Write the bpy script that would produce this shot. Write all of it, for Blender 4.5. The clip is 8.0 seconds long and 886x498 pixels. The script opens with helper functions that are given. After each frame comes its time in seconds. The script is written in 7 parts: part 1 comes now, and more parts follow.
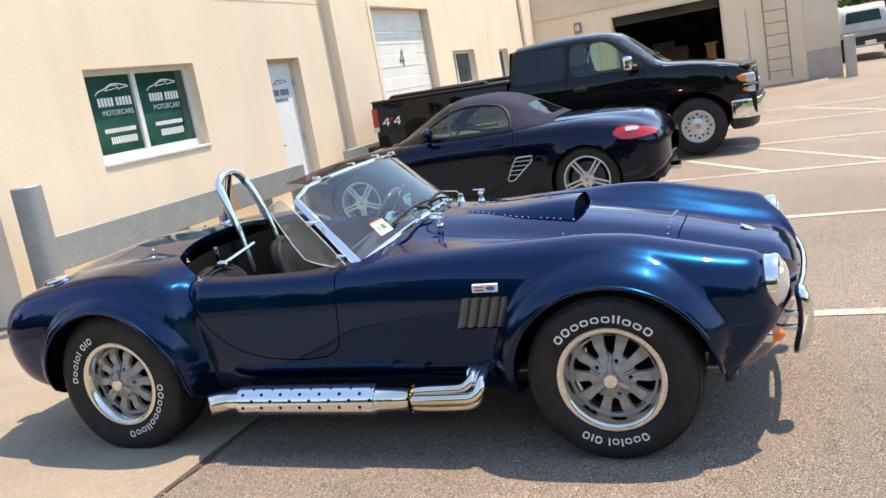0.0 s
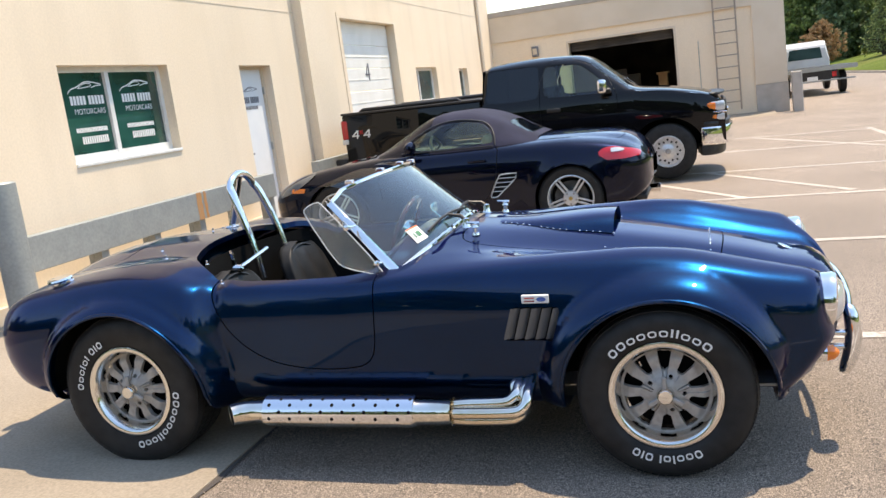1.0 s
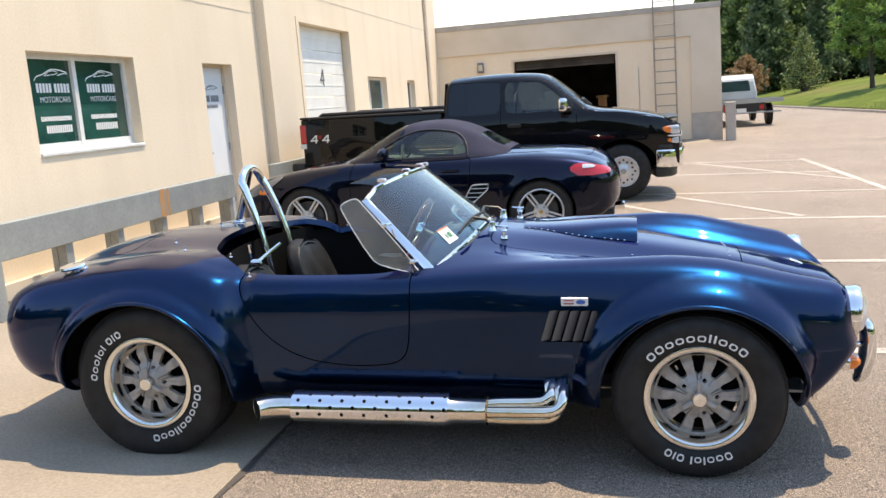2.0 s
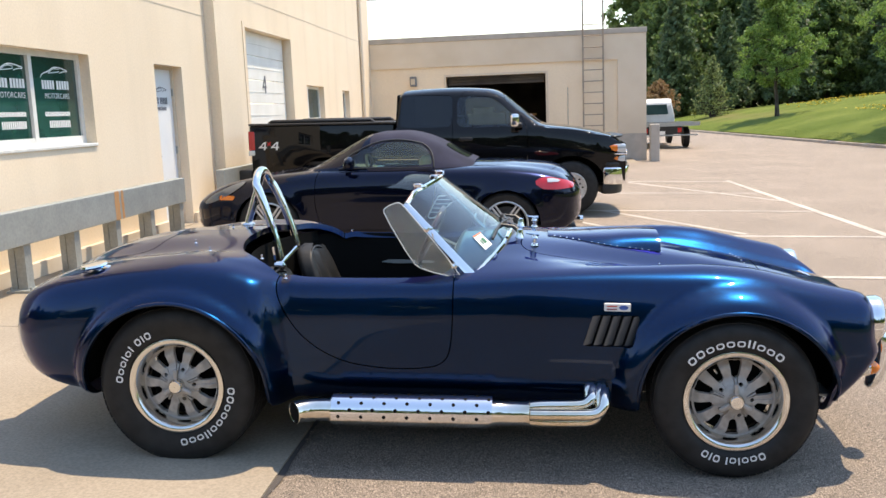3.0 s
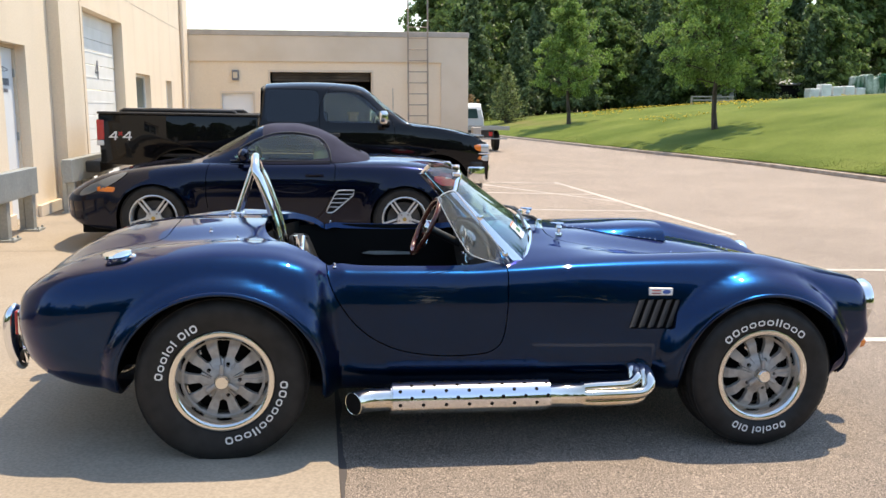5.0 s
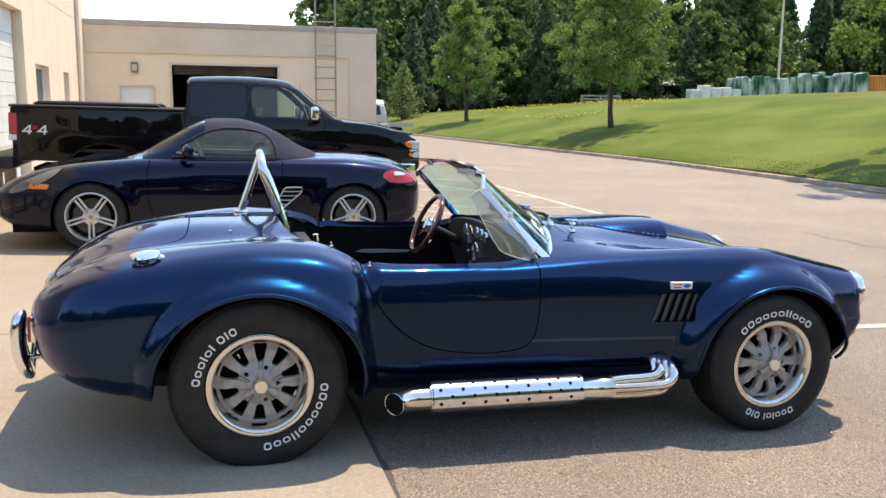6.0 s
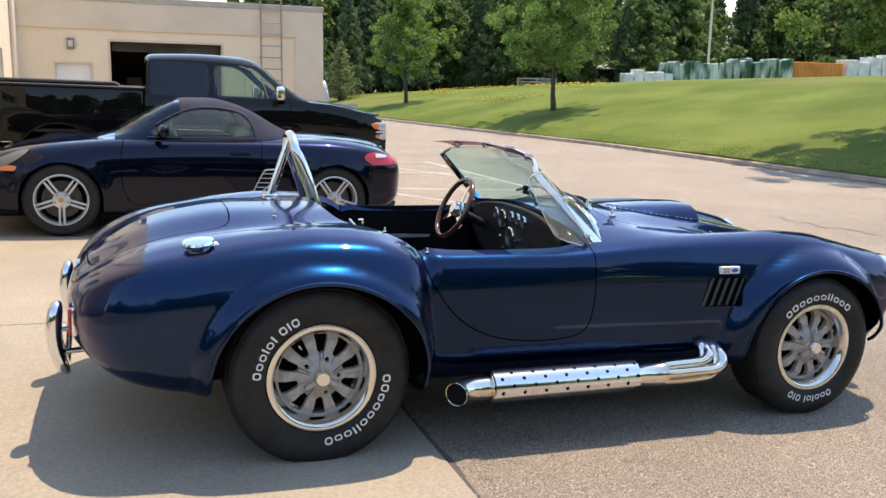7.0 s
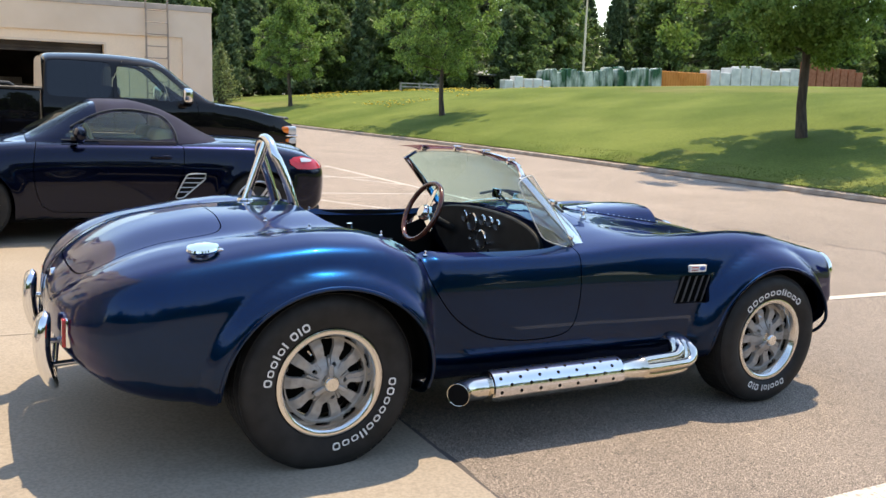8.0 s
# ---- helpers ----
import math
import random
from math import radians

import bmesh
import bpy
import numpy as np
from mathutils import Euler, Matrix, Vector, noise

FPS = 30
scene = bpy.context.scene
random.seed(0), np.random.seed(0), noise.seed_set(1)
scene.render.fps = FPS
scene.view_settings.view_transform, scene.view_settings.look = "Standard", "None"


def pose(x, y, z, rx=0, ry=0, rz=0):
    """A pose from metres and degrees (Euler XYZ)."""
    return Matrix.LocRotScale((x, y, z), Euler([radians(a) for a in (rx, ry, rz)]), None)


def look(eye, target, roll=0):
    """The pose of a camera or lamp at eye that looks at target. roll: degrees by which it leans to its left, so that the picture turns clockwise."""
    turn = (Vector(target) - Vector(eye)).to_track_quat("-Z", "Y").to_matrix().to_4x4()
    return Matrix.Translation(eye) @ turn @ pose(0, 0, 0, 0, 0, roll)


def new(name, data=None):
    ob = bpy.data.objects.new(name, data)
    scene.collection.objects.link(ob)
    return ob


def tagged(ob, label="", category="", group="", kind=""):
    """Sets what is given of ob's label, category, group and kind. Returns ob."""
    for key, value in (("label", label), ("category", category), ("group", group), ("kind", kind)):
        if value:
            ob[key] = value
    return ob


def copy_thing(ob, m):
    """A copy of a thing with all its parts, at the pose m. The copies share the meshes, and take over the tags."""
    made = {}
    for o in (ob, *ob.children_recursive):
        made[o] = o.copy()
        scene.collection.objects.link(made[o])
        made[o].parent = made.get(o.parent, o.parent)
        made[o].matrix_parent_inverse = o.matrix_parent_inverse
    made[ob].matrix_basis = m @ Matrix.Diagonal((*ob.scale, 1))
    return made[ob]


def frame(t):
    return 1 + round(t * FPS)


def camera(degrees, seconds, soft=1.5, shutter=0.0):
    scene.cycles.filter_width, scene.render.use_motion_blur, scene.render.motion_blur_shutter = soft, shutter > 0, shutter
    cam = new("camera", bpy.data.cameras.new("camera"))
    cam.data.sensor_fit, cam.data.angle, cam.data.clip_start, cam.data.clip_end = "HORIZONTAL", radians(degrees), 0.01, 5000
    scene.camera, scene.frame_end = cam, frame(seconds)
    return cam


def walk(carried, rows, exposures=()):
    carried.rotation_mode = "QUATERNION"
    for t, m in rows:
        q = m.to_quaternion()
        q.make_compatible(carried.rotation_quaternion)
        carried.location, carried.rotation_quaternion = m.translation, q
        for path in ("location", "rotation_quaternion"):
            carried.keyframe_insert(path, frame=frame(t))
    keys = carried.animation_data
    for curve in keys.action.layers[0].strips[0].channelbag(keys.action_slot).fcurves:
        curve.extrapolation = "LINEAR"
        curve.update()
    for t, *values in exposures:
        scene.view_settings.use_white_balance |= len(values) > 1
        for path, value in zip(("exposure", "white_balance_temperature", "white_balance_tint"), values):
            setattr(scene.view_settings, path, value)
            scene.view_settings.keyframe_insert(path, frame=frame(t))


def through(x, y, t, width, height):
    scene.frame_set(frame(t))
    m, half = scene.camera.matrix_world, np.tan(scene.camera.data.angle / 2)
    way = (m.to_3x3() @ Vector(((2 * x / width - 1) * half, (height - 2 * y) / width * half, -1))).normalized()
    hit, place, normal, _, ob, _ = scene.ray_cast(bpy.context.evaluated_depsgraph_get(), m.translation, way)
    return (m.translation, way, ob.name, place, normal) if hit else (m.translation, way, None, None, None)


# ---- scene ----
cam = camera(54.4, 8.0, shutter=0.0)
PATH = [
    (0, (2.948, -2.982, 1.407), (2.209, -1.161, 1.039), -10.2),
    (0.5, (2.761, -3.037, 1.394), (2.092, -1.185, 1.046), -8.5),
    (1, (2.504, -3.038, 1.413), (1.907, -1.161, 1.066), -7.6),
    (1.5, (2.302, -3.101, 1.416), (1.79, -1.199, 1.071), -5.9),
    (3, (1.525, -3.342, 1.418), (1.312, -1.378, 1.103), -2.2),
    (3.5, (1.288, -3.344, 1.415), (1.198, -1.371, 1.099), -1.3),
    (4, (0.97, -3.416, 1.414), (1.011, -1.441, 1.105), -1.0),
    (4.5, (0.702, -3.405, 1.392), (0.852, -1.435, 1.076), -0.6),
    (6, (-0.179, -3.232, 1.391), (0.353, -1.332, 1.062), 0.7),
    (6.5, (-0.409, -3.14, 1.37), (0.196, -1.264, 1.033), 0.4),
    (7, (-0.635, -2.973, 1.378), (0.048, -1.129, 1.011), 1.3),
    (7.5, (-0.826, -2.901, 1.368), (-0.014, -1.109, 1.009), 2.3),
    (8, (-1.08, -2.82, 1.366), (-0.141, -1.089, 1.017), 2.0),
]
walk(cam, [(t, look(eye, target, roll)) for t, eye, target, roll in PATH], exposures=[(0.0, 1.18, 7100, 11), (8.0, 1.18, 7100, 11)])

# ---- sky and sun ----
SUN_WAY = Vector((0.27, 0.205, 0.94)).normalized()
world = bpy.data.worlds.new("sky")
scene.world = world
world.use_nodes = True
wn = world.node_tree.nodes
sky = wn.new("ShaderNodeTexSky")
sky.sky_type, sky.sun_disc = "NISHITA", False
sky.sun_elevation = math.asin(SUN_WAY.z)
sky.sun_rotation = math.atan2(SUN_WAY.x, SUN_WAY.y)
sky.air_density, sky.dust_density = 1.25, 0.3
wn["Background"].inputs["Strength"].default_value = 0.15
world.node_tree.links.new(sky.outputs[0], wn["Background"].inputs["Color"])
sun = new("sun", bpy.data.lights.new("sun", "SUN"))
sun.data.energy, sun.data.angle, sun.data.color = 2.8, radians(0.53), (1.0, 0.87, 0.69)
sun.matrix_world = look((0, 0, 30), Vector((0, 0, 30)) - SUN_WAY)


# ---- materials ----
def shader(name, base=(0.5, 0.5, 0.5), rough=0.6, metal=0.0, **more):
    """A material with its Principled node; more: inputs by name."""
    m = bpy.data.materials.new(name)
    m.use_nodes = True
    p = m.node_tree.nodes["Principled BSDF"]
    p.inputs["Base Color"].default_value = (*base, 1)
    p.inputs["Roughness"].default_value = rough
    p.inputs["Metallic"].default_value = metal
    for key, value in more.items():
        p.inputs[key.replace("_", " ")].default_value = value
    return m


def node(m, kind, **values):
    n = m.node_tree.nodes.new(kind)
    for key, value in values.items():
        n.inputs[key.replace("_", " ")].default_value = value
    return n


def coords(m, what="Object"):
    return m.node_tree.nodes.new("ShaderNodeTexCoord").outputs[what]


def vary(m, a, b, scale=4.0, detail=6.0, lo=0.35, hi=0.65, where=None, target="Base Color", stretch=None, kind="noise"):
    """Mix two colours (or two values) by a noise; returns the mix output."""
    L = m.node_tree.links
    c = where or coords(m)
    if stretch:
        mp = m.node_tree.nodes.new("ShaderNodeMapping")
        mp.inputs["Scale"].default_value = stretch
        L.new(c, mp.inputs[0])
        c = mp.outputs[0]
    if kind == "noise":
        n = node(m, "ShaderNodeTexNoise", Scale=scale, Detail=detail)
        out = n.outputs["Fac"]
    else:
        n = node(m, "ShaderNodeTexVoronoi", Scale=scale)
        out = n.outputs["Color"]
    L.new(c, n.inputs["Vector"])
    r = m.node_tree.nodes.new("ShaderNodeValToRGB")
    r.color_ramp.elements[0].position, r.color_ramp.elements[1].position = lo, hi
    for e, v in zip(r.color_ramp.elements, (a, b)):
        e.color = (*v, 1) if isinstance(v, tuple) else (v, v, v, 1)
    L.new(out, r.inputs[0])
    if target:
        L.new(r.outputs[0], m.node_tree.nodes["Principled BSDF"].inputs[target])
    return r.outputs[0]


def blend(m, a, b, fac, mode="MIX", target="Base Color", amount=1.0):
    """Blend two colour outputs by a factor output (or number)."""
    L = m.node_tree.links
    n = m.node_tree.nodes.new("ShaderNodeMix")
    n.data_type, n.blend_type = "RGBA", mode
    for src, i in ((fac, 0), (a, 6), (b, 7)):
        if isinstance(src, (int, float)):
            n.inputs[i].default_value = src
        elif isinstance(src, tuple):
            n.inputs[i].default_value = (*src, 1)
        else:
            L.new(src, n.inputs[i])
    if target:
        L.new(n.outputs[2], m.node_tree.nodes["Principled BSDF"].inputs[target])
    return n.outputs[2]


def bump(m, scale=200.0, strength=0.3, distance=0.002, detail=3.0, kind="noise", stretch=None):
    L = m.node_tree.links
    c = coords(m)
    if stretch:
        mp = m.node_tree.nodes.new("ShaderNodeMapping")
        mp.inputs["Scale"].default_value = stretch
        L.new(c, mp.inputs[0])
        c = mp.outputs[0]
    if kind == "noise":
        n = node(m, "ShaderNodeTexNoise", Scale=scale, Detail=detail)
        out = n.outputs["Fac"]
    else:
        n = node(m, "ShaderNodeTexVoronoi", Scale=scale)
        out = n.outputs["Distance"]
    L.new(c, n.inputs["Vector"])
    b = node(m, "ShaderNodeBump", Strength=strength, Distance=distance)
    L.new(out, b.inputs["Height"])
    p = m.node_tree.nodes["Principled BSDF"]
    if p.inputs["Normal"].is_linked:
        L.new(p.inputs["Normal"].links[0].from_socket, b.inputs["Normal"])
    L.new(b.outputs[0], p.inputs["Normal"])
    return m


def paint(name, base, flake, metal=0.75, rough=0.32, edge=(1.0, 1.0, 1.0)):
    """Car paint: flakes under a clear coat."""
    m = shader(name, base, rough, metal, Coat_Weight=1.0, Coat_Roughness=0.022, Coat_IOR=1.36, Specular_Tint=(*edge, 1.0))
    a = vary(m, base, flake, 900.0, 1.0, 0.4, 0.62, target=None)
    b = vary(m, 0.9, 1.06, 2.2, 3.0, target=None)
    blend(m, a, b, 1.0, "MULTIPLY")
    return m


def clear_glass(name, tint, rough=0.0, body=0.06, top=1.0, haze=0.0):
    """A thin pane: mostly see-through, with a mirror gloss that grows at a slant."""
    m = bpy.data.materials.new(name)
    m.use_nodes = True
    N, L = m.node_tree.nodes, m.node_tree.links
    N.clear()
    out = N.new("ShaderNodeOutputMaterial")
    see = N.new("ShaderNodeBsdfTransparent")
    see.inputs[0].default_value = (*tint, 1)
    gloss = N.new("ShaderNodeBsdfGlossy")
    gloss.inputs["Roughness"].default_value = rough
    face = N.new("ShaderNodeLayerWeight")
    face.inputs[0].default_value = 0.5
    steep = N.new("ShaderNodeMath")
    steep.operation = "POWER"
    steep.inputs[1].default_value = 4.0
    L.new(face.outputs["Facing"], steep.inputs[0])
    fres = N.new("ShaderNodeMapRange")
    fres.inputs["To Min"].default_value = body
    fres.inputs["To Max"].default_value = top
    L.new(steep.outputs[0], fres.inputs[0])
    mix = N.new("ShaderNodeMixShader")
    L.new(fres.outputs[0], mix.inputs[0])
    L.new(see.outputs[0], mix.inputs[1])
    L.new(gloss.outputs[0], mix.inputs[2])
    L.new(mix.outputs[0], out.inputs[0])
    # haze: share of a pale translucent layer over the whole pane
    if haze > 0:
        milky = N.new("ShaderNodeBsdfTranslucent")
        milky.inputs[0].default_value = (0.8, 0.82, 0.82, 1)
        film = N.new("ShaderNodeMixShader")
        film.inputs[0].default_value = haze
        L.new(mix.outputs[0], film.inputs[1])
        L.new(milky.outputs[0], film.inputs[2])
        L.new(film.outputs[0], out.inputs[0])
    return m


# ---- geometry helpers ----
class Geo:
    """A growing list of corners and faces."""

    def __init__(self):
        self.v, self.f = [], []

    def add(self, verts, faces):
        k = len(self.v)
        self.v += [tuple(p) for p in verts]
        self.f += [tuple(i + k for i in face) for face in faces]
        return self

    def join(self, other, m=None):
        return self.add([(m @ Vector(p)) if m else p for p in other.v], other.f)

    def moved(self, m):
        g = Geo()
        return g.join(self, m)


def mesh(name, geo, material, smooth=True, sharp=40.0):
    me = bpy.data.meshes.new(name)
    me.from_pydata([tuple(p) for p in geo.v], [], geo.f)
    bm = bmesh.new()
    bm.from_mesh(me)
    bmesh.ops.remove_doubles(bm, verts=bm.verts, dist=0.00005)
    bmesh.ops.recalc_face_normals(bm, faces=bm.faces)
    if smooth:
        lim = radians(sharp)
        for fc in bm.faces:
            fc.smooth = True
        for e in bm.edges:
            if len(e.link_faces) == 2 and e.calc_face_angle(0.0) > lim:
                e.smooth = False
    bm.to_mesh(me)
    bm.free()
    me.materials.append(material)
    return me


def part(name, geo, material, parent, label="", smooth=True, sharp=40.0):
    ob = new(name, mesh(name, geo, material, smooth, sharp))
    ob.parent = parent
    if label:
        tagged(ob, label)
    return ob


def thing(name, label, category, m=None, group="", kind=""):
    ob = new(name)
    ob.empty_display_size = 0.1
    if m:
        ob.matrix_basis = m
    return tagged(ob, label, category, group, kind)


def solid(name, geo, material, label, category, m=None, group="", kind="", smooth=True, sharp=40.0):
    ob = new(name, mesh(name, geo, material, smooth, sharp))
    if m:
        ob.matrix_basis = m
    return tagged(ob, label, category, group, kind)


def box(x0, x1, y0, y1, z0, z1, bevel=0.0, seg=1):
    bm = bmesh.new()
    bmesh.ops.create_cube(bm, size=1.0, matrix=Matrix.Translation(((x0 + x1) / 2, (y0 + y1) / 2, (z0 + z1) / 2)) @ Matrix.Diagonal((x1 - x0, y1 - y0, z1 - z0, 1)))
    if bevel > 0:
        bmesh.ops.bevel(bm, geom=list(bm.edges), offset=bevel, segments=seg, profile=0.5, affect="EDGES", clamp_overlap=True)
    return take(bm)


def take(bm):
    bm.verts.index_update()
    g = Geo().add([v.co[:] for v in bm.verts], [[v.index for v in fc.verts] for fc in bm.faces])
    bm.free()
    return g


def lathe(profile, seg=48, axis="y", closed=False):
    """Turn a profile of (radius, along) round an axis through the origin."""
    v, f = [], []
    n = len(profile)
    for i in range(seg):
        a = 2 * math.pi * i / seg
        c, s = math.cos(a), math.sin(a)
        for r, h in profile:
            v.append({"y": (r * c, h, r * s), "z": (r * c, r * s, h), "x": (h, r * c, r * s)}[axis])
    for i in range(seg):
        j = (i + 1) % seg
        for k in range(n if closed else n - 1):
            q = (k + 1) % n
            f.append((i * n + k, j * n + k, j * n + q, i * n + q))
    return Geo().add(v, f)


def tube(points, r, seg=10, closed=False, caps=True):
    """A round tube along points; r a number or one per point."""
    pts = [Vector(p) for p in points]
    n = len(pts)
    rs = r if isinstance(r, (list, tuple)) else [r] * n
    v, f = [], []
    up = None
    for i, p in enumerate(pts):
        a = pts[(i - 1) % n] if (closed or i) else p
        b = pts[(i + 1) % n] if (closed or i < n - 1) else p
        d = (b - a).normalized()
        if up is None:
            up = d.orthogonal().normalized()
        up = (up - d * up.dot(d)).normalized()
        side = d.cross(up)
        for k in range(seg):
            t = 2 * math.pi * k / seg
            v.append(p + (up * math.cos(t) + side * math.sin(t)) * rs[i])
    for i in range(n if closed else n - 1):
        j = (i + 1) % n
        for k in range(seg):
            q = (k + 1) % seg
            f.append((i * seg + k, i * seg + q, j * seg + q, j * seg + k))
    if caps and not closed:
        f.append(tuple(range(seg)))
        f.append(tuple((n - 1) * seg + k for k in range(seg)))
    return Geo().add(v, f)


def prism(outline, h0, h1, axis="y", bevel=0.0, seg=1):
    """A plate of the given outline between h0 and h1 along an axis; outline in the two other axes, in order."""
    bm = bmesh.new()

    def at(p, h):
        return {"y": (p[0], h, p[1]), "z": (p[0], p[1], h), "x": (h, p[0], p[1])}[axis]
    lo = [bm.verts.new(at(p, h0)) for p in outline]
    hi = [bm.verts.new(at(p, h1)) for p in outline]
    bm.faces.new(lo)
    bm.faces.new(hi)
    for i in range(len(lo)):
        j = (i + 1) % len(lo)
        bm.faces.new((lo[i], lo[j], hi[j], hi[i]))
    bmesh.ops.recalc_face_normals(bm, faces=bm.faces)
    if bevel > 0:
        bmesh.ops.bevel(bm, geom=[e for e in bm.edges if e.calc_face_angle(0) > 0.5], offset=bevel, segments=seg, profile=0.5, affect="EDGES", clamp_overlap=True)
    return take(bm)


def chaikin(pts, times=2, closed=True):
    for _ in range(times):
        out = []
        n = len(pts)
        for i in range(n if closed else n - 1):
            a, b = pts[i], pts[(i + 1) % n]
            out.append(tuple(0.75 * p + 0.25 * q for p, q in zip(a, b)))
            out.append(tuple(0.25 * p + 0.75 * q for p, q in zip(a, b)))
        if not closed:
            out = [pts[0]] + out + [pts[-1]]
        pts = out
    return pts


def curve_of(xs, ys):
    """A smooth curve through a short table (monotone slopes)."""
    xs, ys = np.array(xs, float), np.array(ys, float)
    h, d = np.diff(xs), np.diff(ys) / np.diff(xs)
    m = np.zeros(len(xs))
    m[0], m[-1] = d[0], d[-1]
    for i in range(1, len(xs) - 1):
        m[i] = 0.0 if d[i - 1] * d[i] <= 0 else 2 * d[i - 1] * d[i] / (d[i - 1] + d[i])

    def at(x):
        x = min(max(x, xs[0]), xs[-1])
        i = min(int(np.searchsorted(xs, x, "right")) - 1, len(h) - 1)
        t = (x - xs[i]) / h[i]
        return float((1 + 2 * t) * (1 - t) ** 2 * ys[i] + t * (1 - t) ** 2 * h[i] * m[i] + t * t * (3 - 2 * t) * ys[i + 1] + t * t * (t - 1) * h[i] * m[i + 1])
    return at


def spline(points, n):
    """n points along a smooth line through the given ones, evenly spaced."""
    P = [np.array(p, float) for p in points]
    P = [2 * P[0] - P[1]] + P + [2 * P[-1] - P[-2]]
    dense = []
    for i in range(1, len(P) - 2):
        a, b, c, d = P[i - 1:i + 3]
        for t in np.linspace(0, 1, 12, endpoint=False):
            dense.append(0.5 * (2 * b + (c - a) * t + (2 * a - 5 * b + 4 * c - d) * t * t + (3 * b - a - 3 * c + d) * t ** 3))
    dense.append(P[-2])
    dense = np.array(dense)
    s = np.concatenate([[0], np.cumsum(np.linalg.norm(np.diff(dense, axis=0), axis=1))])
    u = np.linspace(0, s[-1], n)
    return np.stack([np.interp(u, s, dense[:, k]) for k in range(dense.shape[1])], 1)


def loft(rows):
    """A sheet through rows of equally many points."""
    n = len(rows[0])
    v = [tuple(p) for row in rows for p in row]
    f = [(i * n + k, i * n + k + 1, (i + 1) * n + k + 1, (i + 1) * n + k) for i in range(len(rows) - 1) for k in range(n - 1)]
    return Geo().add(v, f)


def clip(geo, fn, keep=1):
    """The part of a sheet where keep * fn(point) > 0, cut cleanly along fn = 0."""
    val = [keep * fn(p) for p in geo.v]
    g, index, cut = Geo(), {}, {}

    def corner(i):
        if i not in index:
            index[i] = len(g.v)
            g.v.append(geo.v[i])
        return index[i]

    def middle(i, j):
        key = (min(i, j), max(i, j))
        if key not in cut:
            a, b = Vector(geo.v[key[0]]), Vector(geo.v[key[1]])
            fa = val[key[0]]
            lo, hi = 0.0, 1.0
            for _ in range(10):
                t = (lo + hi) / 2
                if (keep * fn(tuple(a.lerp(b, t))) > 0) == (fa > 0):
                    lo = t
                else:
                    hi = t
            cut[key] = len(g.v)
            g.v.append(tuple(a.lerp(b, (lo + hi) / 2)))
        return cut[key]
    for face in geo.f:
        s = [val[i] > 0 for i in face]
        if all(s):
            g.f.append(tuple(corner(i) for i in face))
        elif any(s):
            poly = []
            for k in range(len(face)):
                i, j = face[k], face[(k + 1) % len(face)]
                if s[k]:
                    poly.append(corner(i))
                if s[k] != s[(k + 1) % len(face)]:
                    poly.append(middle(i, j))
            if len(poly) > 2:
                g.f.append(tuple(poly))
    return g


def rim_edges(geo, test):
    """The sheet's open edges of which both ends pass the test."""
    count = {}
    for face in geo.f:
        for k in range(len(face)):
            i, j = face[k], face[(k + 1) % len(face)]
            key = (min(i, j), max(i, j))
            count[key] = count.get(key, 0) + 1
    return [e for e, c in count.items() if c == 1 and test(geo.v[e[0]]) and test(geo.v[e[1]])]


def flange(geo, test, offset):
    """Fold the open edges that pass the test inwards, by offset(point)."""
    made = {}
    for i, j in rim_edges(geo, test):
        for k in (i, j):
            if k not in made:
                made[k] = len(geo.v)
                geo.v.append(tuple(Vector(geo.v[k]) + Vector(offset(geo.v[k]))))
        geo.f.append((i, j, made[j], made[i]))
    return geo


def inside(poly):
    """A signed distance to a closed outline: above 0 inside."""
    P = np.array(poly)
    Q = np.roll(P, -1, 0)
    D = Q - P
    LL = (D * D).sum(1)

    def at(a, b):
        w = np.array((a, b)) - P
        t = np.clip((w * D).sum(1) / LL, 0, 1)
        d = np.sqrt((((w - D * t[:, None])) ** 2).sum(1)).min()
        c = ((P[:, 1] > b) != (Q[:, 1] > b))
        xs = P[:, 0] + (b - P[:, 1]) * D[:, 0] / np.where(D[:, 1] == 0, 1e-9, D[:, 1])
        return d if (c & (a < xs)).sum() % 2 else -d
    return at


def mirrored(geo):
    """The same with y turned over."""
    return Geo().add([(p[0], -p[1], p[2]) for p in geo.v], geo.f)


def smooth_step(t):
    t = min(max(t, 0.0), 1.0)
    return t * t * (3 - 2 * t)


# ---- materials of the place ----
M_ASPHALT = shader("asphalt", (0.2, 0.18, 0.16), 0.85)
_a = vary(M_ASPHALT, (0.04, 0.032, 0.026), (0.54, 0.435, 0.345), 230.0, 3.0, 0.36, 0.68, target=None)
_b = vary(M_ASPHALT, 0.86, 1.1, 0.7, 5.0, 0.3, 0.7, target=None)
_c = vary(M_ASPHALT, 1.0, 0.82, 9.0, 6.0, 0.55, 0.75, target=None)
_ab = blend(M_ASPHALT, _a, _b, 1.0, "MULTIPLY", target=None)
_d = vary(M_ASPHALT, 0.7, 1.32, 95.0, 2.0, 0.36, 0.66, target=None)
_abc = blend(M_ASPHALT, _ab, _c, 1.0, "MULTIPLY", target=None)
_abc = blend(M_ASPHALT, _abc, _d, 1.0, "MULTIPLY", target=None)
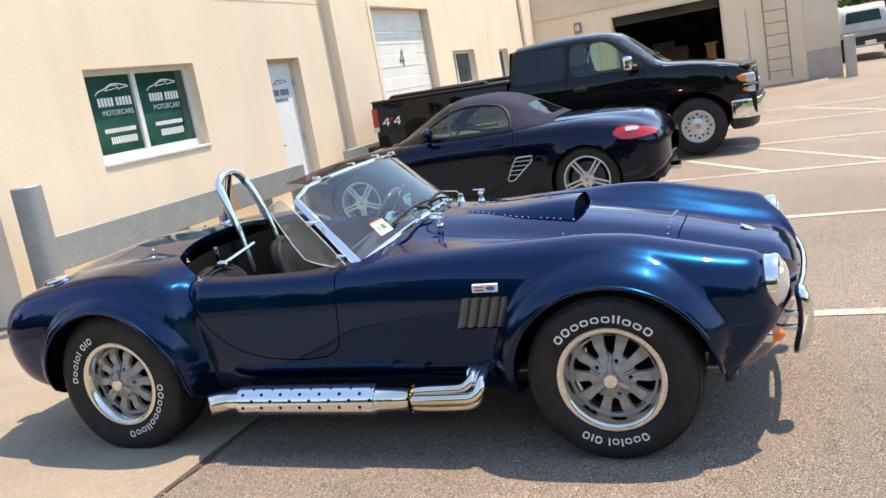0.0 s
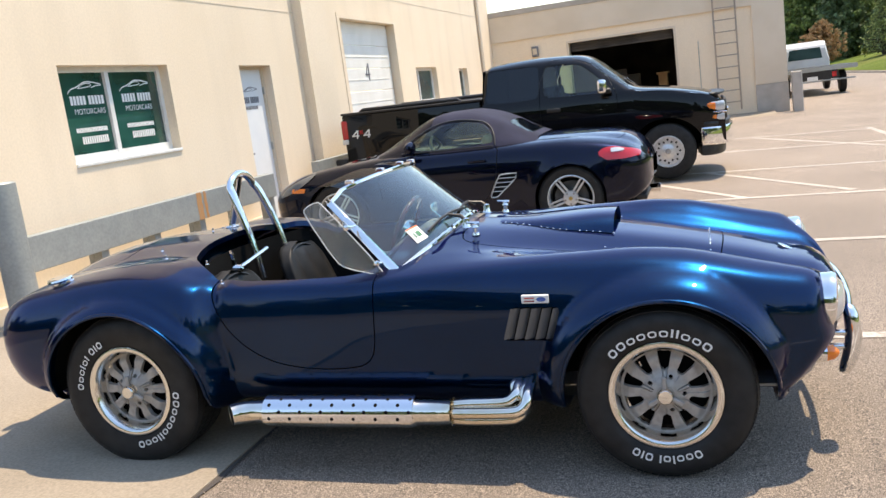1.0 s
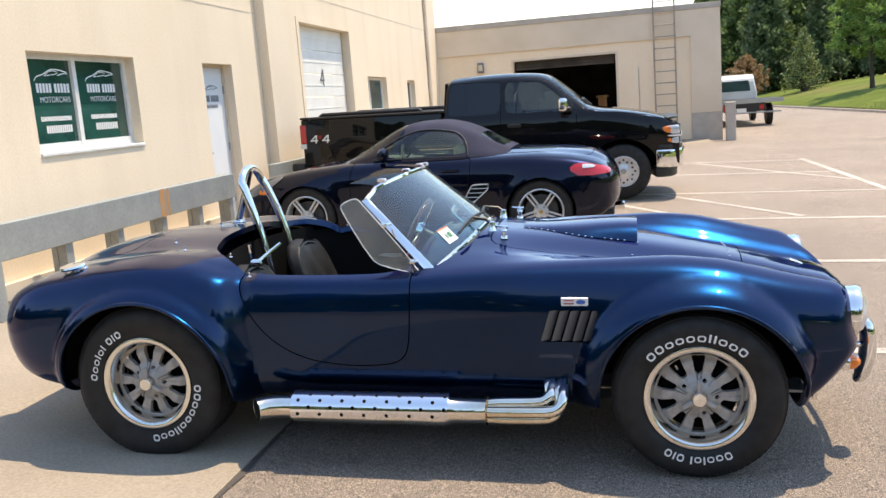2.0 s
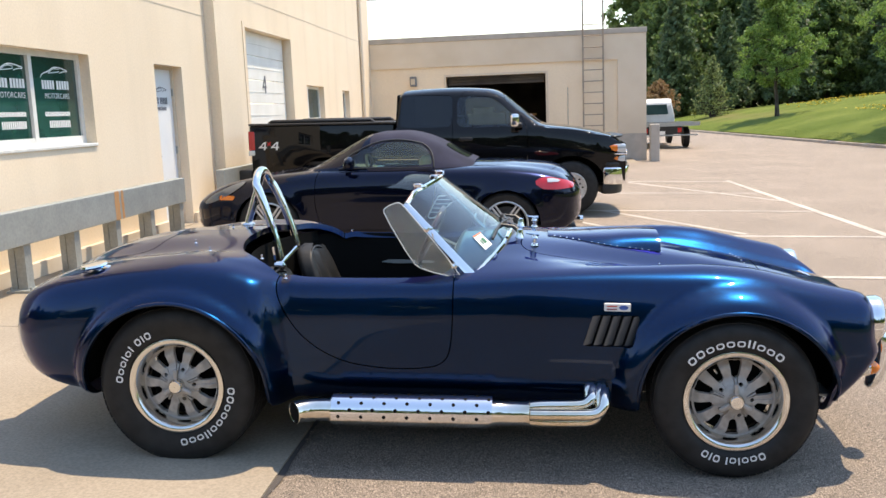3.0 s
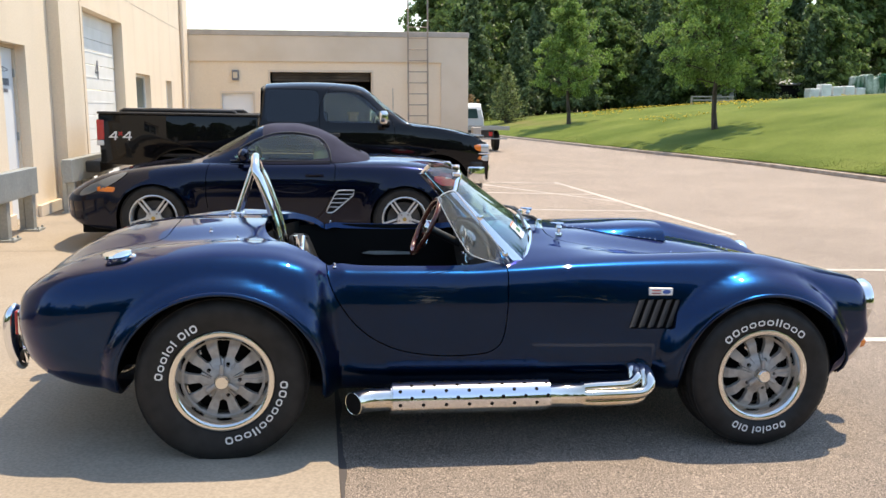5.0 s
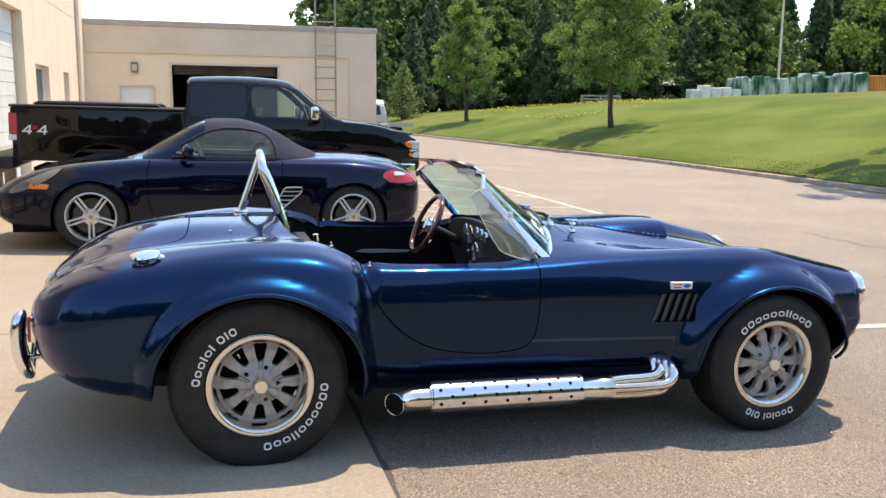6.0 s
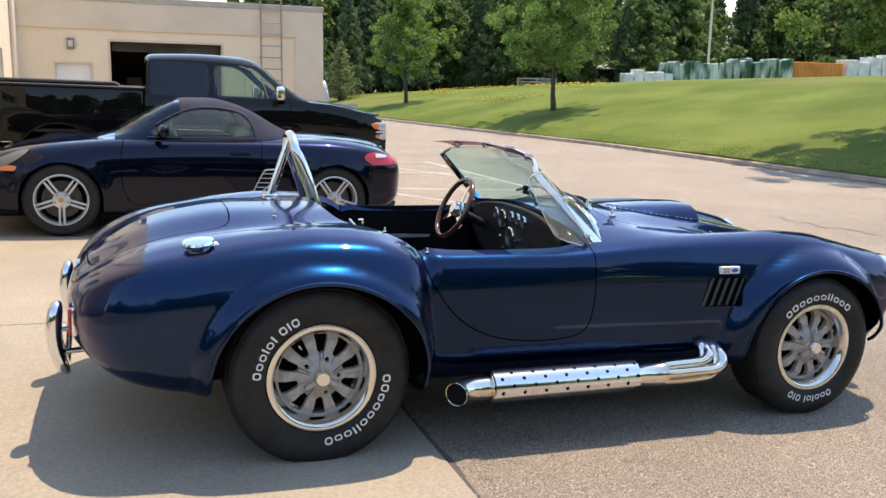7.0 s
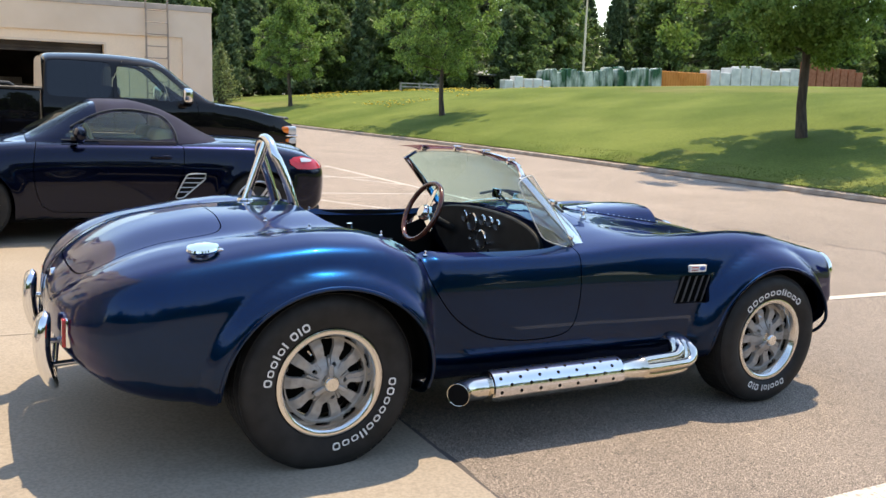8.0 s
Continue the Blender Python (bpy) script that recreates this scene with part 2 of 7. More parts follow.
# the asphalt grows paler along y, from the bays to the driving lane
_sep = node(M_ASPHALT, "ShaderNodeSeparateXYZ")
M_ASPHALT.node_tree.links.new(coords(M_ASPHALT), _sep.inputs[0])
_paler = node(M_ASPHALT, "ShaderNodeMapRange", From_Min=0.5, From_Max=9.0, To_Min=0.8, To_Max=1.06)
M_ASPHALT.node_tree.links.new(_sep.outputs["Y"], _paler.inputs["Value"])
blend(M_ASPHALT, _abc, _paler.outputs[0], 1.0, "MULTIPLY")
bump(M_ASPHALT, 260.0, 0.55, 0.004, 3.0)
bump(M_ASPHALT, 30.0, 0.2, 0.01, 3.0)
M_CONCRETE = shader("concrete", (0.5, 0.42, 0.31), 0.85)
_a = vary(M_CONCRETE, (0.27, 0.225, 0.172), (0.335, 0.28, 0.215), 1.3, 8.0, 0.3, 0.7, target=None)
_b = vary(M_CONCRETE, 0.84, 1.11, 75.0, 4.0, target=None)
blend(M_CONCRETE, _a, _b, 1.0, "MULTIPLY")
bump(M_CONCRETE, 180.0, 0.25, 0.002)
M_STUCCO = shader("cream_stucco", (0.72, 0.6, 0.46), 0.9)
_a = vary(M_STUCCO, (0.8, 0.665, 0.5), (0.84, 0.71, 0.55), 0.8, 6.0, 0.3, 0.7, target=None)
_b = vary(M_STUCCO, 0.95, 1.02, 45.0, 4.0, target=None)
_c = vary(M_STUCCO, 1.0, 0.93, 2.0, 5.0, 0.5, 0.75, stretch=(1, 1, 0.12), target=None)
_ab = blend(M_STUCCO, _a, _b, 1.0, "MULTIPLY", target=None)
blend(M_STUCCO, _ab, _c, 1.0, "MULTIPLY")
bump(M_STUCCO, 320.0, 0.25, 0.002)
M_TAN = shader("tan_stucco", (0.6, 0.5, 0.4), 0.9)
vary(M_TAN, (0.64, 0.54, 0.42), (0.7, 0.6, 0.48), 1.2, 6.0)
bump(M_TAN, 300.0, 0.25, 0.002)
M_GREYBASE = shader("grey_block", (0.42, 0.38, 0.34), 0.9)
vary(M_GREYBASE, (0.38, 0.35, 0.31), (0.46, 0.42, 0.38), 3.0)
bump(M_GREYBASE, 200.0, 0.3, 0.002)
M_GALV = shader("galvanised_steel", (0.42, 0.45, 0.46), 0.5, 0.35)
_a = vary(M_GALV, (0.29, 0.31, 0.305), (0.37, 0.39, 0.38), 3.0, 6.0, 0.3, 0.7, target=None)
_b = vary(M_GALV, 0.92, 1.05, 42.0, 3.0, 0.35, 0.65, target=None, kind="noise")
blend(M_GALV, _a, _b, 1.0, "MULTIPLY")
bump(M_GALV, 90.0, 0.15, 0.002)
M_LADDER = shader("weathered_ladder_steel", (0.34, 0.28, 0.23), 0.6, 0.2)
vary(M_LADDER, (0.27, 0.24, 0.21), (0.4, 0.31, 0.23), 5.0, 5.0)
M_RUST = shader("rust_stain", (0.36, 0.2, 0.09), 0.8)
vary(M_RUST, (0.42, 0.2, 0.06), (0.34, 0.27, 0.2), 9.0, 5.0, 0.45, 0.75, stretch=(1, 6, 0.5))
M_WHITE_ALU = shader("white_window_frame", (0.72, 0.72, 0.7), 0.45)
vary(M_WHITE_ALU, (0.66, 0.66, 0.64), (0.75, 0.75, 0.73), 8.0)
M_DOOR = shader("pale_grey_door_paint", (0.62, 0.66, 0.7), 0.5)
vary(M_DOOR, (0.72, 0.75, 0.78), (0.78, 0.8, 0.82), 2.0)
M_ROLLUP = shader("white_door_paint", (0.8, 0.8, 0.76), 0.45)
vary(M_ROLLUP, (0.76, 0.76, 0.72), (0.83, 0.83, 0.8), 2.5)
M_GREENFILM = shader("green_window_film", (0.012, 0.06, 0.05), 0.12, Coat_Weight=0.6, Coat_Roughness=0.02)
vary(M_GREENFILM, (0.006, 0.035, 0.03), (0.02, 0.09, 0.07), 1.6, 3.0)
M_DARKPANE = shader("dark_window_pane", (0.03, 0.06, 0.06), 0.12, Specular_IOR_Level=0.15)
vary(M_DARKPANE, (0.02, 0.045, 0.045), (0.05, 0.09, 0.085), 2.0)
M_WHITEFILM = shader("white_lettering", (0.8, 0.8, 0.8), 0.5)
M_DARKFILM = shader("grey_lettering", (0.16, 0.17, 0.2), 0.5)
M_LINE = shader("worn_white_road_paint", (0.62, 0.6, 0.55), 0.8)
_a = vary(M_LINE, (0.32, 0.265, 0.215), (0.6, 0.54, 0.47), 45.0, 6.0, 0.32, 0.55, target=None)
_b = vary(M_LINE, 0.75, 1.05, 2.0, 3.0, target=None)
blend(M_LINE, _a, _b, 1.0, "MULTIPLY")
# near-black base colour stands in for the shade inside the workshop
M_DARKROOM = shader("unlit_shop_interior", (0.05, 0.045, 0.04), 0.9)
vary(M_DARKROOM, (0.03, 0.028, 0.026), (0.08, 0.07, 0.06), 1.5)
M_PLY = shader("plywood", (0.45, 0.25, 0.1), 0.7)
vary(M_PLY, (0.38, 0.2, 0.08), (0.5, 0.3, 0.13), 6.0, stretch=(1, 1, 0.2))
M_GRASS = shader("lawn_grass", (0.08, 0.14, 0.02), 0.9, Specular_IOR_Level=0.05)
_a = vary(M_GRASS, (0.088, 0.122, 0.025), (0.15, 0.182, 0.044), 0.35, 7.0, 0.35, 0.65, target=None)
_b = vary(M_GRASS, 0.75, 1.25, 22.0, 8.0, 0.3, 0.7, target=None, stretch=(1, 1, 1))
_c = vary(M_GRASS, 0.0, 1.0, 0.25, 3.0, 0.56, 0.7, target=None, stretch=(1.0, 0.35, 1))
_ab = blend(M_GRASS, _a, _b, 1.0, "MULTIPLY", target=None)
blend(M_GRASS, _ab, (0.17, 0.16, 0.06), _c)
bump(M_GRASS, 60.0, 0.5, 0.03, 6.0)
M_BLADE = shader("grass_blades", (0.09, 0.15, 0.025), 0.8, Specular_IOR_Level=0.1)
vary(M_BLADE, (0.095, 0.13, 0.027), (0.155, 0.185, 0.045), 0.6, 4.0)
M_YELLOW = shader("yellow_flowers", (0.62, 0.46, 0.04), 0.7)
M_KERB = shader("kerb_stone", (0.36, 0.29, 0.23), 0.9)
vary(M_KERB, (0.28, 0.22, 0.17), (0.42, 0.35, 0.28), 4.0)
bump(M_KERB, 120.0, 0.3, 0.003)
M_BARK = shader("tree_bark", (0.1, 0.075, 0.055), 0.95)
vary(M_BARK, (0.035, 0.027, 0.02), (0.085, 0.068, 0.052), 14.0, 5.0, stretch=(1, 1, 0.2))
bump(M_BARK, 40.0, 0.8, 0.02, stretch=(1, 1, 0.25))


def leaf_stuff(name, a, b, through=0.35):
    m = shader(name, a, 0.55)
    L = m.node_tree.links
    info = m.node_tree.nodes.new("ShaderNodeNewGeometry")
    r = m.node_tree.nodes.new("ShaderNodeValToRGB")
    r.color_ramp.elements[0].color, r.color_ramp.elements[1].color = (*a, 1), (*b, 1)
    L.new(info.outputs["Random Per Island"], r.inputs[0])
    L.new(r.outputs[0], m.node_tree.nodes["Principled BSDF"].inputs["Base Color"])
    t = m.node_tree.nodes.new("ShaderNodeBsdfTranslucent")
    L.new(r.outputs[0], t.inputs[0])
    mix = m.node_tree.nodes.new("ShaderNodeMixShader")
    mix.inputs[0].default_value = through
    L.new(m.node_tree.nodes["Principled BSDF"].outputs[0], mix.inputs[1])
    L.new(t.outputs[0], mix.inputs[2])
    L.new(mix.outputs[0], m.node_tree.nodes["Material Output"].inputs[0])
    return m


M_LEAF = leaf_stuff("maple_leaves", (0.1, 0.18, 0.035), (0.25, 0.375, 0.09), 0.5)
M_LEAF_DARK = leaf_stuff("dark_forest_leaves", (0.06, 0.105, 0.032), (0.17, 0.258, 0.075), 0.5)
M_NEEDLE = leaf_stuff("pine_needles", (0.06, 0.104, 0.05), (0.162, 0.232, 0.1), 0.45)


# ---- ground ----
def ground_z(x):
    """The lot falls away from the building."""
    if x < 0.3:
        return -0.02 - 0.02 * (max(x, -3.0) - 0.3)
    return -0.02 + max(-0.03 * (x - 0.3), -0.171 - 0.005 * max(x - 6.0, 0)) if x < 12 else -0.221


xs = [-300, -60, -20, -8, -6, -4, -3, -2, -1, 0.3, 0.47, 1, 2, 3, 4, 5, 6, 8, 10, 12, 14, 20, 40, 80, 160, 400]
ys = [-400, -150, -60, -30, -15, -8, -4, -2, 0, 2, 4, 6, 9, 12, 16, 20, 25, 32, 45, 70, 120, 250, 500]
g = loft([[(x, y, ground_z(x)) for y in ys] for x in xs])
solid("ground", g, M_ASPHALT, "sun-bleached grey-brown asphalt of a parking lot", "ground", kind="structure")

# concrete apron along the building, in slabs with open joints
apron = thing("pavement", "pale concrete apron slabs beside the building wall", "pavement", kind="structure")
x_joints, y_joints = [-3.045, 0.465], [-9.0, -4.6, -0.2 - 0.6, 2.22, 5.2, 8.2, 11.2, 14.2, 17.2, 20.4]
for i in range(len(x_joints) - 1):
    for j in range(len(y_joints) - 1):
        a, b, c, d = x_joints[i] + 0.005, x_joints[i + 1] - 0.005, y_joints[j] + 0.005, y_joints[j + 1] - 0.005
        nx = 8
        top = [[(a + (b - a) * k / nx, y, ground_z(a + (b - a) * k / nx) + 0.012) for y in (c, d)] for k in range(nx + 1)]
        g = loft(top)
        flange(g, lambda p: True, lambda p: (0, 0, -0.05))
        part("slab", g, M_CONCRETE, apron, smooth=False)

# painted lines
def painted(name, p, q, width, label):
    p, q = Vector((*p, 0)), Vector((*q, 0))
    side = (q - p).normalized().cross(Vector((0, 0, 1))) * width / 2
    n = max(2, int((q - p).length / 0.5))
    rows = []
    for k in range(n + 1):
        c = p.lerp(q, k / n)
        rows.append([(c.x + s * side.x, c.y + s * side.y, ground_z(c.x + s * side.x) + 0.004) for s in (-1, 1)])
    return solid(name, loft(rows), M_LINE, label, "road marking", kind="structure", group="parking lot lines")


for y, x0, x1 in ((-0.92, 1.55, 7.2), (1.75, 0.6, 6.6), (4.31, 0.6, 6.0)):
    painted("stall_line", (x0, y), (x1, y), 0.1, "worn white painted stall line on asphalt")
for y, x0 in ((6.75, 0.6), (9.22, 0.6), (11.85, 0.6), (14.2, 1.2)):
    painted("hatch_line", (x0, y), (5.45, y), 0.1, "worn white painted line of a no-parking zone")
painted("edge_line", (5.54, 6.7), (5.38, 14.5), 0.11, "worn white painted edge line of a no-parking zone")
for x0, y0, x1, y1 in ((1.87, 8.29, 2.85, 6.8), (2.5, 9.2, 3.98, 6.9), (3.4, 14.0, 5.4, 10.6)):
    painted("diagonal_line", (x0, y0), (x1, y1), 0.09, "faded white painted diagonal hatch line")

# tarred crack across the lot
M_TAR = shader("crack_filler", (0.07, 0.06, 0.055), 0.8)
rows = []
for k in range(90):
    t = k / 89
    x = 7.3 + 1.1 * t + 0.06 * math.sin(k * 0.9) + 0.05 * math.sin(k * 0.37 + 1)
    y = 6.2 - 7.0 * t
    w = 0.012 + 0.008 * math.sin(k * 1.7)
    rows.append([(x - w, y, ground_z(x) + 0.003), (x + w, y, ground_z(x) + 0.003)])
solid("pavement_crack", loft(rows), M_TAR, "thin dark crack running across the asphalt", "crack", kind="structure")
rows = []
for k in range(60):
    y = -2.2 + 6.0 * k / 59
    w = 0.008 + 0.006 * math.sin(k * 1.3) * math.sin(k * 0.4)
    rows.append([(0.468 - w, y, ground_z(0.468) + 0.006), (0.472 + w * 1.6, y, ground_z(0.472) + 0.006)])
solid("joint_filler", loft(rows), M_TAR, "dark gritty joint between concrete and asphalt", "joint", kind="structure")
# crumbs of concrete and grit lying along the joint and on the asphalt
grit = random.Random(9)
g = Geo()
for k in range(520):
    if k < 90:
        x, y, s = 0.475 + grit.gauss(0, 0.012), grit.uniform(-1.6, 0.4), grit.uniform(0.002, 0.007)
    else:
        x, y, s = grit.uniform(0.55, 5.5), grit.uniform(-2.2, 4.0), grit.uniform(0.002, 0.005)
    z = ground_z(x) + 0.004
    c, w = math.cos(k), math.sin(k)
    g.add([(x - s * c, y - s * w, z), (x + s * w, y - s * c, z), (x + s * c, y + s * w, z), (x - s * w, y + s * c, z), (x, y, z + s)], [(0, 1, 4), (1, 2, 4), (2, 3, 4), (3, 0, 4)])
solid("grit", g, M_KERB, "pale crumbs of stone lying on the asphalt", "gravel", kind="stuff", smooth=False)


# ---- buildings ----
def wall_cells(u0, u1, z0, z1, holes):
    us = sorted({u0, u1, *[h[0] for h in holes], *[h[1] for h in holes]})
    zs = sorted({z0, z1, *[h[2] for h in holes], *[h[3] for h in holes]})
    for i in range(len(us) - 1):
        for k in range(len(zs) - 1):
            cu, cz = (us[i] + us[i + 1]) / 2, (zs[k] + zs[k + 1]) / 2
            if not any(h[0] < cu < h[1] and h[2] < cz < h[3] for h in holes):
                yield us[i], us[i + 1], zs[k], zs[k + 1]


WX = -3.045
GY = 21.41
OPEN_X = [(3.66, 5.39, 1.228, 2.14), (6.96, 7.8, 0.0, 2.125), (10.47, 13.14, 0.0, 2.885), (14.2, 15.66, 1.305, 2.055), (17.56, 18.34, 1.26, 2.015)]
g = Geo()
for a, b, c, d in wall_cells(2.73, GY + 0.0, -0.1, 6.4, OPEN_X):
    g.join(box(WX - 0.4, WX, a, b, c, d))
wall_w = solid("wall_west", g, M_STUCCO, "cream stucco wall of a low commercial building", "wall", kind="structure", smooth=False)
solid("wall_south", box(-30.0, WX, 2.33, 2.73, -0.1, 6.4), M_STUCCO, "cream stucco end wall of the building", "wall", kind="structure", smooth=False)
solid("roof", box(-30.0, WX - 0.4, 2.73, GY + 12, 6.1, 6.3), M_GREYBASE, "flat grey roof of the building", "roof", kind="structure", smooth=False)
# dark reveal joints, plinth, pilaster
g = Geo()
g.join(box(WX - 0.002, WX + 0.004, 2.34, 8.76, 2.862, 2.876)).join(box(WX - 0.002, WX + 0.004, 9.64, 19.9, 3.33, 3.346))
solid("wall_joint", g, M_TAN, "thin shadow joint in the stucco wall", "trim", kind="structure", smooth=False)
solid("pilaster", box(WX + 0.002, WX + 0.15, 8.76, 9.64, 0.1, 6.4), M_STUCCO, "cream stucco pilaster on the wall", "pilaster", kind="structure", smooth=False)
g = Geo()
for a, b in ((2.34, 6.94), (7.82, 8.74), (9.66, 10.45), (13.16, GY)):
    g.join(box(WX + 0.003, WX + 0.05, a, b, -0.05, 0.2, 0.008))
solid("baseboard", g, M_TAN, "tan plinth along the foot of the wall", "plinth", kind="structure", smooth=False)
g = Geo().join(tube([(WX + 0.05, 19.95, 0.1), (WX + 0.05, 19.95, 6.3)], 0.045, 10))
solid("downpipe", g, M_TAN, "cream painted downpipe on the wall", "downpipe")

# garage wing
OPEN_Y = [(-0.885, 1.915, -0.3, 2.375), (-2.25, -1.32, -0.3, 1.84)]
g = Geo()
for a, b, c, d in wall_cells(WX - 0.4, 4.66, -0.3, 2.66, OPEN_Y):
    g.join(box(a, b, GY, GY + 0.35, c, d))
solid("wall_north", g, M_STUCCO, "cream stucco front wall of the garage wing", "wall", kind="structure", smooth=False)
solid("parapet", box(WX + 0.003, 4.67, GY - 0.05, GY + 0.35, 2.66, 3.35), M_TAN, "plain stucco parapet band above the garage door", "parapet", kind="structure", smooth=False)
solid("coping", box(WX + 0.003, 4.69, GY - 0.075, GY + 0.4, 3.35, 3.5, 0.01), M_GREYBASE, "grey metal coping along the flat roof edge", "coping", kind="structure", smooth=False)
solid("pilaster", box(3.89, 4.675, GY - 0.06, GY - 0.0, 0.62, 2.66), M_TAN, "cream stucco corner pilaster of the garage", "pilaster", kind="structure", smooth=False)
solid("pilaster_base", box(3.885, 4.68, GY - 0.07, GY, -0.3, 0.615), M_GREYBASE, "grey block base of the corner pilaster", "plinth", kind="structure", smooth=False)
solid("wall_east", box(4.3, 4.66, GY + 0.35, GY + 12, -0.3, 3.4), M_STUCCO, "cream stucco side wall of the garage wing", "wall", kind="structure", smooth=False)
# inside walls, ceiling and floor carry the workshop's shade in their colour
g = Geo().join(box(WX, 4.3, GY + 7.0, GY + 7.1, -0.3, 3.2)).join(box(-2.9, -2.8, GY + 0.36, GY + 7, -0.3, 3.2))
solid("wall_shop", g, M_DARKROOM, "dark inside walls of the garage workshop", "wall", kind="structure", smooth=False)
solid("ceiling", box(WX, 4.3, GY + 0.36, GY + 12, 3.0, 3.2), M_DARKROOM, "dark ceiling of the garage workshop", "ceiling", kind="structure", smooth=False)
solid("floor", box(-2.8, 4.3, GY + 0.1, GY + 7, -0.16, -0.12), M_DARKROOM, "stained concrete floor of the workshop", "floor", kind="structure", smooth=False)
g = Geo()
for a, b, c, d in ((-0.945, -0.885, -0.2, 2.435), (1.915, 1.975, -0.2, 2.435)):
    g.join(box(a, b, GY - 0.02, GY + 0.1, c, d))
g.join(box(-0.885, 1.915, GY - 0.02, GY + 0.1, 2.375, 2.435))
solid("door_frame", g, M_TAN, "tan steel frame round the open garage door", "door frame", kind="structure", smooth=False)
# the raised panels take the same shade colour
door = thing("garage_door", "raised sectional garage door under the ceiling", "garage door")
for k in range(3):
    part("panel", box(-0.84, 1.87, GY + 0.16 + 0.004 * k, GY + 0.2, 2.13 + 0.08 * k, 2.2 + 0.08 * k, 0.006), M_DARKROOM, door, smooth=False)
g = Geo().join(box(1.35, 1.6, GY + 2.0, GY + 2.6, -0.12, 1.2, 0.01)).join(box(1.3, 1.65, GY + 1.95, GY + 2.65, 1.2, 1.26, 0.01))
solid("wooden_crate", g, M_PLY, "tall brown plywood crate in the workshop", "crate", smooth=False)
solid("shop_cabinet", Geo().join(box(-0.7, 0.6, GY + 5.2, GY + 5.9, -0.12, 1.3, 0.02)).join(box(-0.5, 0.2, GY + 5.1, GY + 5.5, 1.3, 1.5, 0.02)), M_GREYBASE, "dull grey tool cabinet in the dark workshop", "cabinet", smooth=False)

# side door of the garage wing
d = thing("door_2", "pale grey steel door in a cream frame", "door", kind="structure")
part("leaf", box(-2.21, -1.36, GY + 0.08, GY + 0.125, -0.2, 1.79, 0.004), M_DOOR, d, smooth=False)
part("frame", Geo().join(box(-2.26, -2.21, GY - 0.015, GY + 0.14, -0.2, 1.84)).join(box(-1.36, -1.31, GY - 0.015, GY + 0.14, -0.2, 1.84)).join(box(-2.21, -1.36, GY - 0.015, GY + 0.14, 1.79, 1.84)), M_TAN, d, smooth=False)
part("handle", tube([(-1.45, GY + 0.03, 0.85), (-1.45, GY + 0.08, 0.85)], 0.025), M_GALV, d)

lamp = thing("wall_lamp", "small dark box wall lamp with pale lens", "wall lamp")
part("housing", Geo().join(box(-1.91, -1.73, GY - 0.1, GY - 0.005, 2.14, 2.42, 0.015)), M_DARKFILM, lamp, smooth=False)
part("lens", box(-1.88, -1.76, GY - 0.112, GY - 0.09, 2.2, 2.36, 0.008), shader("lamp_lens", (0.6, 0.52, 0.4), 0.2), lamp, smooth=False)

ladder = thing("roof_ladder", "grey steel ladder fixed to the wall", "ladder")
for x in (2.94, 3.49):
    part("rail", box(x - 0.022, x + 0.022, GY - 0.22, GY - 0.19, 0.05, 4.75, 0.004), M_LADDER, ladder, smooth=False)
    part("bracket", box(x - 0.02, x + 0.02, GY - 0.2, GY - 0.005, 2.08, 2.13), M_LADDER, ladder, smooth=False)
    part("bracket", box(x - 0.02, x + 0.02, GY - 0.2, GY - 0.005, 0.4, 0.45), M_LADDER, ladder, smooth=False)
for k in range(12):
    z = 0.26 + 0.305 * k
    part("rung", tube([(2.94, GY - 0.205, z), (3.49, GY - 0.205, z)], 0.014, 8), M_LADDER, ladder)
solid("conduit", Geo().join(tube([(2.52, GY - 0.01, -0.15), (2.52, GY - 0.01, 1.95)], 0.009, 8)), M_GALV, "thin grey conduit on the garage wall", "conduit")
solid("concrete_post", box(4.72, 4.97, GY - 0.55, GY - 0.3, -0.2, 0.86, 0.02), M_GREYBASE, "square grey concrete guard post", "bollard", smooth=False)
solid("ramp", prism([(19.6, -0.17), (GY, -0.17), (GY, -0.08), (20.2, -0.12)], -1.2, 4.3, "x"), M_CONCRETE, "pale concrete ramp before the garage", "ramp", kind="structure", smooth=False)


# ---- openings of the west wall ----
def sash_window(name, y0, y1, z0, z1, pane, label, mullions=(0.47,), sill=True):
    w = thing(name, label, "window", kind="structure")
    x = WX - 0.16
    t = 0.055
    g = Geo().join(box(x, x + 0.05, y0, y0 + t, z0, z1)).join(box(x, x + 0.05, y1 - t, y1, z0, z1))
    g.join(box(x + 0.001, x + 0.049, y0 + t, y1 - t, z1 - t, z1)).join(box(x + 0.001, x + 0.049, y0 + t, y1 - t, z0, z0 + t + 0.03))
    part("window_frame", g, M_WHITE_ALU, w, smooth=False)
    edges = [y0 + t] + [y0 + (y1 - y0) * m for m in mullions] + [y1 - t]
    for m in edges[1:-1]:
        part("mullion", box(x + 0.002, x + 0.055, m - 0.03, m + 0.03, z0 + t, z1 - t), M_WHITE_ALU, w, smooth=False)
    for a, b in zip(edges, edges[1:]):
        part("pane", box(x + 0.015, x + 0.022, a - 0.01, b + 0.01, z0 + 0.05, z1 - 0.05), pane, w, smooth=False)
    if sill:
        part("window_sill", box(WX - 0.15, WX + 0.018, y0 - 0.0, y1 + 0.0, z0 - 0.03, z0 + 0.004, 0.006), M_WHITE_ALU, w, smooth=False)
    return w


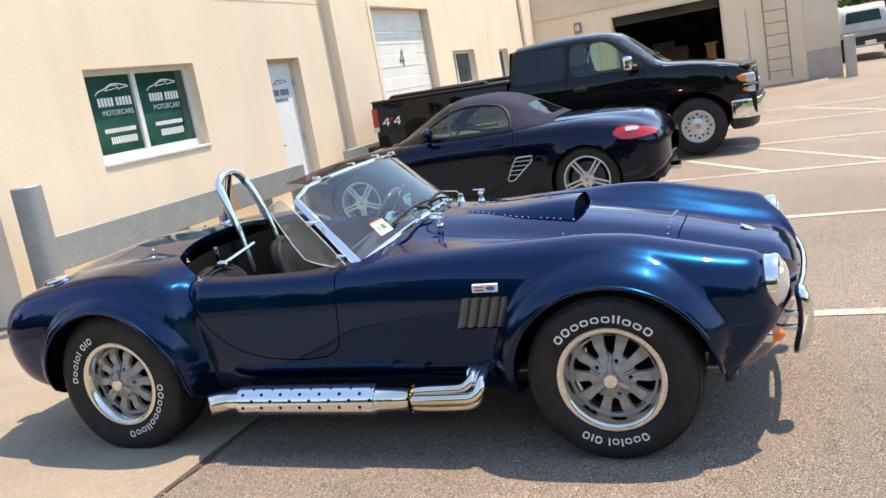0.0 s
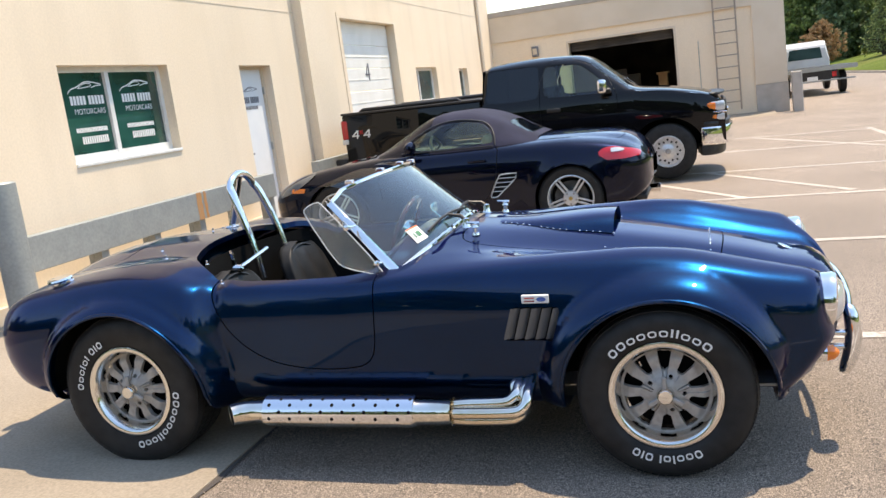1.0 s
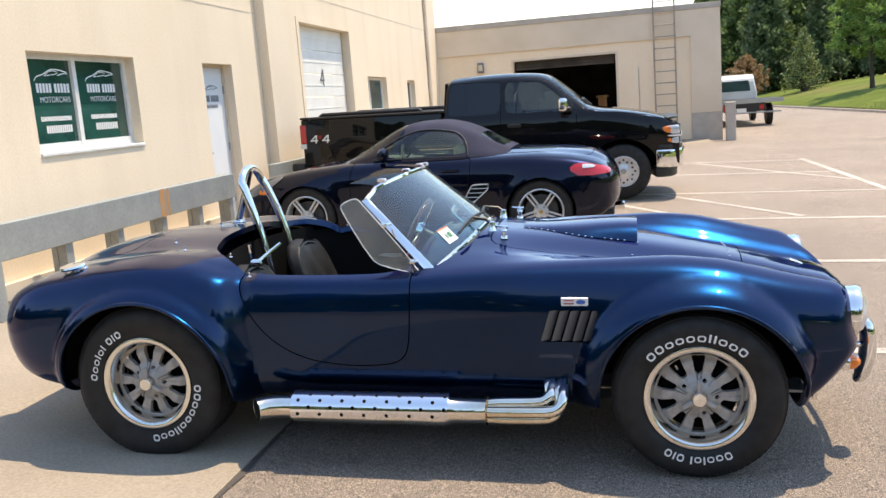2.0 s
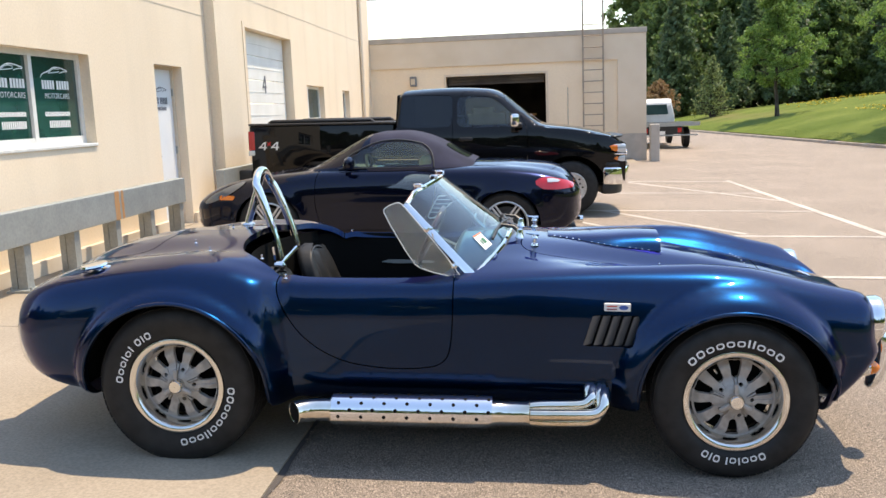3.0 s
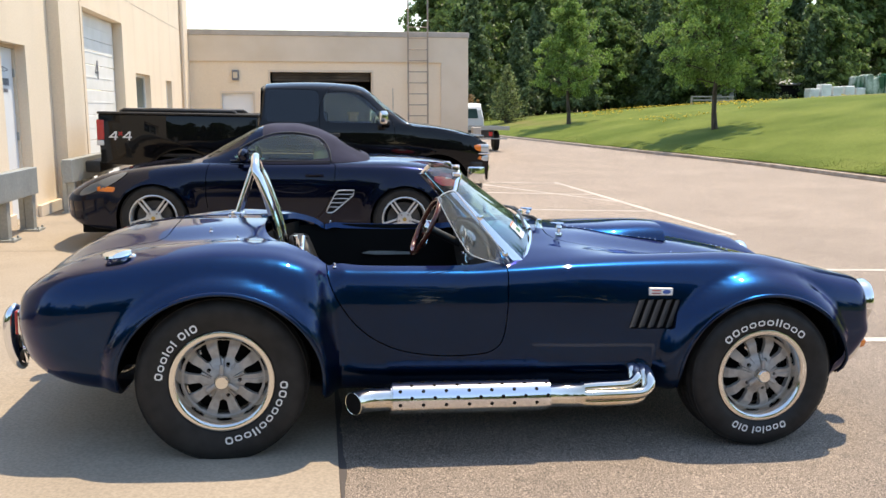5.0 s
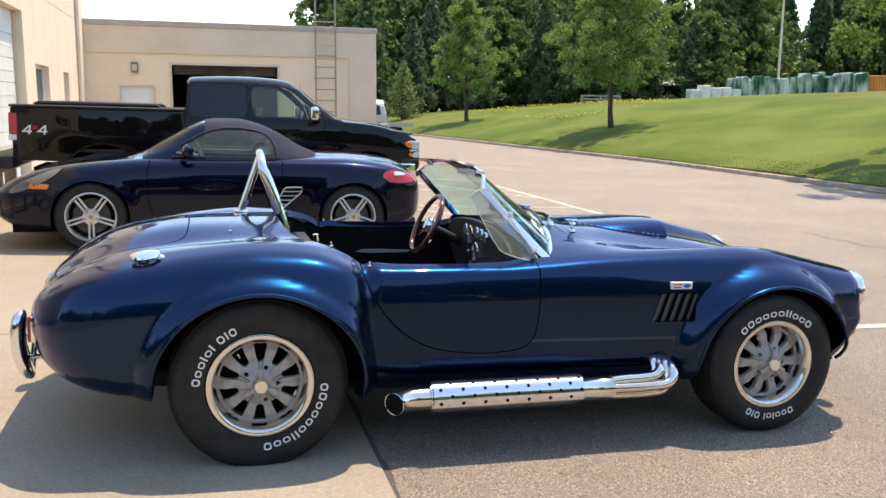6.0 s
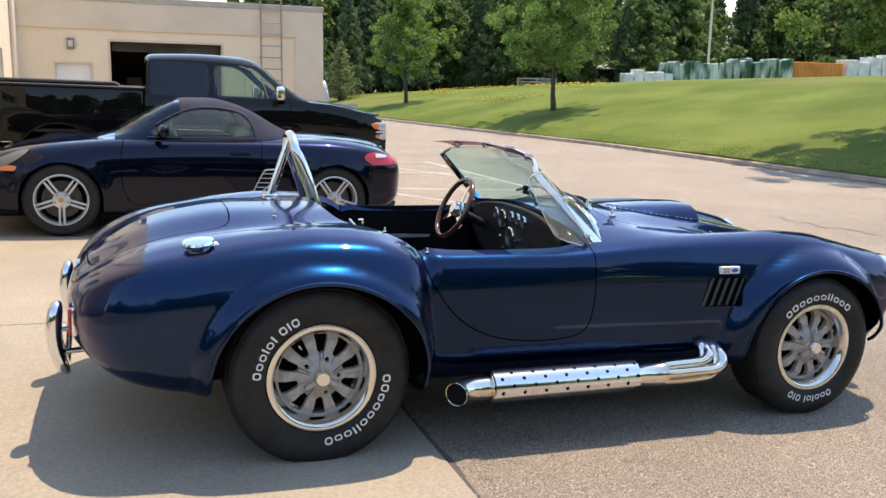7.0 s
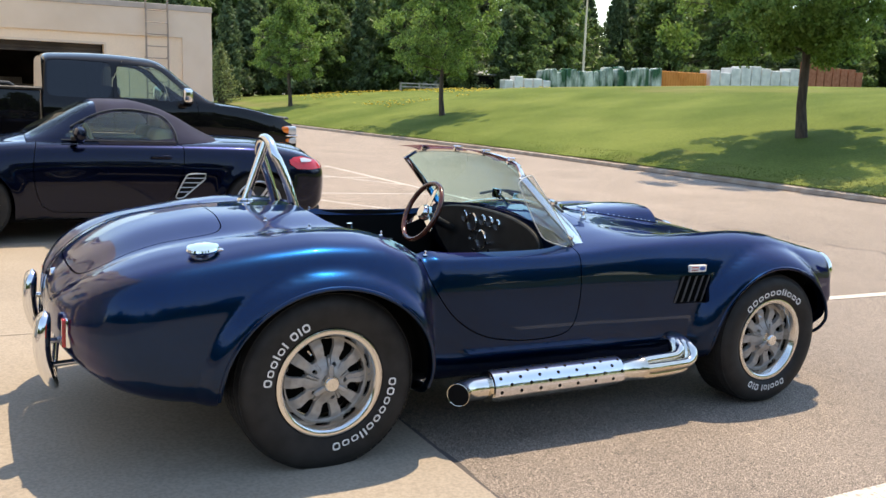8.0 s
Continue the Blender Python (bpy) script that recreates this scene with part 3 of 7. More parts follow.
win1 = sash_window("window_1", 3.66, 5.39, 1.228, 2.14, M_GREENFILM, "white framed window with dark green film and white lettering bars")
sash_window("window_2", 14.2, 15.66, 1.305, 2.05, M_DARKPANE, "small dark window in the stucco wall", (0.3,))
sash_window("window_3", 17.56, 18.34, 1.26, 2.015, M_DARKPANE, "small far window in the stucco wall", ())


def sign_marks(parent, x, yc, z_top, w, material, phone=True):
    """A drawn car outline over rows of plain bars."""
    def stroke(pts, t=0.012):
        pts = chaikin([(p[0], p[1]) for p in pts], 2, False)
        up = [(yc + w * p[0], z_top + w * p[1] + t / 2) for p in pts]
        dn = [(yc + w * p[0], z_top + w * p[1] - t / 2) for p in pts]
        part("emblem", loft([[(x, a[0], a[1]), (x, b[0], b[1])] for a, b in zip(up, dn)]), material, parent, smooth=False)
    stroke([(-0.5, -0.22), (-0.42, -0.14), (-0.2, -0.1), (0.0, 0.0), (0.25, -0.01), (0.5, -0.06)])
    stroke([(-0.2, -0.13), (-0.02, -0.03), (0.2, -0.04), (0.22, -0.09), (-0.2, -0.13)], 0.008)
    stroke([(0.2, -0.12), (0.35, -0.08), (0.5, -0.08)], 0.009)

    def row(z, h, a, b, n, gap=0.3):
        step = (b - a) / n
        for k in range(n):
            part("letter_bar", box(x - 0.001, x + 0.0012, yc + w * (a + step * (k + gap / 2)), yc + w * (a + step * (k + 1 - gap / 2)), z_top + w * (z - h), z_top + w * z), material, parent, smooth=False)
    row(-0.27, 0.17, -0.48, -0.02, 5)
    row(-0.27, 0.17, 0.04, 0.52, 5)
    if phone:
        curve = bpy.data.curves.new("word", "FONT")
        curve.body, curve.size, curve.align_x = "MOTORCARS", w * 0.15, "CENTER"
        tmp = bpy.data.objects.new("word", curve)
        me = bpy.data.meshes.new_from_object(tmp)
        bpy.data.objects.remove(tmp)
        word = Geo().add([(x, yc + w * 0.05 + v.co.x, z_top - w * 0.62 + v.co.y) for v in me.vertices], [tuple(q.vertices) for q in me.polygons])
        part("word", word, material, parent, "white word MOTORCARS", smooth=False)
    else:
        row(-0.52, 0.09, -0.3, 0.42, 9, 0.35)
    if phone:
        row(-0.88, 0.085, -0.46, 0.46, 20, 0.3)
        row(-1.05, 0.14, -0.34, 0.44, 12, 0.35)


sign_marks(win1, WX - 0.137, 4.15, 2.0, 0.5, M_WHITEFILM)
sign_marks(win1, WX - 0.137, 4.93, 2.0, 0.5, M_WHITEFILM)

d = thing("door_1", "pale grey steel door with dark sign marks", "door", kind="structure")
part("leaf", box(WX - 0.2, WX - 0.15, 7.0, 7.765, 0.06, 2.085, 0.004), M_DOOR, d, smooth=False)
part("frame", Geo().join(box(WX - 0.22, WX - 0.12, 6.96, 7.0, 0.03, 2.125)).join(box(WX - 0.22, WX - 0.12, 7.765, 7.8, 0.03, 2.125)).join(box(WX - 0.22, WX - 0.12, 7.0, 7.765, 2.085, 2.125)), M_TAN, d, smooth=False)
for z in (0.35, 1.05, 1.8):
    part("hinge", tube([(WX - 0.14, 7.765, z - 0.05), (WX - 0.14, 7.765, z + 0.05)], 0.014, 8), M_GALV, d)
part("door_handle", Geo().join(tube([(WX - 0.15, 7.06, 0.99), (WX - 0.1, 7.06, 0.99), (WX - 0.09, 7.15, 0.99)], 0.012, 8)), M_DARKFILM, d)
sign_marks(d, WX - 0.147, 7.36, 1.86, 0.48, M_DARKFILM, False)
part("threshold", box(WX - 0.25, WX + 0.03, 6.97, 7.79, 0.0, 0.065), M_CONCRETE, d, smooth=False)

dock = thing("dock_door", "white sectional loading door with a painted number", "garage door")
for k in range(7):
    z0 = 0.08 + 0.4 * k
    part("panel", Geo().join(box(WX - 0.19, WX - 0.15, 10.5, 13.1, z0, z0 + 0.392, 0.006)).join(box(WX - 0.152, WX - 0.144, 10.5, 13.1, z0 + 0.19, z0 + 0.2)), M_ROLLUP, dock, smooth=False)
part("bay_number", Geo().join(box(WX - 0.146, WX - 0.138, 11.85, 11.885, 1.86, 2.16)).join(box(WX - 0.146, WX - 0.138, 11.7, 11.92, 1.95, 1.98)).join(prism([(11.7, 1.95), (11.735, 1.95), (11.875, 2.16), (11.84, 2.16)], WX - 0.146, WX - 0.138, "x")), M_DARKFILM, dock, "dark painted number 4", smooth=False)
g = Geo().join(box(WX - 0.38, WX + 0.012, 10.36, 10.475, 0, 2.96)).join(box(WX - 0.38, WX + 0.012, 13.135, 13.25, 0, 2.96)).join(box(WX - 0.38, WX + 0.012, 10.475, 13.135, 2.88, 2.96))
solid("dock_surround", g, M_STUCCO, "cream surround of the loading door", "door frame", kind="structure", smooth=False)
g = Geo()
for k in range(4):
    g.join(tube([(WX + 0.03 + 0.08 * (k % 2), 14.6 + 0.5 * k, 1.18), (WX + 0.11, 14.7 + 0.5 * k, 1.2)], 0.03, 8))
g.join(tube([(WX + 0.08, 14.0, 1.17), (WX + 0.08, 17.6, 1.17)], 0.03, 8))
solid("gas_meter_pipes", g.join(tube([(WX + 0.08, 16.4, 0.0), (WX + 0.08, 16.4, 1.17)], 0.03, 8)), M_GALV, "grey pipes fixed along the wall", "pipe")


# ---- guard rails ----
def guard_rail(y0, y1, posts, rust=()):
    r = thing("guard_rail", "weathered galvanised steel guard rail on bolted posts", "guard rail", group="guard rails along the wall")
    x, z0, z1 = -2.74, 0.455, 0.745
    part("beam", box(x - 0.06, x + 0.06, y0, y1, z0, z1, 0.006), M_GALV, r, smooth=False)
    for y in posts:
        part("post", Geo().join(box(x - 0.115, x - 0.061, y - 0.05, y + 0.05, 0.05, z1 - 0.04)).join(box(x - 0.055, x + 0.03, y - 0.05, y + 0.05, 0.05, z0 - 0.002)), M_GALV, r, smooth=False)
        base = part("base_plate", box(x - 0.13, x + 0.1, y - 0.11, y + 0.11, 0.045, 0.075, 0.003), M_GALV, r, smooth=False)
        for dx in (-0.1, 0.075):
            for dy in (-0.08, 0.08):
                part("bolt", tube([(x + dx, y + dy, 0.07), (x + dx, y + dy, 0.1)], 0.012, 6), M_GALV, base)
    for a, b in rust:
        part("rust_streak", loft([[(x + 0.0615, a + 0.004 * math.sin(k), z0 + (z1 - z0) * k / 8), (x + 0.0615, b + 0.006 * math.sin(k * 2.1), z0 + (z1 - z0) * k / 8)] for k in range(9)]), M_RUST, r, "brown rust streak", smooth=False)
    return r


guard_rail(2.4, 6.72, (3.4, 4.2, 5.02, 5.83, 6.63), ((4.93, 5.03), (5.07, 5.12)))
guard_rail(8.08, 10.3, (8.3, 9.2, 10.1))
b = thing("bollard", "tall round galvanised steel bollard beside the rail", "bollard")
part("pipe", Geo().join(lathe([(0.001, 1.185), (0.105, 1.185), (0.118, 1.172), (0.118, 0.03)], 32, "z")), M_GALV, b)
b.matrix_basis = pose(-2.63, 2.27, 0.02)


# ---- vehicle materials ----
M_BLUE = paint("metallic_blue_paint", (0.0002, 0.0092, 0.0335), (0.0005, 0.0245, 0.09), 0.96, 0.285, (0.04, 0.27, 0.6))
M_CHROME = shader("chrome", (0.82, 0.82, 0.82), 0.04, 1.0)
vary(M_CHROME, 0.03, 0.09, 14.0, 4.0, target="Roughness")
M_POLISHED = shader("polished_alloy", (0.72, 0.7, 0.66), 0.16, 1.0)
vary(M_POLISHED, 0.12, 0.24, 30.0, 4.0, target="Roughness")
M_STEELWARM = shader("polished_stainless_pipe", (0.78, 0.71, 0.6), 0.1, 1.0)
vary(M_STEELWARM, (0.8, 0.76, 0.68), (0.72, 0.6, 0.42), 7.0, 3.0, 0.4, 0.75)
M_CASTALLOY = shader("grey_cast_alloy", (0.4, 0.39, 0.38), 0.5, 0.25)
vary(M_CASTALLOY, (0.34, 0.315, 0.29), (0.43, 0.405, 0.375), 40.0)
M_RUBBER = shader("tyre_rubber", (0.009, 0.009, 0.009), 0.6, Specular_IOR_Level=0.3)
vary(M_RUBBER, (0.013, 0.0125, 0.0122), (0.025, 0.0242, 0.0236), 12.0)
bump(M_RUBBER, 300.0, 0.1, 0.001)
M_BLACK = shader("black_plastic", (0.014, 0.014, 0.015), 0.45)
vary(M_BLACK, (0.01, 0.01, 0.011), (0.022, 0.022, 0.023), 20.0)
M_LEATHER = shader("black_leather", (0.014, 0.013, 0.013), 0.5, Specular_IOR_Level=0.3)
vary(M_LEATHER, (0.01, 0.01, 0.01), (0.024, 0.023, 0.022), 9.0)
bump(M_LEATHER, 260.0, 0.25, 0.001)
# black carpet, and the black that paints shade in openings and gaps
M_CARPET_SHADE = shader("black_carpet", (0.008, 0.008, 0.008), 0.95, Specular_IOR_Level=0.1)
bump(M_CARPET_SHADE, 500.0, 0.4, 0.002)
M_WHITE = shader("white_marking", (0.75, 0.75, 0.73), 0.6)
M_AMBER = shader("amber_lens", (0.8, 0.2, 0.02), 0.15, Coat_Weight=0.5)
M_RED = shader("red_lens", (0.42, 0.008, 0.014), 0.12, Coat_Weight=0.6)
M_WOOD = shader("varnished_walnut_rim", (0.075, 0.018, 0.012), 0.2, Coat_Weight=0.6)
vary(M_WOOD, (0.05, 0.012, 0.008), (0.12, 0.03, 0.018), 30.0)
M_GLASS = clear_glass("windscreen_glass", (0.63, 0.88, 0.85), body=0.11, haze=0.012)
M_ACRYLIC = clear_glass("clear_acrylic", (0.92, 0.93, 0.93), body=0.06, top=0.5, haze=0.13)
M_VISOR = clear_glass("smoked_acrylic", (0.3, 0.16, 0.2), body=0.03, top=0.25)
# pale grey so the floor pan bounces light into the shade below
M_UNDER = shader("dusty_underbody", (0.2, 0.19, 0.18), 0.8)
vary(M_UNDER, (0.13, 0.125, 0.12), (0.26, 0.245, 0.23), 6.0)
M_EDGE = shader("frosted_acrylic_edge", (0.7, 0.72, 0.72), 0.3)
M_LENS = shader("headlamp_glass", (0.75, 0.78, 0.8), 0.06, 0.5, Coat_Weight=1.0)


# ---- blue roadster ----
CAR = thing("roadster", "metallic blue open two-seat roadster with chrome side pipes", "car", pose(0, 0.86, 0, 0, 1.88, 0))
X0, X1 = -0.9, 2.975
top_c = curve_of([-0.9, -0.75, -0.6, -0.45, -0.28, 0, 0.25, 0.7, 1.15, 1.36, 1.6, 2.0, 2.3, 2.6, 2.8, 2.98], [0.71, 0.745, 0.795, 0.832, 0.858, 0.868, 0.87, 0.86, 0.868, 0.88, 0.866, 0.83, 0.785, 0.725, 0.675, 0.64])
crest_z = curve_of([-0.9, -0.73, -0.46, -0.2, 0, 0.14, 0.22, 0.29, 0.36, 0.42, 0.55, 1.0, 1.2, 1.4, 1.7, 2.0, 2.18, 2.35, 2.5, 2.7, 2.85, 2.98], [0.68, 0.722, 0.775, 0.82, 0.838, 0.8345, 0.825, 0.8065, 0.782, 0.764, 0.755, 0.757, 0.769, 0.786, 0.806, 0.82, 0.826, 0.816, 0.79, 0.752, 0.725, 0.702])
crest_s = curve_of([-0.9, -0.4, 0, 0.3, 0.45, 1.1, 1.4, 1.8, 2.2, 2.6, 2.9], [0.6, 0.635, 0.65, 0.67, 0.7, 0.705, 0.69, 0.645, 0.605, 0.59, 0.595])
valley_z = curve_of([-0.9, -0.5, -0.2, 0.1, 0.3, 0.6, 1.15, 1.4, 1.7, 2.0, 2.3, 2.6, 2.8, 2.98], [0.67, 0.778, 0.818, 0.838, 0.83, 0.8, 0.83, 0.835, 0.805, 0.768, 0.72, 0.665, 0.625, 0.6])
valley_s = curve_of([-0.9, 0, 1.4, 2.0, 2.6, 2.98], [0.4, 0.43, 0.43, 0.4, 0.36, 0.33])
wide_s = curve_of([-0.9, -0.6, -0.3, 0, 0.28, 0.36, 0.41, 0.445, 0.48, 1.3, 1.6, 1.85, 2.1, 2.35, 2.6, 2.8, 2.98], [0.79, 0.822, 0.849, 0.868, 0.878, 0.876, 0.856, 0.806, 0.774, 0.775, 0.779, 0.784, 0.796, 0.804, 0.796, 0.768, 0.725])
wide_z = curve_of([-0.9, 0, 0.5, 1.5, 2.3, 2.98], [0.5, 0.55, 0.52, 0.52, 0.56, 0.52])
low_z = curve_of([-0.9, -0.7, -0.4, 0, 0.5, 1.9, 2.3, 2.7, 2.85, 2.98], [0.36, 0.285, 0.245, 0.23, 0.22, 0.22, 0.238, 0.224, 0.222, 0.225])
ARCH = ((0.0, 0.32, 0.402, 0.365, 0.046, 0.06), (2.298, 0.32, 0.385, 0.36, 0.079, 0.095))


def arch_gap(x, z):
    """How far (about, in metres) a point of the side lies outside the nearest wheel opening."""
    best = 9.0
    for xc, zc, a, b, _, _ in ARCH:
        q = math.sqrt(((x - xc) / a) ** 2 + (max(z - zc, 0) / b) ** 2)
        best = min(best, (q - 1) * 0.37)
    return best


def section(x, n=100):
    zf, sf, sw, zw, zb = crest_z(x), crest_s(x), wide_s(x), wide_z(x), low_z(x)
    sv, zv, zc = valley_s(x), valley_z(x), top_c(x)
    pts = [(0, zc), (sv * 0.5, zc - 0.22 * (zc - zv)), (sv, zv), (0.5 * (sv + sf), 0.5 * (zv + zf) + 0.004), (sf, zf), (sf + 0.62 * (sw - sf), zf - 0.13 * (zf - zw)),
           (sf + 0.93 * (sw - sf), zf - 0.5 * (zf - zw)), (sw, zw), (sw - 0.018, zb + 0.12), (sw - 0.075, zb + 0.025), (sw - 0.2, zb - 0.01), (sw - 0.4, zb - 0.015)]
    P = spline(pts, n)
    u = max((-0.48 - x) / 0.42, 0.0)
    e, w = (1 - min(u, 1) ** 2.5) ** 0.4, (1 - min(u, 1) ** 3.0) ** (1 / 3.0)
    mid = 0.46
    v = max((x - 2.82) / 0.155, 0.0)
    if v > 0:
        e, w = (1 - min(v, 1) ** 3.2) ** (1 / 3.2), (1 - min(v, 1) ** 3.6) ** (1 / 3.6)
        mid = 0.49
    out = []
    for s, z in P:
        s, z = s * w, mid + (z - mid) * e
        if s > 0.55 and 0.2 < x < 0.7:
            lean = 0.055 * min(max((z - 0.3) / 0.45, 0.0), 1.0)
            s += (wide_s(x + lean) - wide_s(x)) * smooth_step((s - 0.55) / 0.2)
        if s > 0.55 and z < 0.8:
            for xc, zc2, a, b, amt, reach in ARCH:
                if x > 2.5:
                    amt *= 1 - smooth_step((x - 2.5) / 0.15) * smooth_step((0.42 - z) / 0.16)
                q = math.sqrt(((x - xc) / a) ** 2 + (max(z - zc2, 0) / b) ** 2)
                d = max((q - 1) * 0.37, 0)
                s += amt * max(1 - (d / reach) ** 2, 0.0) * smooth_step((s - 0.55) / 0.2)
        xx = x
        if x > 2.45:
            fade = 0.05 * smooth_step((s - 0.22) / 0.36) + 0.024 * smooth_step((s - 0.4) / 0.16) * smooth_step((z - 0.47) / 0.1)
            fade += 0.16 * (0.5 + 0.5 * smooth_step((s - 0.3) / 0.25)) * (min(max((0.5 - z) / 0.217, 0.0), 1.0)) ** 1.3
            xx = 2.45 + (x - 2.45) * (1 - fade / 0.525)
        out.append((xx, s, z))
    return out


ends = [0, 0.004, 0.012, 0.025, 0.045, 0.07, 0.095]
stations = sorted({round(X0 + e, 4) for e in ends} | {round(X1 - e, 4) for e in ends} | {round(X0 + 0.1 + 0.0125 * k, 4) for k in range(int((X1 - X0 - 0.2) / 0.0125) + 2)})
half = loft([section(x) for x in stations])
half = clip(half, lambda p: arch_gap(p[0], p[2]) if p[1] > 0.45 else 1.0)
half = clip(half, lambda p: (math.sqrt((p[1] / 0.34) ** 2 + ((p[2] - 0.47) / 0.105) ** 2) - 1) * 0.1 if p[0] > 2.7 else 1.0)
pit = inside(chaikin([(0.125, 0.0), (0.13, 0.32), (0.2, 0.5), (0.33, 0.62), (0.46, 0.672), (0.8, 0.682), (1.08, 0.672), (1.16, 0.6), (1.17, 0.0), (1.17, -0.6), (0.8, -0.69), (0.3, -0.6), (0.13, -0.3)], 2))
half = clip(half, lambda p: -pit(p[0], p[1]) if (0.1 < p[0] < 1.3 and p[2] > 0.6) else 1.0)
vent_in = inside(chaikin([(1.69, 0.515), (1.735, 0.515), (1.845, 0.515), (1.885, 0.515), (1.895, 0.55), (1.91, 0.61), (1.92, 0.645), (1.875, 0.645), (1.765, 0.645), (1.73, 0.645), (1.72, 0.61), (1.7, 0.55)], 1))
half = clip(half, lambda p: -vent_in(p[0], p[2]) if (1.65 < p[0] < 2.0 and p[1] > 0.6) else 1.0)
GAP = 0.0025
door_in = inside(chaikin([(0.4, 0.95), (1.165, 0.95), (1.163, 0.8), (1.16, 0.5), (1.12, 0.415), (1.0, 0.396), (0.85, 0.396), (0.68, 0.425), (0.54, 0.51), (0.45, 0.63), (0.41, 0.72), (0.403, 0.8)], 2))
hood_in = inside(chaikin([(1.44, 0.2), (1.43, 0.3), (1.46, 0.39), (1.56, 0.425), (2.0, 0.4), (2.49, 0.335), (2.51, 0.29), (2.53, 0.0), (2.51, -0.29), (1.56, -0.42), (1.43, -0.3)], 2))
boot_in = inside(chaikin([(-0.27, 0.0), (-0.275, 0.3), (-0.3, 0.38), (-0.36, 0.41), (-0.66, 0.4), (-0.78, 0.36), (-0.82, 0.2), (-0.82, -0.2), (-0.7, -0.4), (-0.3, -0.38)], 2))


def door_f(p):
    return door_in(p[0], p[2]) if (p[1] > 0.55 and 0.35 < p[0] < 1.3) else -1.0


def hood_f(p):
    return hood_in(p[0], p[1]) if (1.35 < p[0] < 2.62 and p[1] < 0.5 and p[2] > 0.5) else -1.0


def boot_f(p):
    return boot_in(p[0], p[1]) if (-0.9 < p[0] < -0.2 and p[1] < 0.5 and p[2] > 0.5) else -1.0


def near(fn):
    return lambda p: abs(fn(p)) < GAP + 0.0015


door = clip(half, lambda p: door_f(p) - GAP)
hood = clip(half, lambda p: hood_f(p) - GAP)
boot = clip(half, lambda p: boot_f(p) - GAP)
shell = clip(half, lambda p: -door_f(p) - GAP)
shell = clip(shell, lambda p: -hood_f(p) - GAP)
shell = clip(shell, lambda p: -boot_f(p) - GAP)
for piece, fn in ((door, door_f), (hood, hood_f), (boot, boot_f)):
    flange(piece, near(fn), lambda p: (0, -0.012 if p[1] > 0.5 else 0, -0.014 if p[1] <= 0.5 else 0))
for fn in (door_f, hood_f, boot_f):
    flange(shell, near(fn), lambda p: (0, -0.012 if p[1] > 0.5 else 0, -0.014 if p[1] <= 0.5 else 0))
flange(shell, lambda p: p[1] > 0.45 and abs(arch_gap(p[0], p[2])) < 0.002, lambda p: (0, -0.045, 0))
for piece in (shell, door):
    flange(piece, lambda p: 0.1 < p[0] < 1.3 and p[2] > 0.6 and abs(pit(p[0], p[1])) < 0.002, lambda p: (0, -0.016 if p[1] > 0.3 else 0, -0.028))
flange(shell, lambda p: p[0] > 2.7 and abs((p[1] / 0.34) ** 2 + ((p[2] - 0.47) / 0.105) ** 2 - 1) < 0.02, lambda p: (-0.07, 0, 0))
flange(shell, lambda p: 1.65 < p[0] < 2.0 and p[1] > 0.6 and abs(vent_in(p[0], p[2])) < 0.002, lambda p: (0, -0.025, 0))
part("body", Geo().join(shell).join(mirrored(shell)), M_BLUE, CAR, sharp=32)
part("bonnet", Geo().join(hood).join(mirrored(hood)), M_BLUE, CAR, sharp=32)
part("boot_lid", Geo().join(boot).join(mirrored(boot)), M_BLUE, CAR, sharp=32)
DOOR_R = part("door", mirrored(door), M_BLUE, CAR, sharp=32)
part("door", door, M_BLUE, CAR, sharp=32)
for side in (-1, 1):
    for xc, zc, a, b, amt, _ in ARCH:
        pts = []
        for k in range(49):
            t = math.pi * k / 48
            x, z = xc + a * math.cos(t), zc + b * math.sin(t)
            row = [q for q in section(x, 220) if q[1] > 0.55 and q[2] < 0.75]
            pts.append((x, side * (min(row, key=lambda q: abs(q[2] - z))[1] - 0.003), z))
        for e in ((0, -1) if xc < 1 else (-1,)):
            x = pts[e][0]
            foot = [q for q in section(x, 220) if q[1] > 0.55 and q[2] < 0.75]
            z = low_z(x) + 0.045
            p = (x, side * (min(foot, key=lambda q: abs(q[2] - z))[1] - 0.003), z)
            pts = [p] + pts if e == 0 else pts + [p]
        part("arch_lip", tube(pts, 0.0085, 8), M_BLUE, CAR)
# dark inner tubs behind the openings
for side in (-1, 1):
    for xc, zc, a, b, amt, _ in ARCH:
        rows = []
        for k in range(33):
            t = math.pi * k / 32
            x, z = xc + (a + 0.035) * math.cos(t), zc + (b + 0.03) * math.sin(t) - (0.03 if k in (0, 32) else 0)
            rim_s = min(0.83, max(q[1] for q in section(min(max(x, -0.6), 2.75), 40)) - 0.035)
            if x > 2.55:
                rim_s = min(rim_s, 0.83 - 0.11 * smooth_step((x - 2.55) / 0.1))
            rows.append([(x, side * s, z) for s in (rim_s, 0.55, 0.5)] + [(xc, side * 0.5, zc)])
        part("wheel_well", loft(rows), M_CARPET_SHADE, CAR)
g = Geo().join(loft([[(x, -w, z), (x, w, z)] for x, w, z in ((-0.72, 0.5, 0.33), (-0.45, 0.6, 0.26), (0.4, 0.66, 0.235), (2.0, 0.62, 0.235), (2.5, 0.55, 0.27), (2.72, 0.45, 0.34))]))
part("floor_pan", g, M_UNDER, CAR)
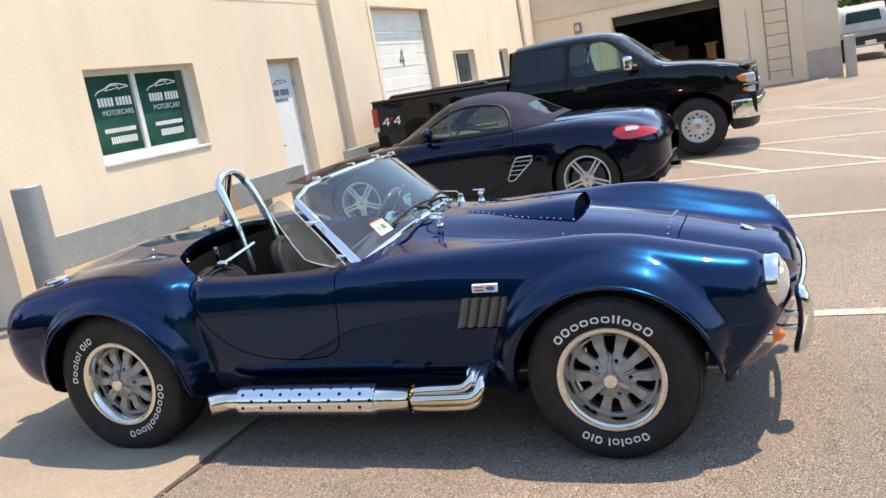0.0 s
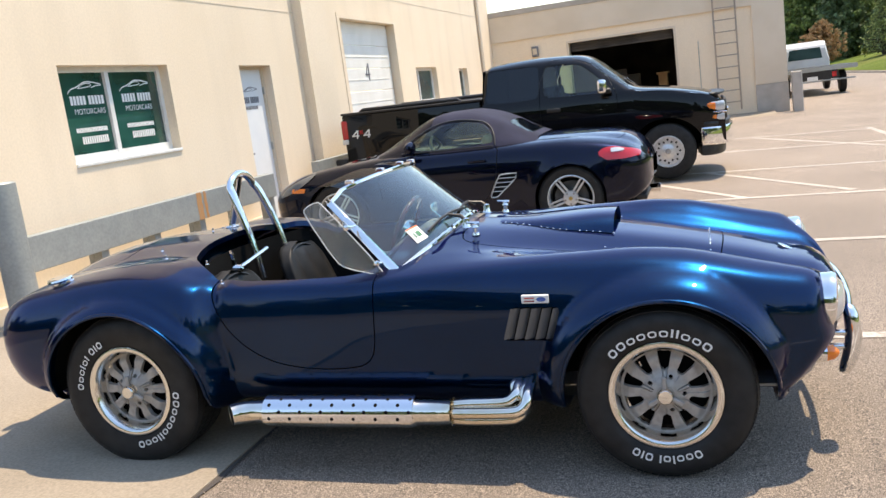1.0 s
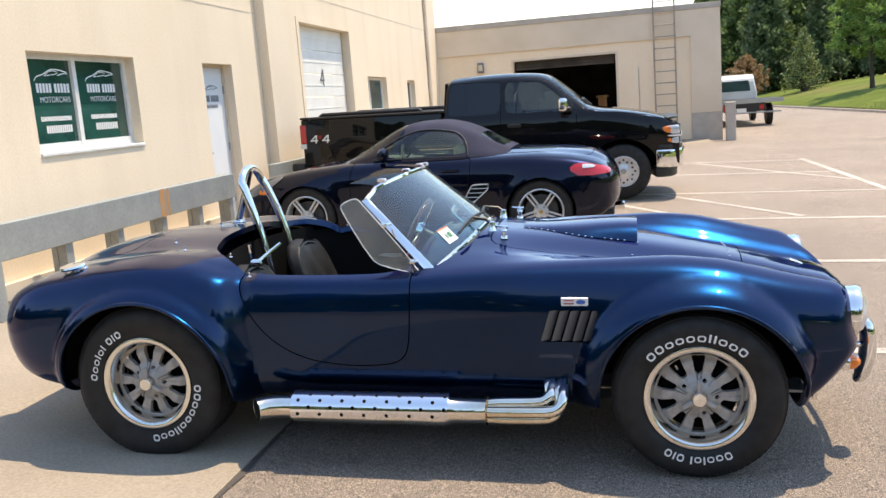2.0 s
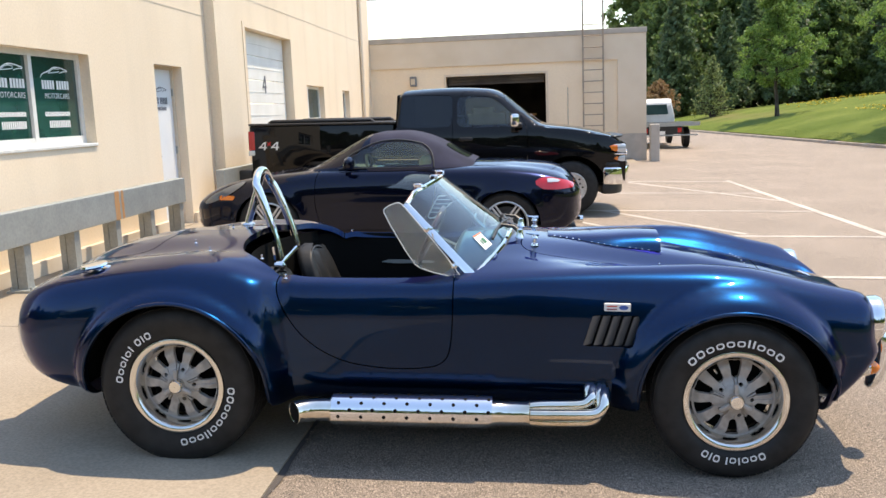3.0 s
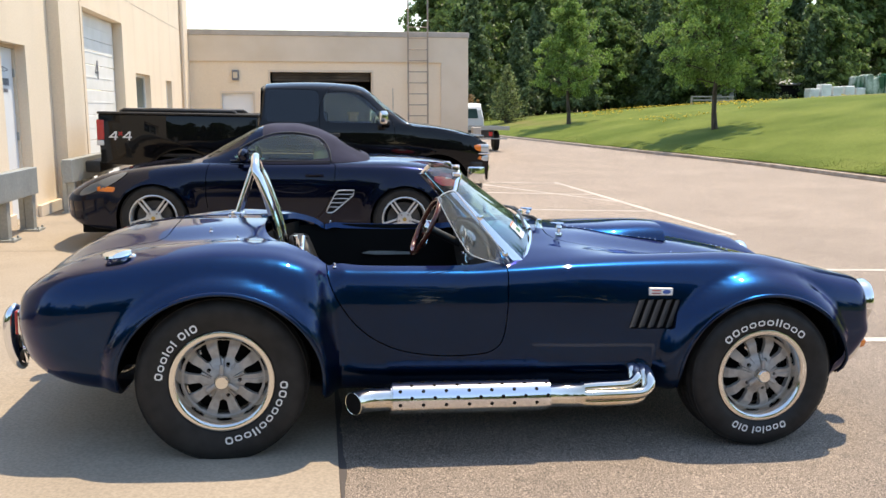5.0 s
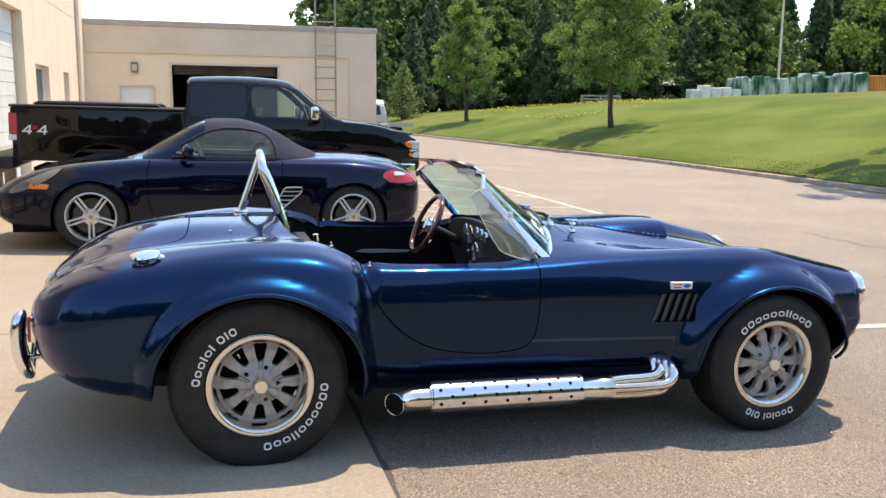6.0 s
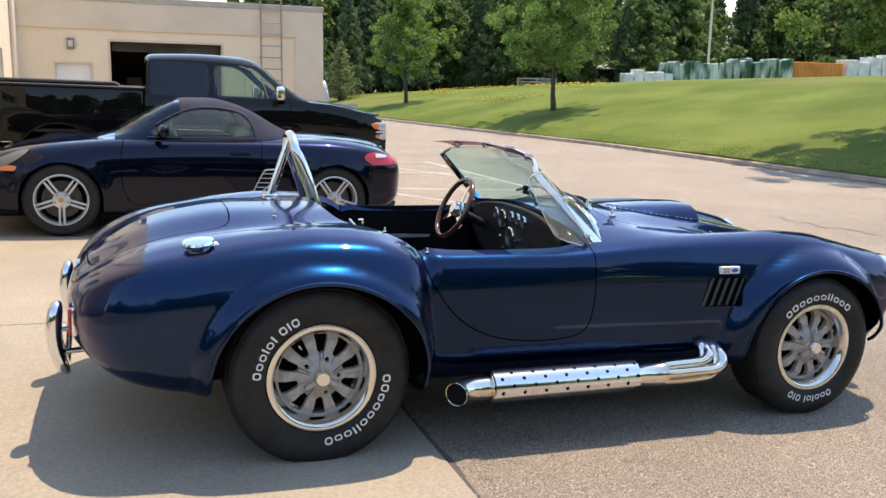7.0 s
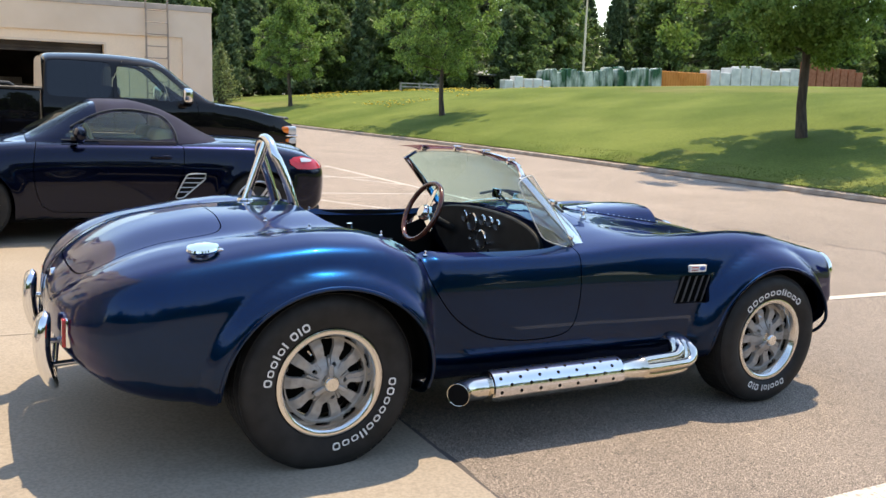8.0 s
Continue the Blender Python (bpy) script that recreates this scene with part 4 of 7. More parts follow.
# cockpit tub
rows = []
for k in range(41):
    t = k / 40
    x = 0.135 + 1.045 * t
    w = 0.665 * min(1.0, (1 - (max(0, 0.35 - t) / 0.35) ** 2.2 * 0.35))
    rows.append([(x, -w, 0.76), (x, -w * 1.0, 0.26), (x, w, 0.26), (x, w, 0.76)])
tub = loft(rows)
part("cockpit_lining", tub, M_CARPET_SHADE, CAR, sharp=30)
part("bulkhead", loft([[(0.12 + 0.16 * (abs(s) / 0.6) ** 2, s, z) for z in (0.24, 0.55, 0.785)] for s in np.linspace(-0.58, 0.58, 13)]), M_CARPET_SHADE, CAR)
part("tunnel", Geo().join(box(0.3, 1.2, -0.12, 0.12, 0.24, 0.46, 0.05, 3)), M_CARPET_SHADE, CAR)
# dashboard: black oval panel, round gauges
dash_o = chaikin([(-0.5, 0.73), (-0.43, 0.8), (-0.25, 0.842), (0, 0.854), (0.25, 0.845), (0.48, 0.815), (0.57, 0.74), (0.5, 0.62), (0.2, 0.5), (-0.2, 0.5), (-0.44, 0.62)], 2)
DASH = part("dashboard", prism(dash_o, 1.13, 1.16, "x", 0.006), M_LEATHER, CAR)
part("scuttle_panel", prism(chaikin([(-0.675, 0.6), (-0.66, 0.79), (-0.5, 0.835), (0, 0.868), (0.5, 0.835), (0.66, 0.79), (0.675, 0.6), (0, 0.5)], 1), 1.155, 1.175, "x"), M_BLUE, CAR)
M_DIAL = shader("dark_dial_face", (0.02, 0.02, 0.02), 0.3)
for y, z, rr in ((0.2, 0.79, 0.03), (0.12, 0.77, 0.05), (0.02, 0.795, 0.028), (-0.05, 0.795, 0.028), (-0.12, 0.79, 0.028), (0.02, 0.695, 0.05)):
    gauge = part("gauge", lathe([(0.001, 1.124), (rr * 0.86, 1.124), (rr * 0.86, 1.132)], 24, "x").moved(pose(0, y, z)), M_DIAL, DASH)
    part("bezel", lathe([(rr * 0.84, 1.13), (rr * 0.88, 1.116), (rr, 1.12), (rr, 1.132)], 24, "x").moved(pose(0, y, z)), M_CHROME, DASH)
for y, z in ((0.1, 0.69), (-0.06, 0.69), (-0.09, 0.655), (-0.02, 0.63), (0.06, 0.635)):
    part("switch", tube([(1.13, y, z), (1.1, y, z)], 0.009, 8), M_CHROME, DASH)


# steering wheel
def place(axis_from, axis_to):
    d = (Vector(axis_to) - Vector(axis_from)).normalized()
    return Matrix.Translation(axis_from) @ d.to_track_quat("Z", "Y").to_matrix().to_4x4()


STEER = part("steering_wheel", Geo().join(tube([(0.162 * math.cos(a), 0.162 * math.sin(a), 0) for a in np.linspace(0, 2 * math.pi, 48, endpoint=False)], 0.014, 10, True), place((0.945, 0.345, 0.795), (0.72, 0.345, 0.9))), M_WOOD, CAR, "dark wooden steering wheel rim")
g = Geo()
for a in (90, 210, 330):
    c, s = math.cos(radians(a)), math.sin(radians(a))
    g.join(prism([(0.02 * -s + 0.03 * c, 0.02 * c + 0.03 * s), (0.012 * -s + 0.16 * c, 0.012 * c + 0.16 * s), (-0.012 * -s + 0.16 * c, -0.012 * c + 0.16 * s), (-0.02 * -s + 0.03 * c, -0.02 * c + 0.03 * s)], -0.022, -0.018, "z"))
g.join(lathe([(0.001, 0.012), (0.03, 0.01), (0.042, -0.005), (0.045, -0.03), (0.001, -0.035)], 24, "z"))
part("spokes", g.moved(place((0.945, 0.345, 0.795), (0.72, 0.345, 0.9))), M_CHROME, STEER)
part("column", tube([(0.96, 0.345, 0.785), (1.14, 0.345, 0.7)], 0.022, 12), M_BLACK, STEER)


# seats
def bucket_seat(y):
    rows = []
    for k in range(17):
        t = k / 16
        x, z = 0.37 - 0.12 * t, 0.42 + 0.325 * t
        w = 0.225 * (1 - 0.12 * t) * max(1 - t ** 5, 0.0) ** 0.4 + 0.004
        d = 0.05 * max(1 - t ** 6, 0.0) ** 0.4 + 0.004
        row = []
        for q in range(41):
            a = 2 * math.pi * q / 40
            c, sn = math.cos(a), math.sin(a)
            lobe = (abs(c) ** 3 + abs(sn) ** 3) ** (-1 / 3)
            pleat = 0.006 * math.cos(9 * c * lobe) if sn > 0.2 and t < 0.85 else 0.0
            side = 0.045 * (c * lobe) ** 4 if sn > 0 else 0.02 * (c * lobe) ** 4
            row.append((x + d * sn * lobe + side + pleat, y + w * c * lobe, z))
        rows.append(row)
    seat = part("seat", loft(rows), M_LEATHER, CAR, "black leather bucket seat", sharp=70)
    rows = []
    for k in range(15):
        t = k / 14
        rows.append([(0.38 + 0.44 * t, y + 0.225 * s, 0.38 + 0.045 * math.sin(3.0 * t) + 0.05 * s ** 4 + 0.005 * math.cos(t * 30)) for s in np.linspace(-1, 1, 15)])
    part("cushion", loft(rows), M_LEATHER, seat, sharp=60)
    part("piping", tube([(0.42 - 0.12 * (0.5 + 0.47 * math.sin(a)), y + 0.2 * math.cos(a), 0.58 + 0.145 * math.sin(a)) for a in np.linspace(0.1, 3.04, 24)], 0.006, 6), M_BLACK, seat)
    return seat


bucket_seat(-0.36)
bucket_seat(0.36)
part("gear_lever", Geo().join(tube([(0.82, 0.0, 0.42), (0.77, 0.0, 0.58)], 0.009, 8)).join(lathe([(0.001, 0.025), (0.018, 0.012), (0.02, 0), (0.001, -0.02)], 12, "z").moved(pose(0.766, 0, 0.595))), M_CHROME, CAR)
part("door_strap", prism([(0.62, 0.592), (0.66, 0.606), (0.74, 0.607), (0.93, 0.602), (0.92, 0.59), (0.7, 0.585)], 0.652, 0.66, "y"), M_GALV, CAR, "dull silver blade on the door lining")
part("harness_bar", Geo().join(tube([(0.3, -0.3, 0.74), (0.3, 0.0, 0.78)], 0.009, 8)).join(tube([(0.3, -0.3, 0.6), (0.27, -0.3, 0.83)], 0.012, 8)).join(lathe([(0.001, 0.03), (0.02, 0.02), (0.02, -0.02), (0.001, -0.03)], 10, "x").moved(pose(0.3, -0.3, 0.74))), M_CHROME, CAR)
part("belt_buckle", box(0.5, 0.56, -0.2, -0.18, 0.46, 0.52, 0.004), M_RED, CAR)

# roll hoop with its brace
hoop = [(0.21, 0.085, 0.6), (0.17, 0.088, 0.8), (0.152, 0.09, 0.862), (0.12, 0.095, 0.96), (0.08, 0.112, 1.06)]
for a in np.linspace(160, 20, 9):
    hoop.append((0.068 - 0.012 * math.sin(radians(a)), 0.245 + 0.13 * math.cos(radians(a)), 1.045 + 0.105 * math.sin(radians(a))))
hoop += [(0.085, 0.378, 1.05), (0.125, 0.39, 0.95), (0.16, 0.4, 0.845), (0.178, 0.403, 0.78), (0.215, 0.405, 0.6)]
ROLL = part("roll_hoop", tube(chaikin(hoop, 2, False), 0.0215, 14), M_CHROME, CAR, "polished chrome roll hoop behind the seat")
part("brace", tube([(0.06, 0.245, 1.14), (-0.03, 0.245, 0.862)], 0.019, 12), M_CHROME, ROLL)
for x, y, z in ((-0.03, 0.245, 0.864),):
    part("foot_plate", lathe([(0.001, 0.008), (0.032, 0.007), (0.038, 0.0), (0.038, -0.01)], 20, "z").moved(pose(x, y, z)), M_CHROME, ROLL)

# windscreen: a curved pane in a chrome frame
def screen_at(u, v):
    """u across from -1 to 1, v up from 0 to 1."""
    low = Vector((1.245 + 0.135 * (1 - abs(u) ** 2.2), 0.645 * u, 0.775 + 0.112 * (1 - abs(u) ** 2.0)))
    c = abs(u)
    high = Vector((0.948 + 0.085 * (1 - c ** 2.2), 0.575 * u, 1.135 - 0.04 * c ** 2.5 - (0.03 * smooth_step((c - 0.86) / 0.14))))
    return low.lerp(high, v)


SCREEN = part("windscreen", loft([[screen_at(u, v) for u in np.linspace(-1, 1, 33)] for v in np.linspace(0.01, 0.99, 9)]), M_GLASS, CAR, "raked windscreen in a chrome frame")
SCREEN.visible_shadow = False
border = [screen_at(u, 1.0) for u in np.linspace(-1, 1, 33)]
part("top_rail", tube(border, 0.011, 8), M_CHROME, SCREEN)
part("bottom_rail", tube([screen_at(u, 0.0) for u in np.linspace(-1, 1, 33)], 0.012, 8), M_CHROME, SCREEN)
part("seal", tube([screen_at(u, 0.0) + Vector((0.012, 0, -0.02)) for u in np.linspace(-1.0, 1.0, 33)], 0.017, 8), M_BLACK, SCREEN)
for u in (-1, 1):
    a, b = screen_at(u, -0.09), screen_at(u, 1.0)
    post = part("post", prism([(a.x - 0.04, a.z), (a.x + 0.012, a.z), (b.x + 0.01, b.z + 0.004), (b.x - 0.022, b.z - 0.004)], -0.009, 0.009, "y", 0.003).moved(Matrix.Translation((0, a.y - (b.y - a.y) / (b.z - a.z) * a.z, 0)) @ Matrix(((1, 0, 0, 0), (0, 1, (b.y - a.y) / (b.z - a.z), 0), (0, 0, 1, 0), (0, 0, 0, 1)))), M_CHROME, SCREEN)
    part("base_plate", box(a.x - 0.045, a.x + 0.035, a.y - 0.016, a.y + 0.016, 0.762, 0.776, 0.004), M_CHROME, SCREEN)
# inspection sticker in the lower corner
st = [screen_at(-0.75, 0.1), screen_at(-0.63, 0.085), screen_at(-0.62, 0.265), screen_at(-0.74, 0.285)]
off = Vector((0.004, 0, 0.003))
STICK = part("sticker", Geo().add([p + off for p in st], [(0, 1, 2, 3)]), M_WHITE, SCREEN, "square white inspection sticker", smooth=False)
p, q, rr, s4 = [v + off * 1.3 for v in st]
part("sticker_band", Geo().add([p.lerp(s4, 0.91), q.lerp(rr, 0.91), rr, s4], [(0, 1, 2, 3)]), shader("orange_red_print", (0.75, 0.2, 0.08), 0.6), STICK, smooth=False)
for a, b in ((0.22, 0.3), (0.45, 0.75)):
    l0, l1 = p.lerp(q, a), p.lerp(q, b)
    h0, h1 = s4.lerp(rr, a), s4.lerp(rr, b)
    part("numeral_bar", Geo().add([l0.lerp(h0, 0.3) + off * 0.3, l1.lerp(h1, 0.3) + off * 0.3, l1.lerp(h1, 0.65) + off * 0.3, l0.lerp(h0, 0.65) + off * 0.3], [(0, 1, 2, 3)]), shader("green_print", (0.05, 0.2, 0.1), 0.6), STICK, smooth=False)

# wind wing on the near side, visors on both
o = chaikin([(1.185, 0.785), (1.17, 0.765), (1.03, 0.8), (0.985, 0.83), (0.865, 1.035), (0.868, 1.06), (0.925, 1.085), (0.948, 1.07)], 1)
turn = Matrix.Translation((1.2, -0.665, 0.78)) @ Matrix.Rotation(radians(8), 4, Vector((-0.255, 0, 0.29))) @ Matrix.Translation((-1.2, 0, -0.78))
wing = part("wind_wing", prism(o, -0.003, 0.003, "y").moved(turn), M_ACRYLIC, CAR, "clear acrylic wind deflector", smooth=False)
wing.visible_shadow = False
part("wing_edge", tube([(p[0], 0, p[1]) for p in o], 0.0022, 6, True).moved(turn), M_EDGE, wing)
for x, z in ((1.16, 0.815), (1.045, 0.97)):
    part("wing_clamp", Geo().join(tube([(x + 0.02, -0.63, z + 0.0), (x, -0.675, z)], 0.006, 8)).join(lathe([(0.001, 0.012), (0.012, 0.008), (0.012, -0.008), (0.001, -0.012)], 10, "y").moved(pose(x, -0.668, z))), M_CHROME, wing)
for side in (-1, 1):
    a, b = 0.12 * side, 0.86 * side
    top = [screen_at(u, 1.0) for u in np.linspace(a, b, 7)]
    rows = [[p + Vector((-0.005, 0, 0.008)), p + Vector((-0.06, 0, 0.018)), p + Vector((-0.125 - 0.01 * math.sin(k), 0, 0.02))] for k, p in enumerate(top)]
    visor = part("sun_visor", loft(rows), M_VISOR, CAR, "smoked acrylic sun visor")
    for p in (top[1], top[5]):
        part("visor_clip", box(p.x - 0.03, p.x + 0.008, p.y - 0.012, p.y + 0.012, p.z - 0.008, p.z + 0.024, 0.004), M_CHROME, visor)
# driving mirror and wipers on the scuttle
MIRROR = part("driving_mirror", box(1.2, 1.21, -0.005, 0.075, 0.905, 0.955, 0.004), M_CHROME, CAR)
part("mirror_stalk", tube([(1.2, 0, 0.93), (1.26, 0, 0.875)], 0.006, 8), M_CHROME, MIRROR)
for u0, u1, hub in ((-0.62, 0.02, -0.2), (-0.02, 0.6, 0.2)):
    blade = [screen_at(u, 0.13 + 0.03 * math.sin(6 * (u - u0))) + Vector((0.018, 0, 0.012)) for u in np.linspace(u0, u1, 9)]
    base = Vector((1.425, hub, 0.878))
    wiper = part("wiper", tube(blade, 0.007, 6), M_BLACK, CAR, "black wiper arm and blade")
    part("wiper_arm", tube([base + Vector((0, 0, 0.02)), base + Vector((-0.03, 0.02, 0.04)), blade[4]], [0.011, 0.009, 0.006], 8), M_BLACK, wiper)
    part("wiper_hub", lathe([(0.001, 0.035), (0.014, 0.03), (0.018, 0.0), (0.022, -0.01)], 14, "z").moved(Matrix.Translation(base)), M_CHROME, wiper)

# bonnet scoop with rivets
rows = []
for k in range(19):
    t = k / 18
    x = 1.56 + 0.515 * t
    w = 0.115 + 0.085 * smooth_step(t * 1.6)
    h = 0.004 + 0.062 * smooth_step(t * 0.85 + 0.03)
    row = []
    for s in np.linspace(-1, 1, 25):
        zz = top_c(x) - 0.22 * (top_c(x) - valley_z(x)) * (abs(s) * w / (valley_s(x) * 0.5)) ** 1.6
        row.append((x, w * s, zz + h * (1 - abs(s) ** 5) + 0.003))
    rows.append(row)
scoop = loft(rows)
lip = [(p[0] - 0.03, p[1] * 0.97, p[2] - 0.007) for p in rows[-1]]
scoop.join(loft([rows[-1], lip]))
SCOOP = part("bonnet_scoop", scoop, M_BLUE, CAR, sharp=50)
front = rows[-1]
# black sheet paints the shade inside the scoop
part("scoop_mouth", Geo().join(loft([[(p[0] - 0.02, p[1] * 0.97, p[2] - 0.004) for p in front], [(p[0] - 0.02, p[1] * 0.97, top_c(p[0]) - 0.012) for p in front]])), M_CARPET_SHADE, SCOOP)


def rivet_row(parent, pts, r=0.0045):
    for p in pts:
        part("rivet", lathe([(0.0005, r * 0.8), (r * 0.7, r * 0.55), (r, 0.0)], 8, "z").moved(Matrix.Translation(p)), M_CHROME, parent)


for side in (-1, 1):
    pts = []
    for k in range(15):
        row = rows[min(18, 1 + int(k * 17 / 14))]
        p = row[0] if side < 0 else row[-1]
        pts.append((p[0], p[1] + side * 0.007, p[2] + 0.002))
    rivet_row(SCOOP, pts)


def skin(x, s):
    """Height of the body's top at a place."""
    P = section(x, 160)
    return min(P[:90], key=lambda q: abs(q[1] - s))[2]


BONNET = [o for o in CAR.children if o.name.startswith("bonnet") and "scoop" not in o.name][0]
for side in (-1, 1):
    rivet_row(BONNET, [(2.05 + 0.045 * k, side * 0.33, skin(2.05 + 0.045 * k, 0.33) + 0.001) for k in range(8)])
rivet_row(BONNET, [(2.47, s, skin(2.47, abs(s)) + 0.001) for s in np.linspace(-0.24, 0.24, 9)])


def latch(x, s):
    z = skin(x, abs(s))
    L = part("bonnet_latch", Geo().join(lathe([(0.018, 0.0), (0.016, 0.008), (0.009, 0.012), (0.009, 0.03), (0.016, 0.034), (0.012, 0.045), (0.001, 0.048)], 16, "z").moved(pose(x, s, z))), M_CHROME, CAR, "chrome T-handle bonnet latch")
    part("t_handle", tube([(x - 0.04, s, z + 0.056), (x + 0.02, s, z + 0.05)], [0.004, 0.008], 8), M_CHROME, L)


for s in (-0.31, 0.31):
    latch(1.495, s)

# filler cap on the rear wing
z = skin(-0.425, 0.655)
CAP = part("filler_cap", lathe([(0.04, -0.02), (0.042, 0.008), (0.054, 0.011), (0.058, 0.018), (0.055, 0.026), (0.035, 0.031), (0.001, 0.032)], 28, "z").moved(pose(-0.425, -0.655, z) @ pose(0, 0, 0, 6, -7, 0)), M_CHROME, CAR, "chrome racing fuel filler cap")
part("cap_lever", box(-0.385, -0.355, -0.668, -0.642, z - 0.008, z + 0.02, 0.005), M_CHROME, CAP)
for x, s in ((-0.1, -0.31), (0.03, -0.47), (-0.06, 0.1), (-0.2, 0.43), (0.3, -0.56), (0.44, -0.685), (0.44, 0.685)):
    part("tonneau_stud", lathe([(0.001, 0.018), (0.005, 0.016), (0.005, 0.004), (0.009, 0.0)], 10, "z").moved(pose(x, s, skin(x, abs(s)))), M_CHROME, CAR)

# side louvres and badge, both flanks
M_LOUVRE = shader("grey_louvre", (0.12, 0.125, 0.13), 0.36, 0.3)
for side in (-1, 1):
    y = side * 0.772
    # black plate behind the louvres paints the shade of the vent
    panel = part("side_vent", prism(chaikin([(1.675, 0.505), (1.895, 0.505), (1.93, 0.655), (1.72, 0.655)], 1), y - 0.012 * side, y - 0.016 * side, "y"), M_CARPET_SHADE, CAR, "grey louvred side vent")
    for k in range(5):
        a, d = 1.693 + 0.041 * k, 0.034
        rows = []
        for t in np.linspace(0, 1, 7):
            out = 0.012 - 0.019 * t ** 1.3
            rows.append([(a + d * t, y + side * out, 0.519), (a + d * t + 0.036, y + side * (out + 0.002), 0.641)])
        part("louvre", loft(rows), M_LOUVRE, panel)
    badge = part("flank_badge", box(1.774, 1.878, min(y - 0.004 * side, y + 0.012 * side), max(y - 0.004 * side, y + 0.012 * side), 0.661, 0.693, 0.002), M_WHITE, CAR, "small white enamel badge with red bars and blue oval", smooth=False)
    yy = y + 0.0128 * side
    part("badge_oval", lathe([(0.001, 0.0), (0.5, 0.0)], 24, "y").moved(Matrix.Translation((1.85, yy, 0.677)) @ Matrix.Diagonal((0.036, 1, 0.018, 1))), shader("enamel_blue", (0.05, 0.12, 0.4), 0.3), badge, smooth=False)
    for z0, c in ((0.68, (0.6, 0.1, 0.08)), (0.668, (0.3, 0.05, 0.06))):
        part("badge_bar", box(1.784, 1.824, min(yy, yy + 0.0006 * side), max(yy, yy + 0.0006 * side), z0, z0 + 0.005), shader("enamel_red", c, 0.3), badge, smooth=False)

# side exhaust
EX = part("side_exhaust", Geo().join(lathe([(0.001, 0.0), (0.062, 0.004), (0.063, 0.65), (0.05, 0.67), (0.05, 0.8), (0.058, 0.815)], 32, "x").moved(pose(0.665, -0.845, 0.238, 0, -0.6, 0))), M_STEELWARM, CAR, "polished side exhaust with drilled heat shield")
turn_out = chaikin([(0.68, -0.843, 0.238), (0.62, -0.843, 0.237), (0.58, -0.848, 0.236), (0.538, -0.868, 0.235), (0.518, -0.886, 0.234)], 2, False)
TAIL = part("tailpipe", tube(turn_out, 0.047, 28, caps=False), M_STEELWARM, EX, "turned-out tailpipe with a sooty mouth")
# black tapered plug paints the shade inside the pipe mouth
part("soot_lining", tube(turn_out, [0.02] * (len(turn_out) - 5) + [0.0435] * 5, 28), M_CARPET_SHADE, TAIL)
end = Vector(turn_out[-1])
part("pipe_rim", tube([end + (end - Vector(turn_out[-2])).normalized().to_track_quat("Z", "Y").to_matrix() @ Vector((0.0455 * math.cos(a), 0.0455 * math.sin(a), 0.0)) for a in np.linspace(0, 2 * math.pi, 28, endpoint=False)], 0.0022, 6, True), M_STEELWARM, TAIL)
shield = []
for k in range(41):
    x = 0.675 + 0.655 * k / 40
    shield.append([(x, -0.845 - 0.068 * math.cos(a), 0.2395 + 0.0104 * (x - 0.675) + 0.068 * math.sin(a)) for a in np.linspace(radians(-20), radians(115), 25)])
sh = loft(shield)
M_SHIELD = shader("bright_perforated_steel", (0.8, 0.8, 0.82), 0.12, 1.0)
SH = part("heat_shield", sh, M_SHIELD, EX, "bright drilled heat shield")
n = 0
for row, ang in enumerate((-6, 18, 42, 66, 92)):
    for k in range(7):
        x = 0.705 + 0.094 * k + (0.047 if row % 2 else 0)
        if x > 1.32:
            continue
        a = radians(ang)
        c = Vector((x, -0.845 - 0.0687 * math.cos(a), 0.2395 + 0.0104 * (x - 0.675) + 0.0687 * math.sin(a)))
        nrm = Vector((0, -math.cos(a), math.sin(a)))
        # flat black disc paints the shade of each hole
        part("drilled_hole", lathe([(0.0001, 0.0), (0.0075, 0.0)], 12, "z").moved(Matrix.Translation(c) @ nrm.to_track_quat("Z", "Y").to_matrix().to_4x4()), M_CARPET_SHADE, SH, smooth=False)
for dy, dz, xe in ((0.012, 0.031, 1.735), (-0.026, 0.006, 1.78), (0.03, -0.012, 1.72), (-0.002, -0.03, 1.765)):
    z0, y0 = 0.244 + dz, -0.845 + dy
    pts = [(1.44, -0.845 + dy * 0.5, 0.244 + dz * 0.5), (1.5, y0, z0), (xe - 0.08, y0, z0 + 0.005), (xe - 0.03, y0 + 0.003, z0 + 0.01), (xe - 0.003, y0 + 0.012, z0 + 0.035), (xe, y0 + 0.03, max(z0 + 0.045, 0.315)), (xe, -0.775, 0.338), (xe, -0.68, 0.345)]
    part("header_pipe", tube(chaikin(pts, 2, False), 0.0235, 14), M_STEELWARM, EX)


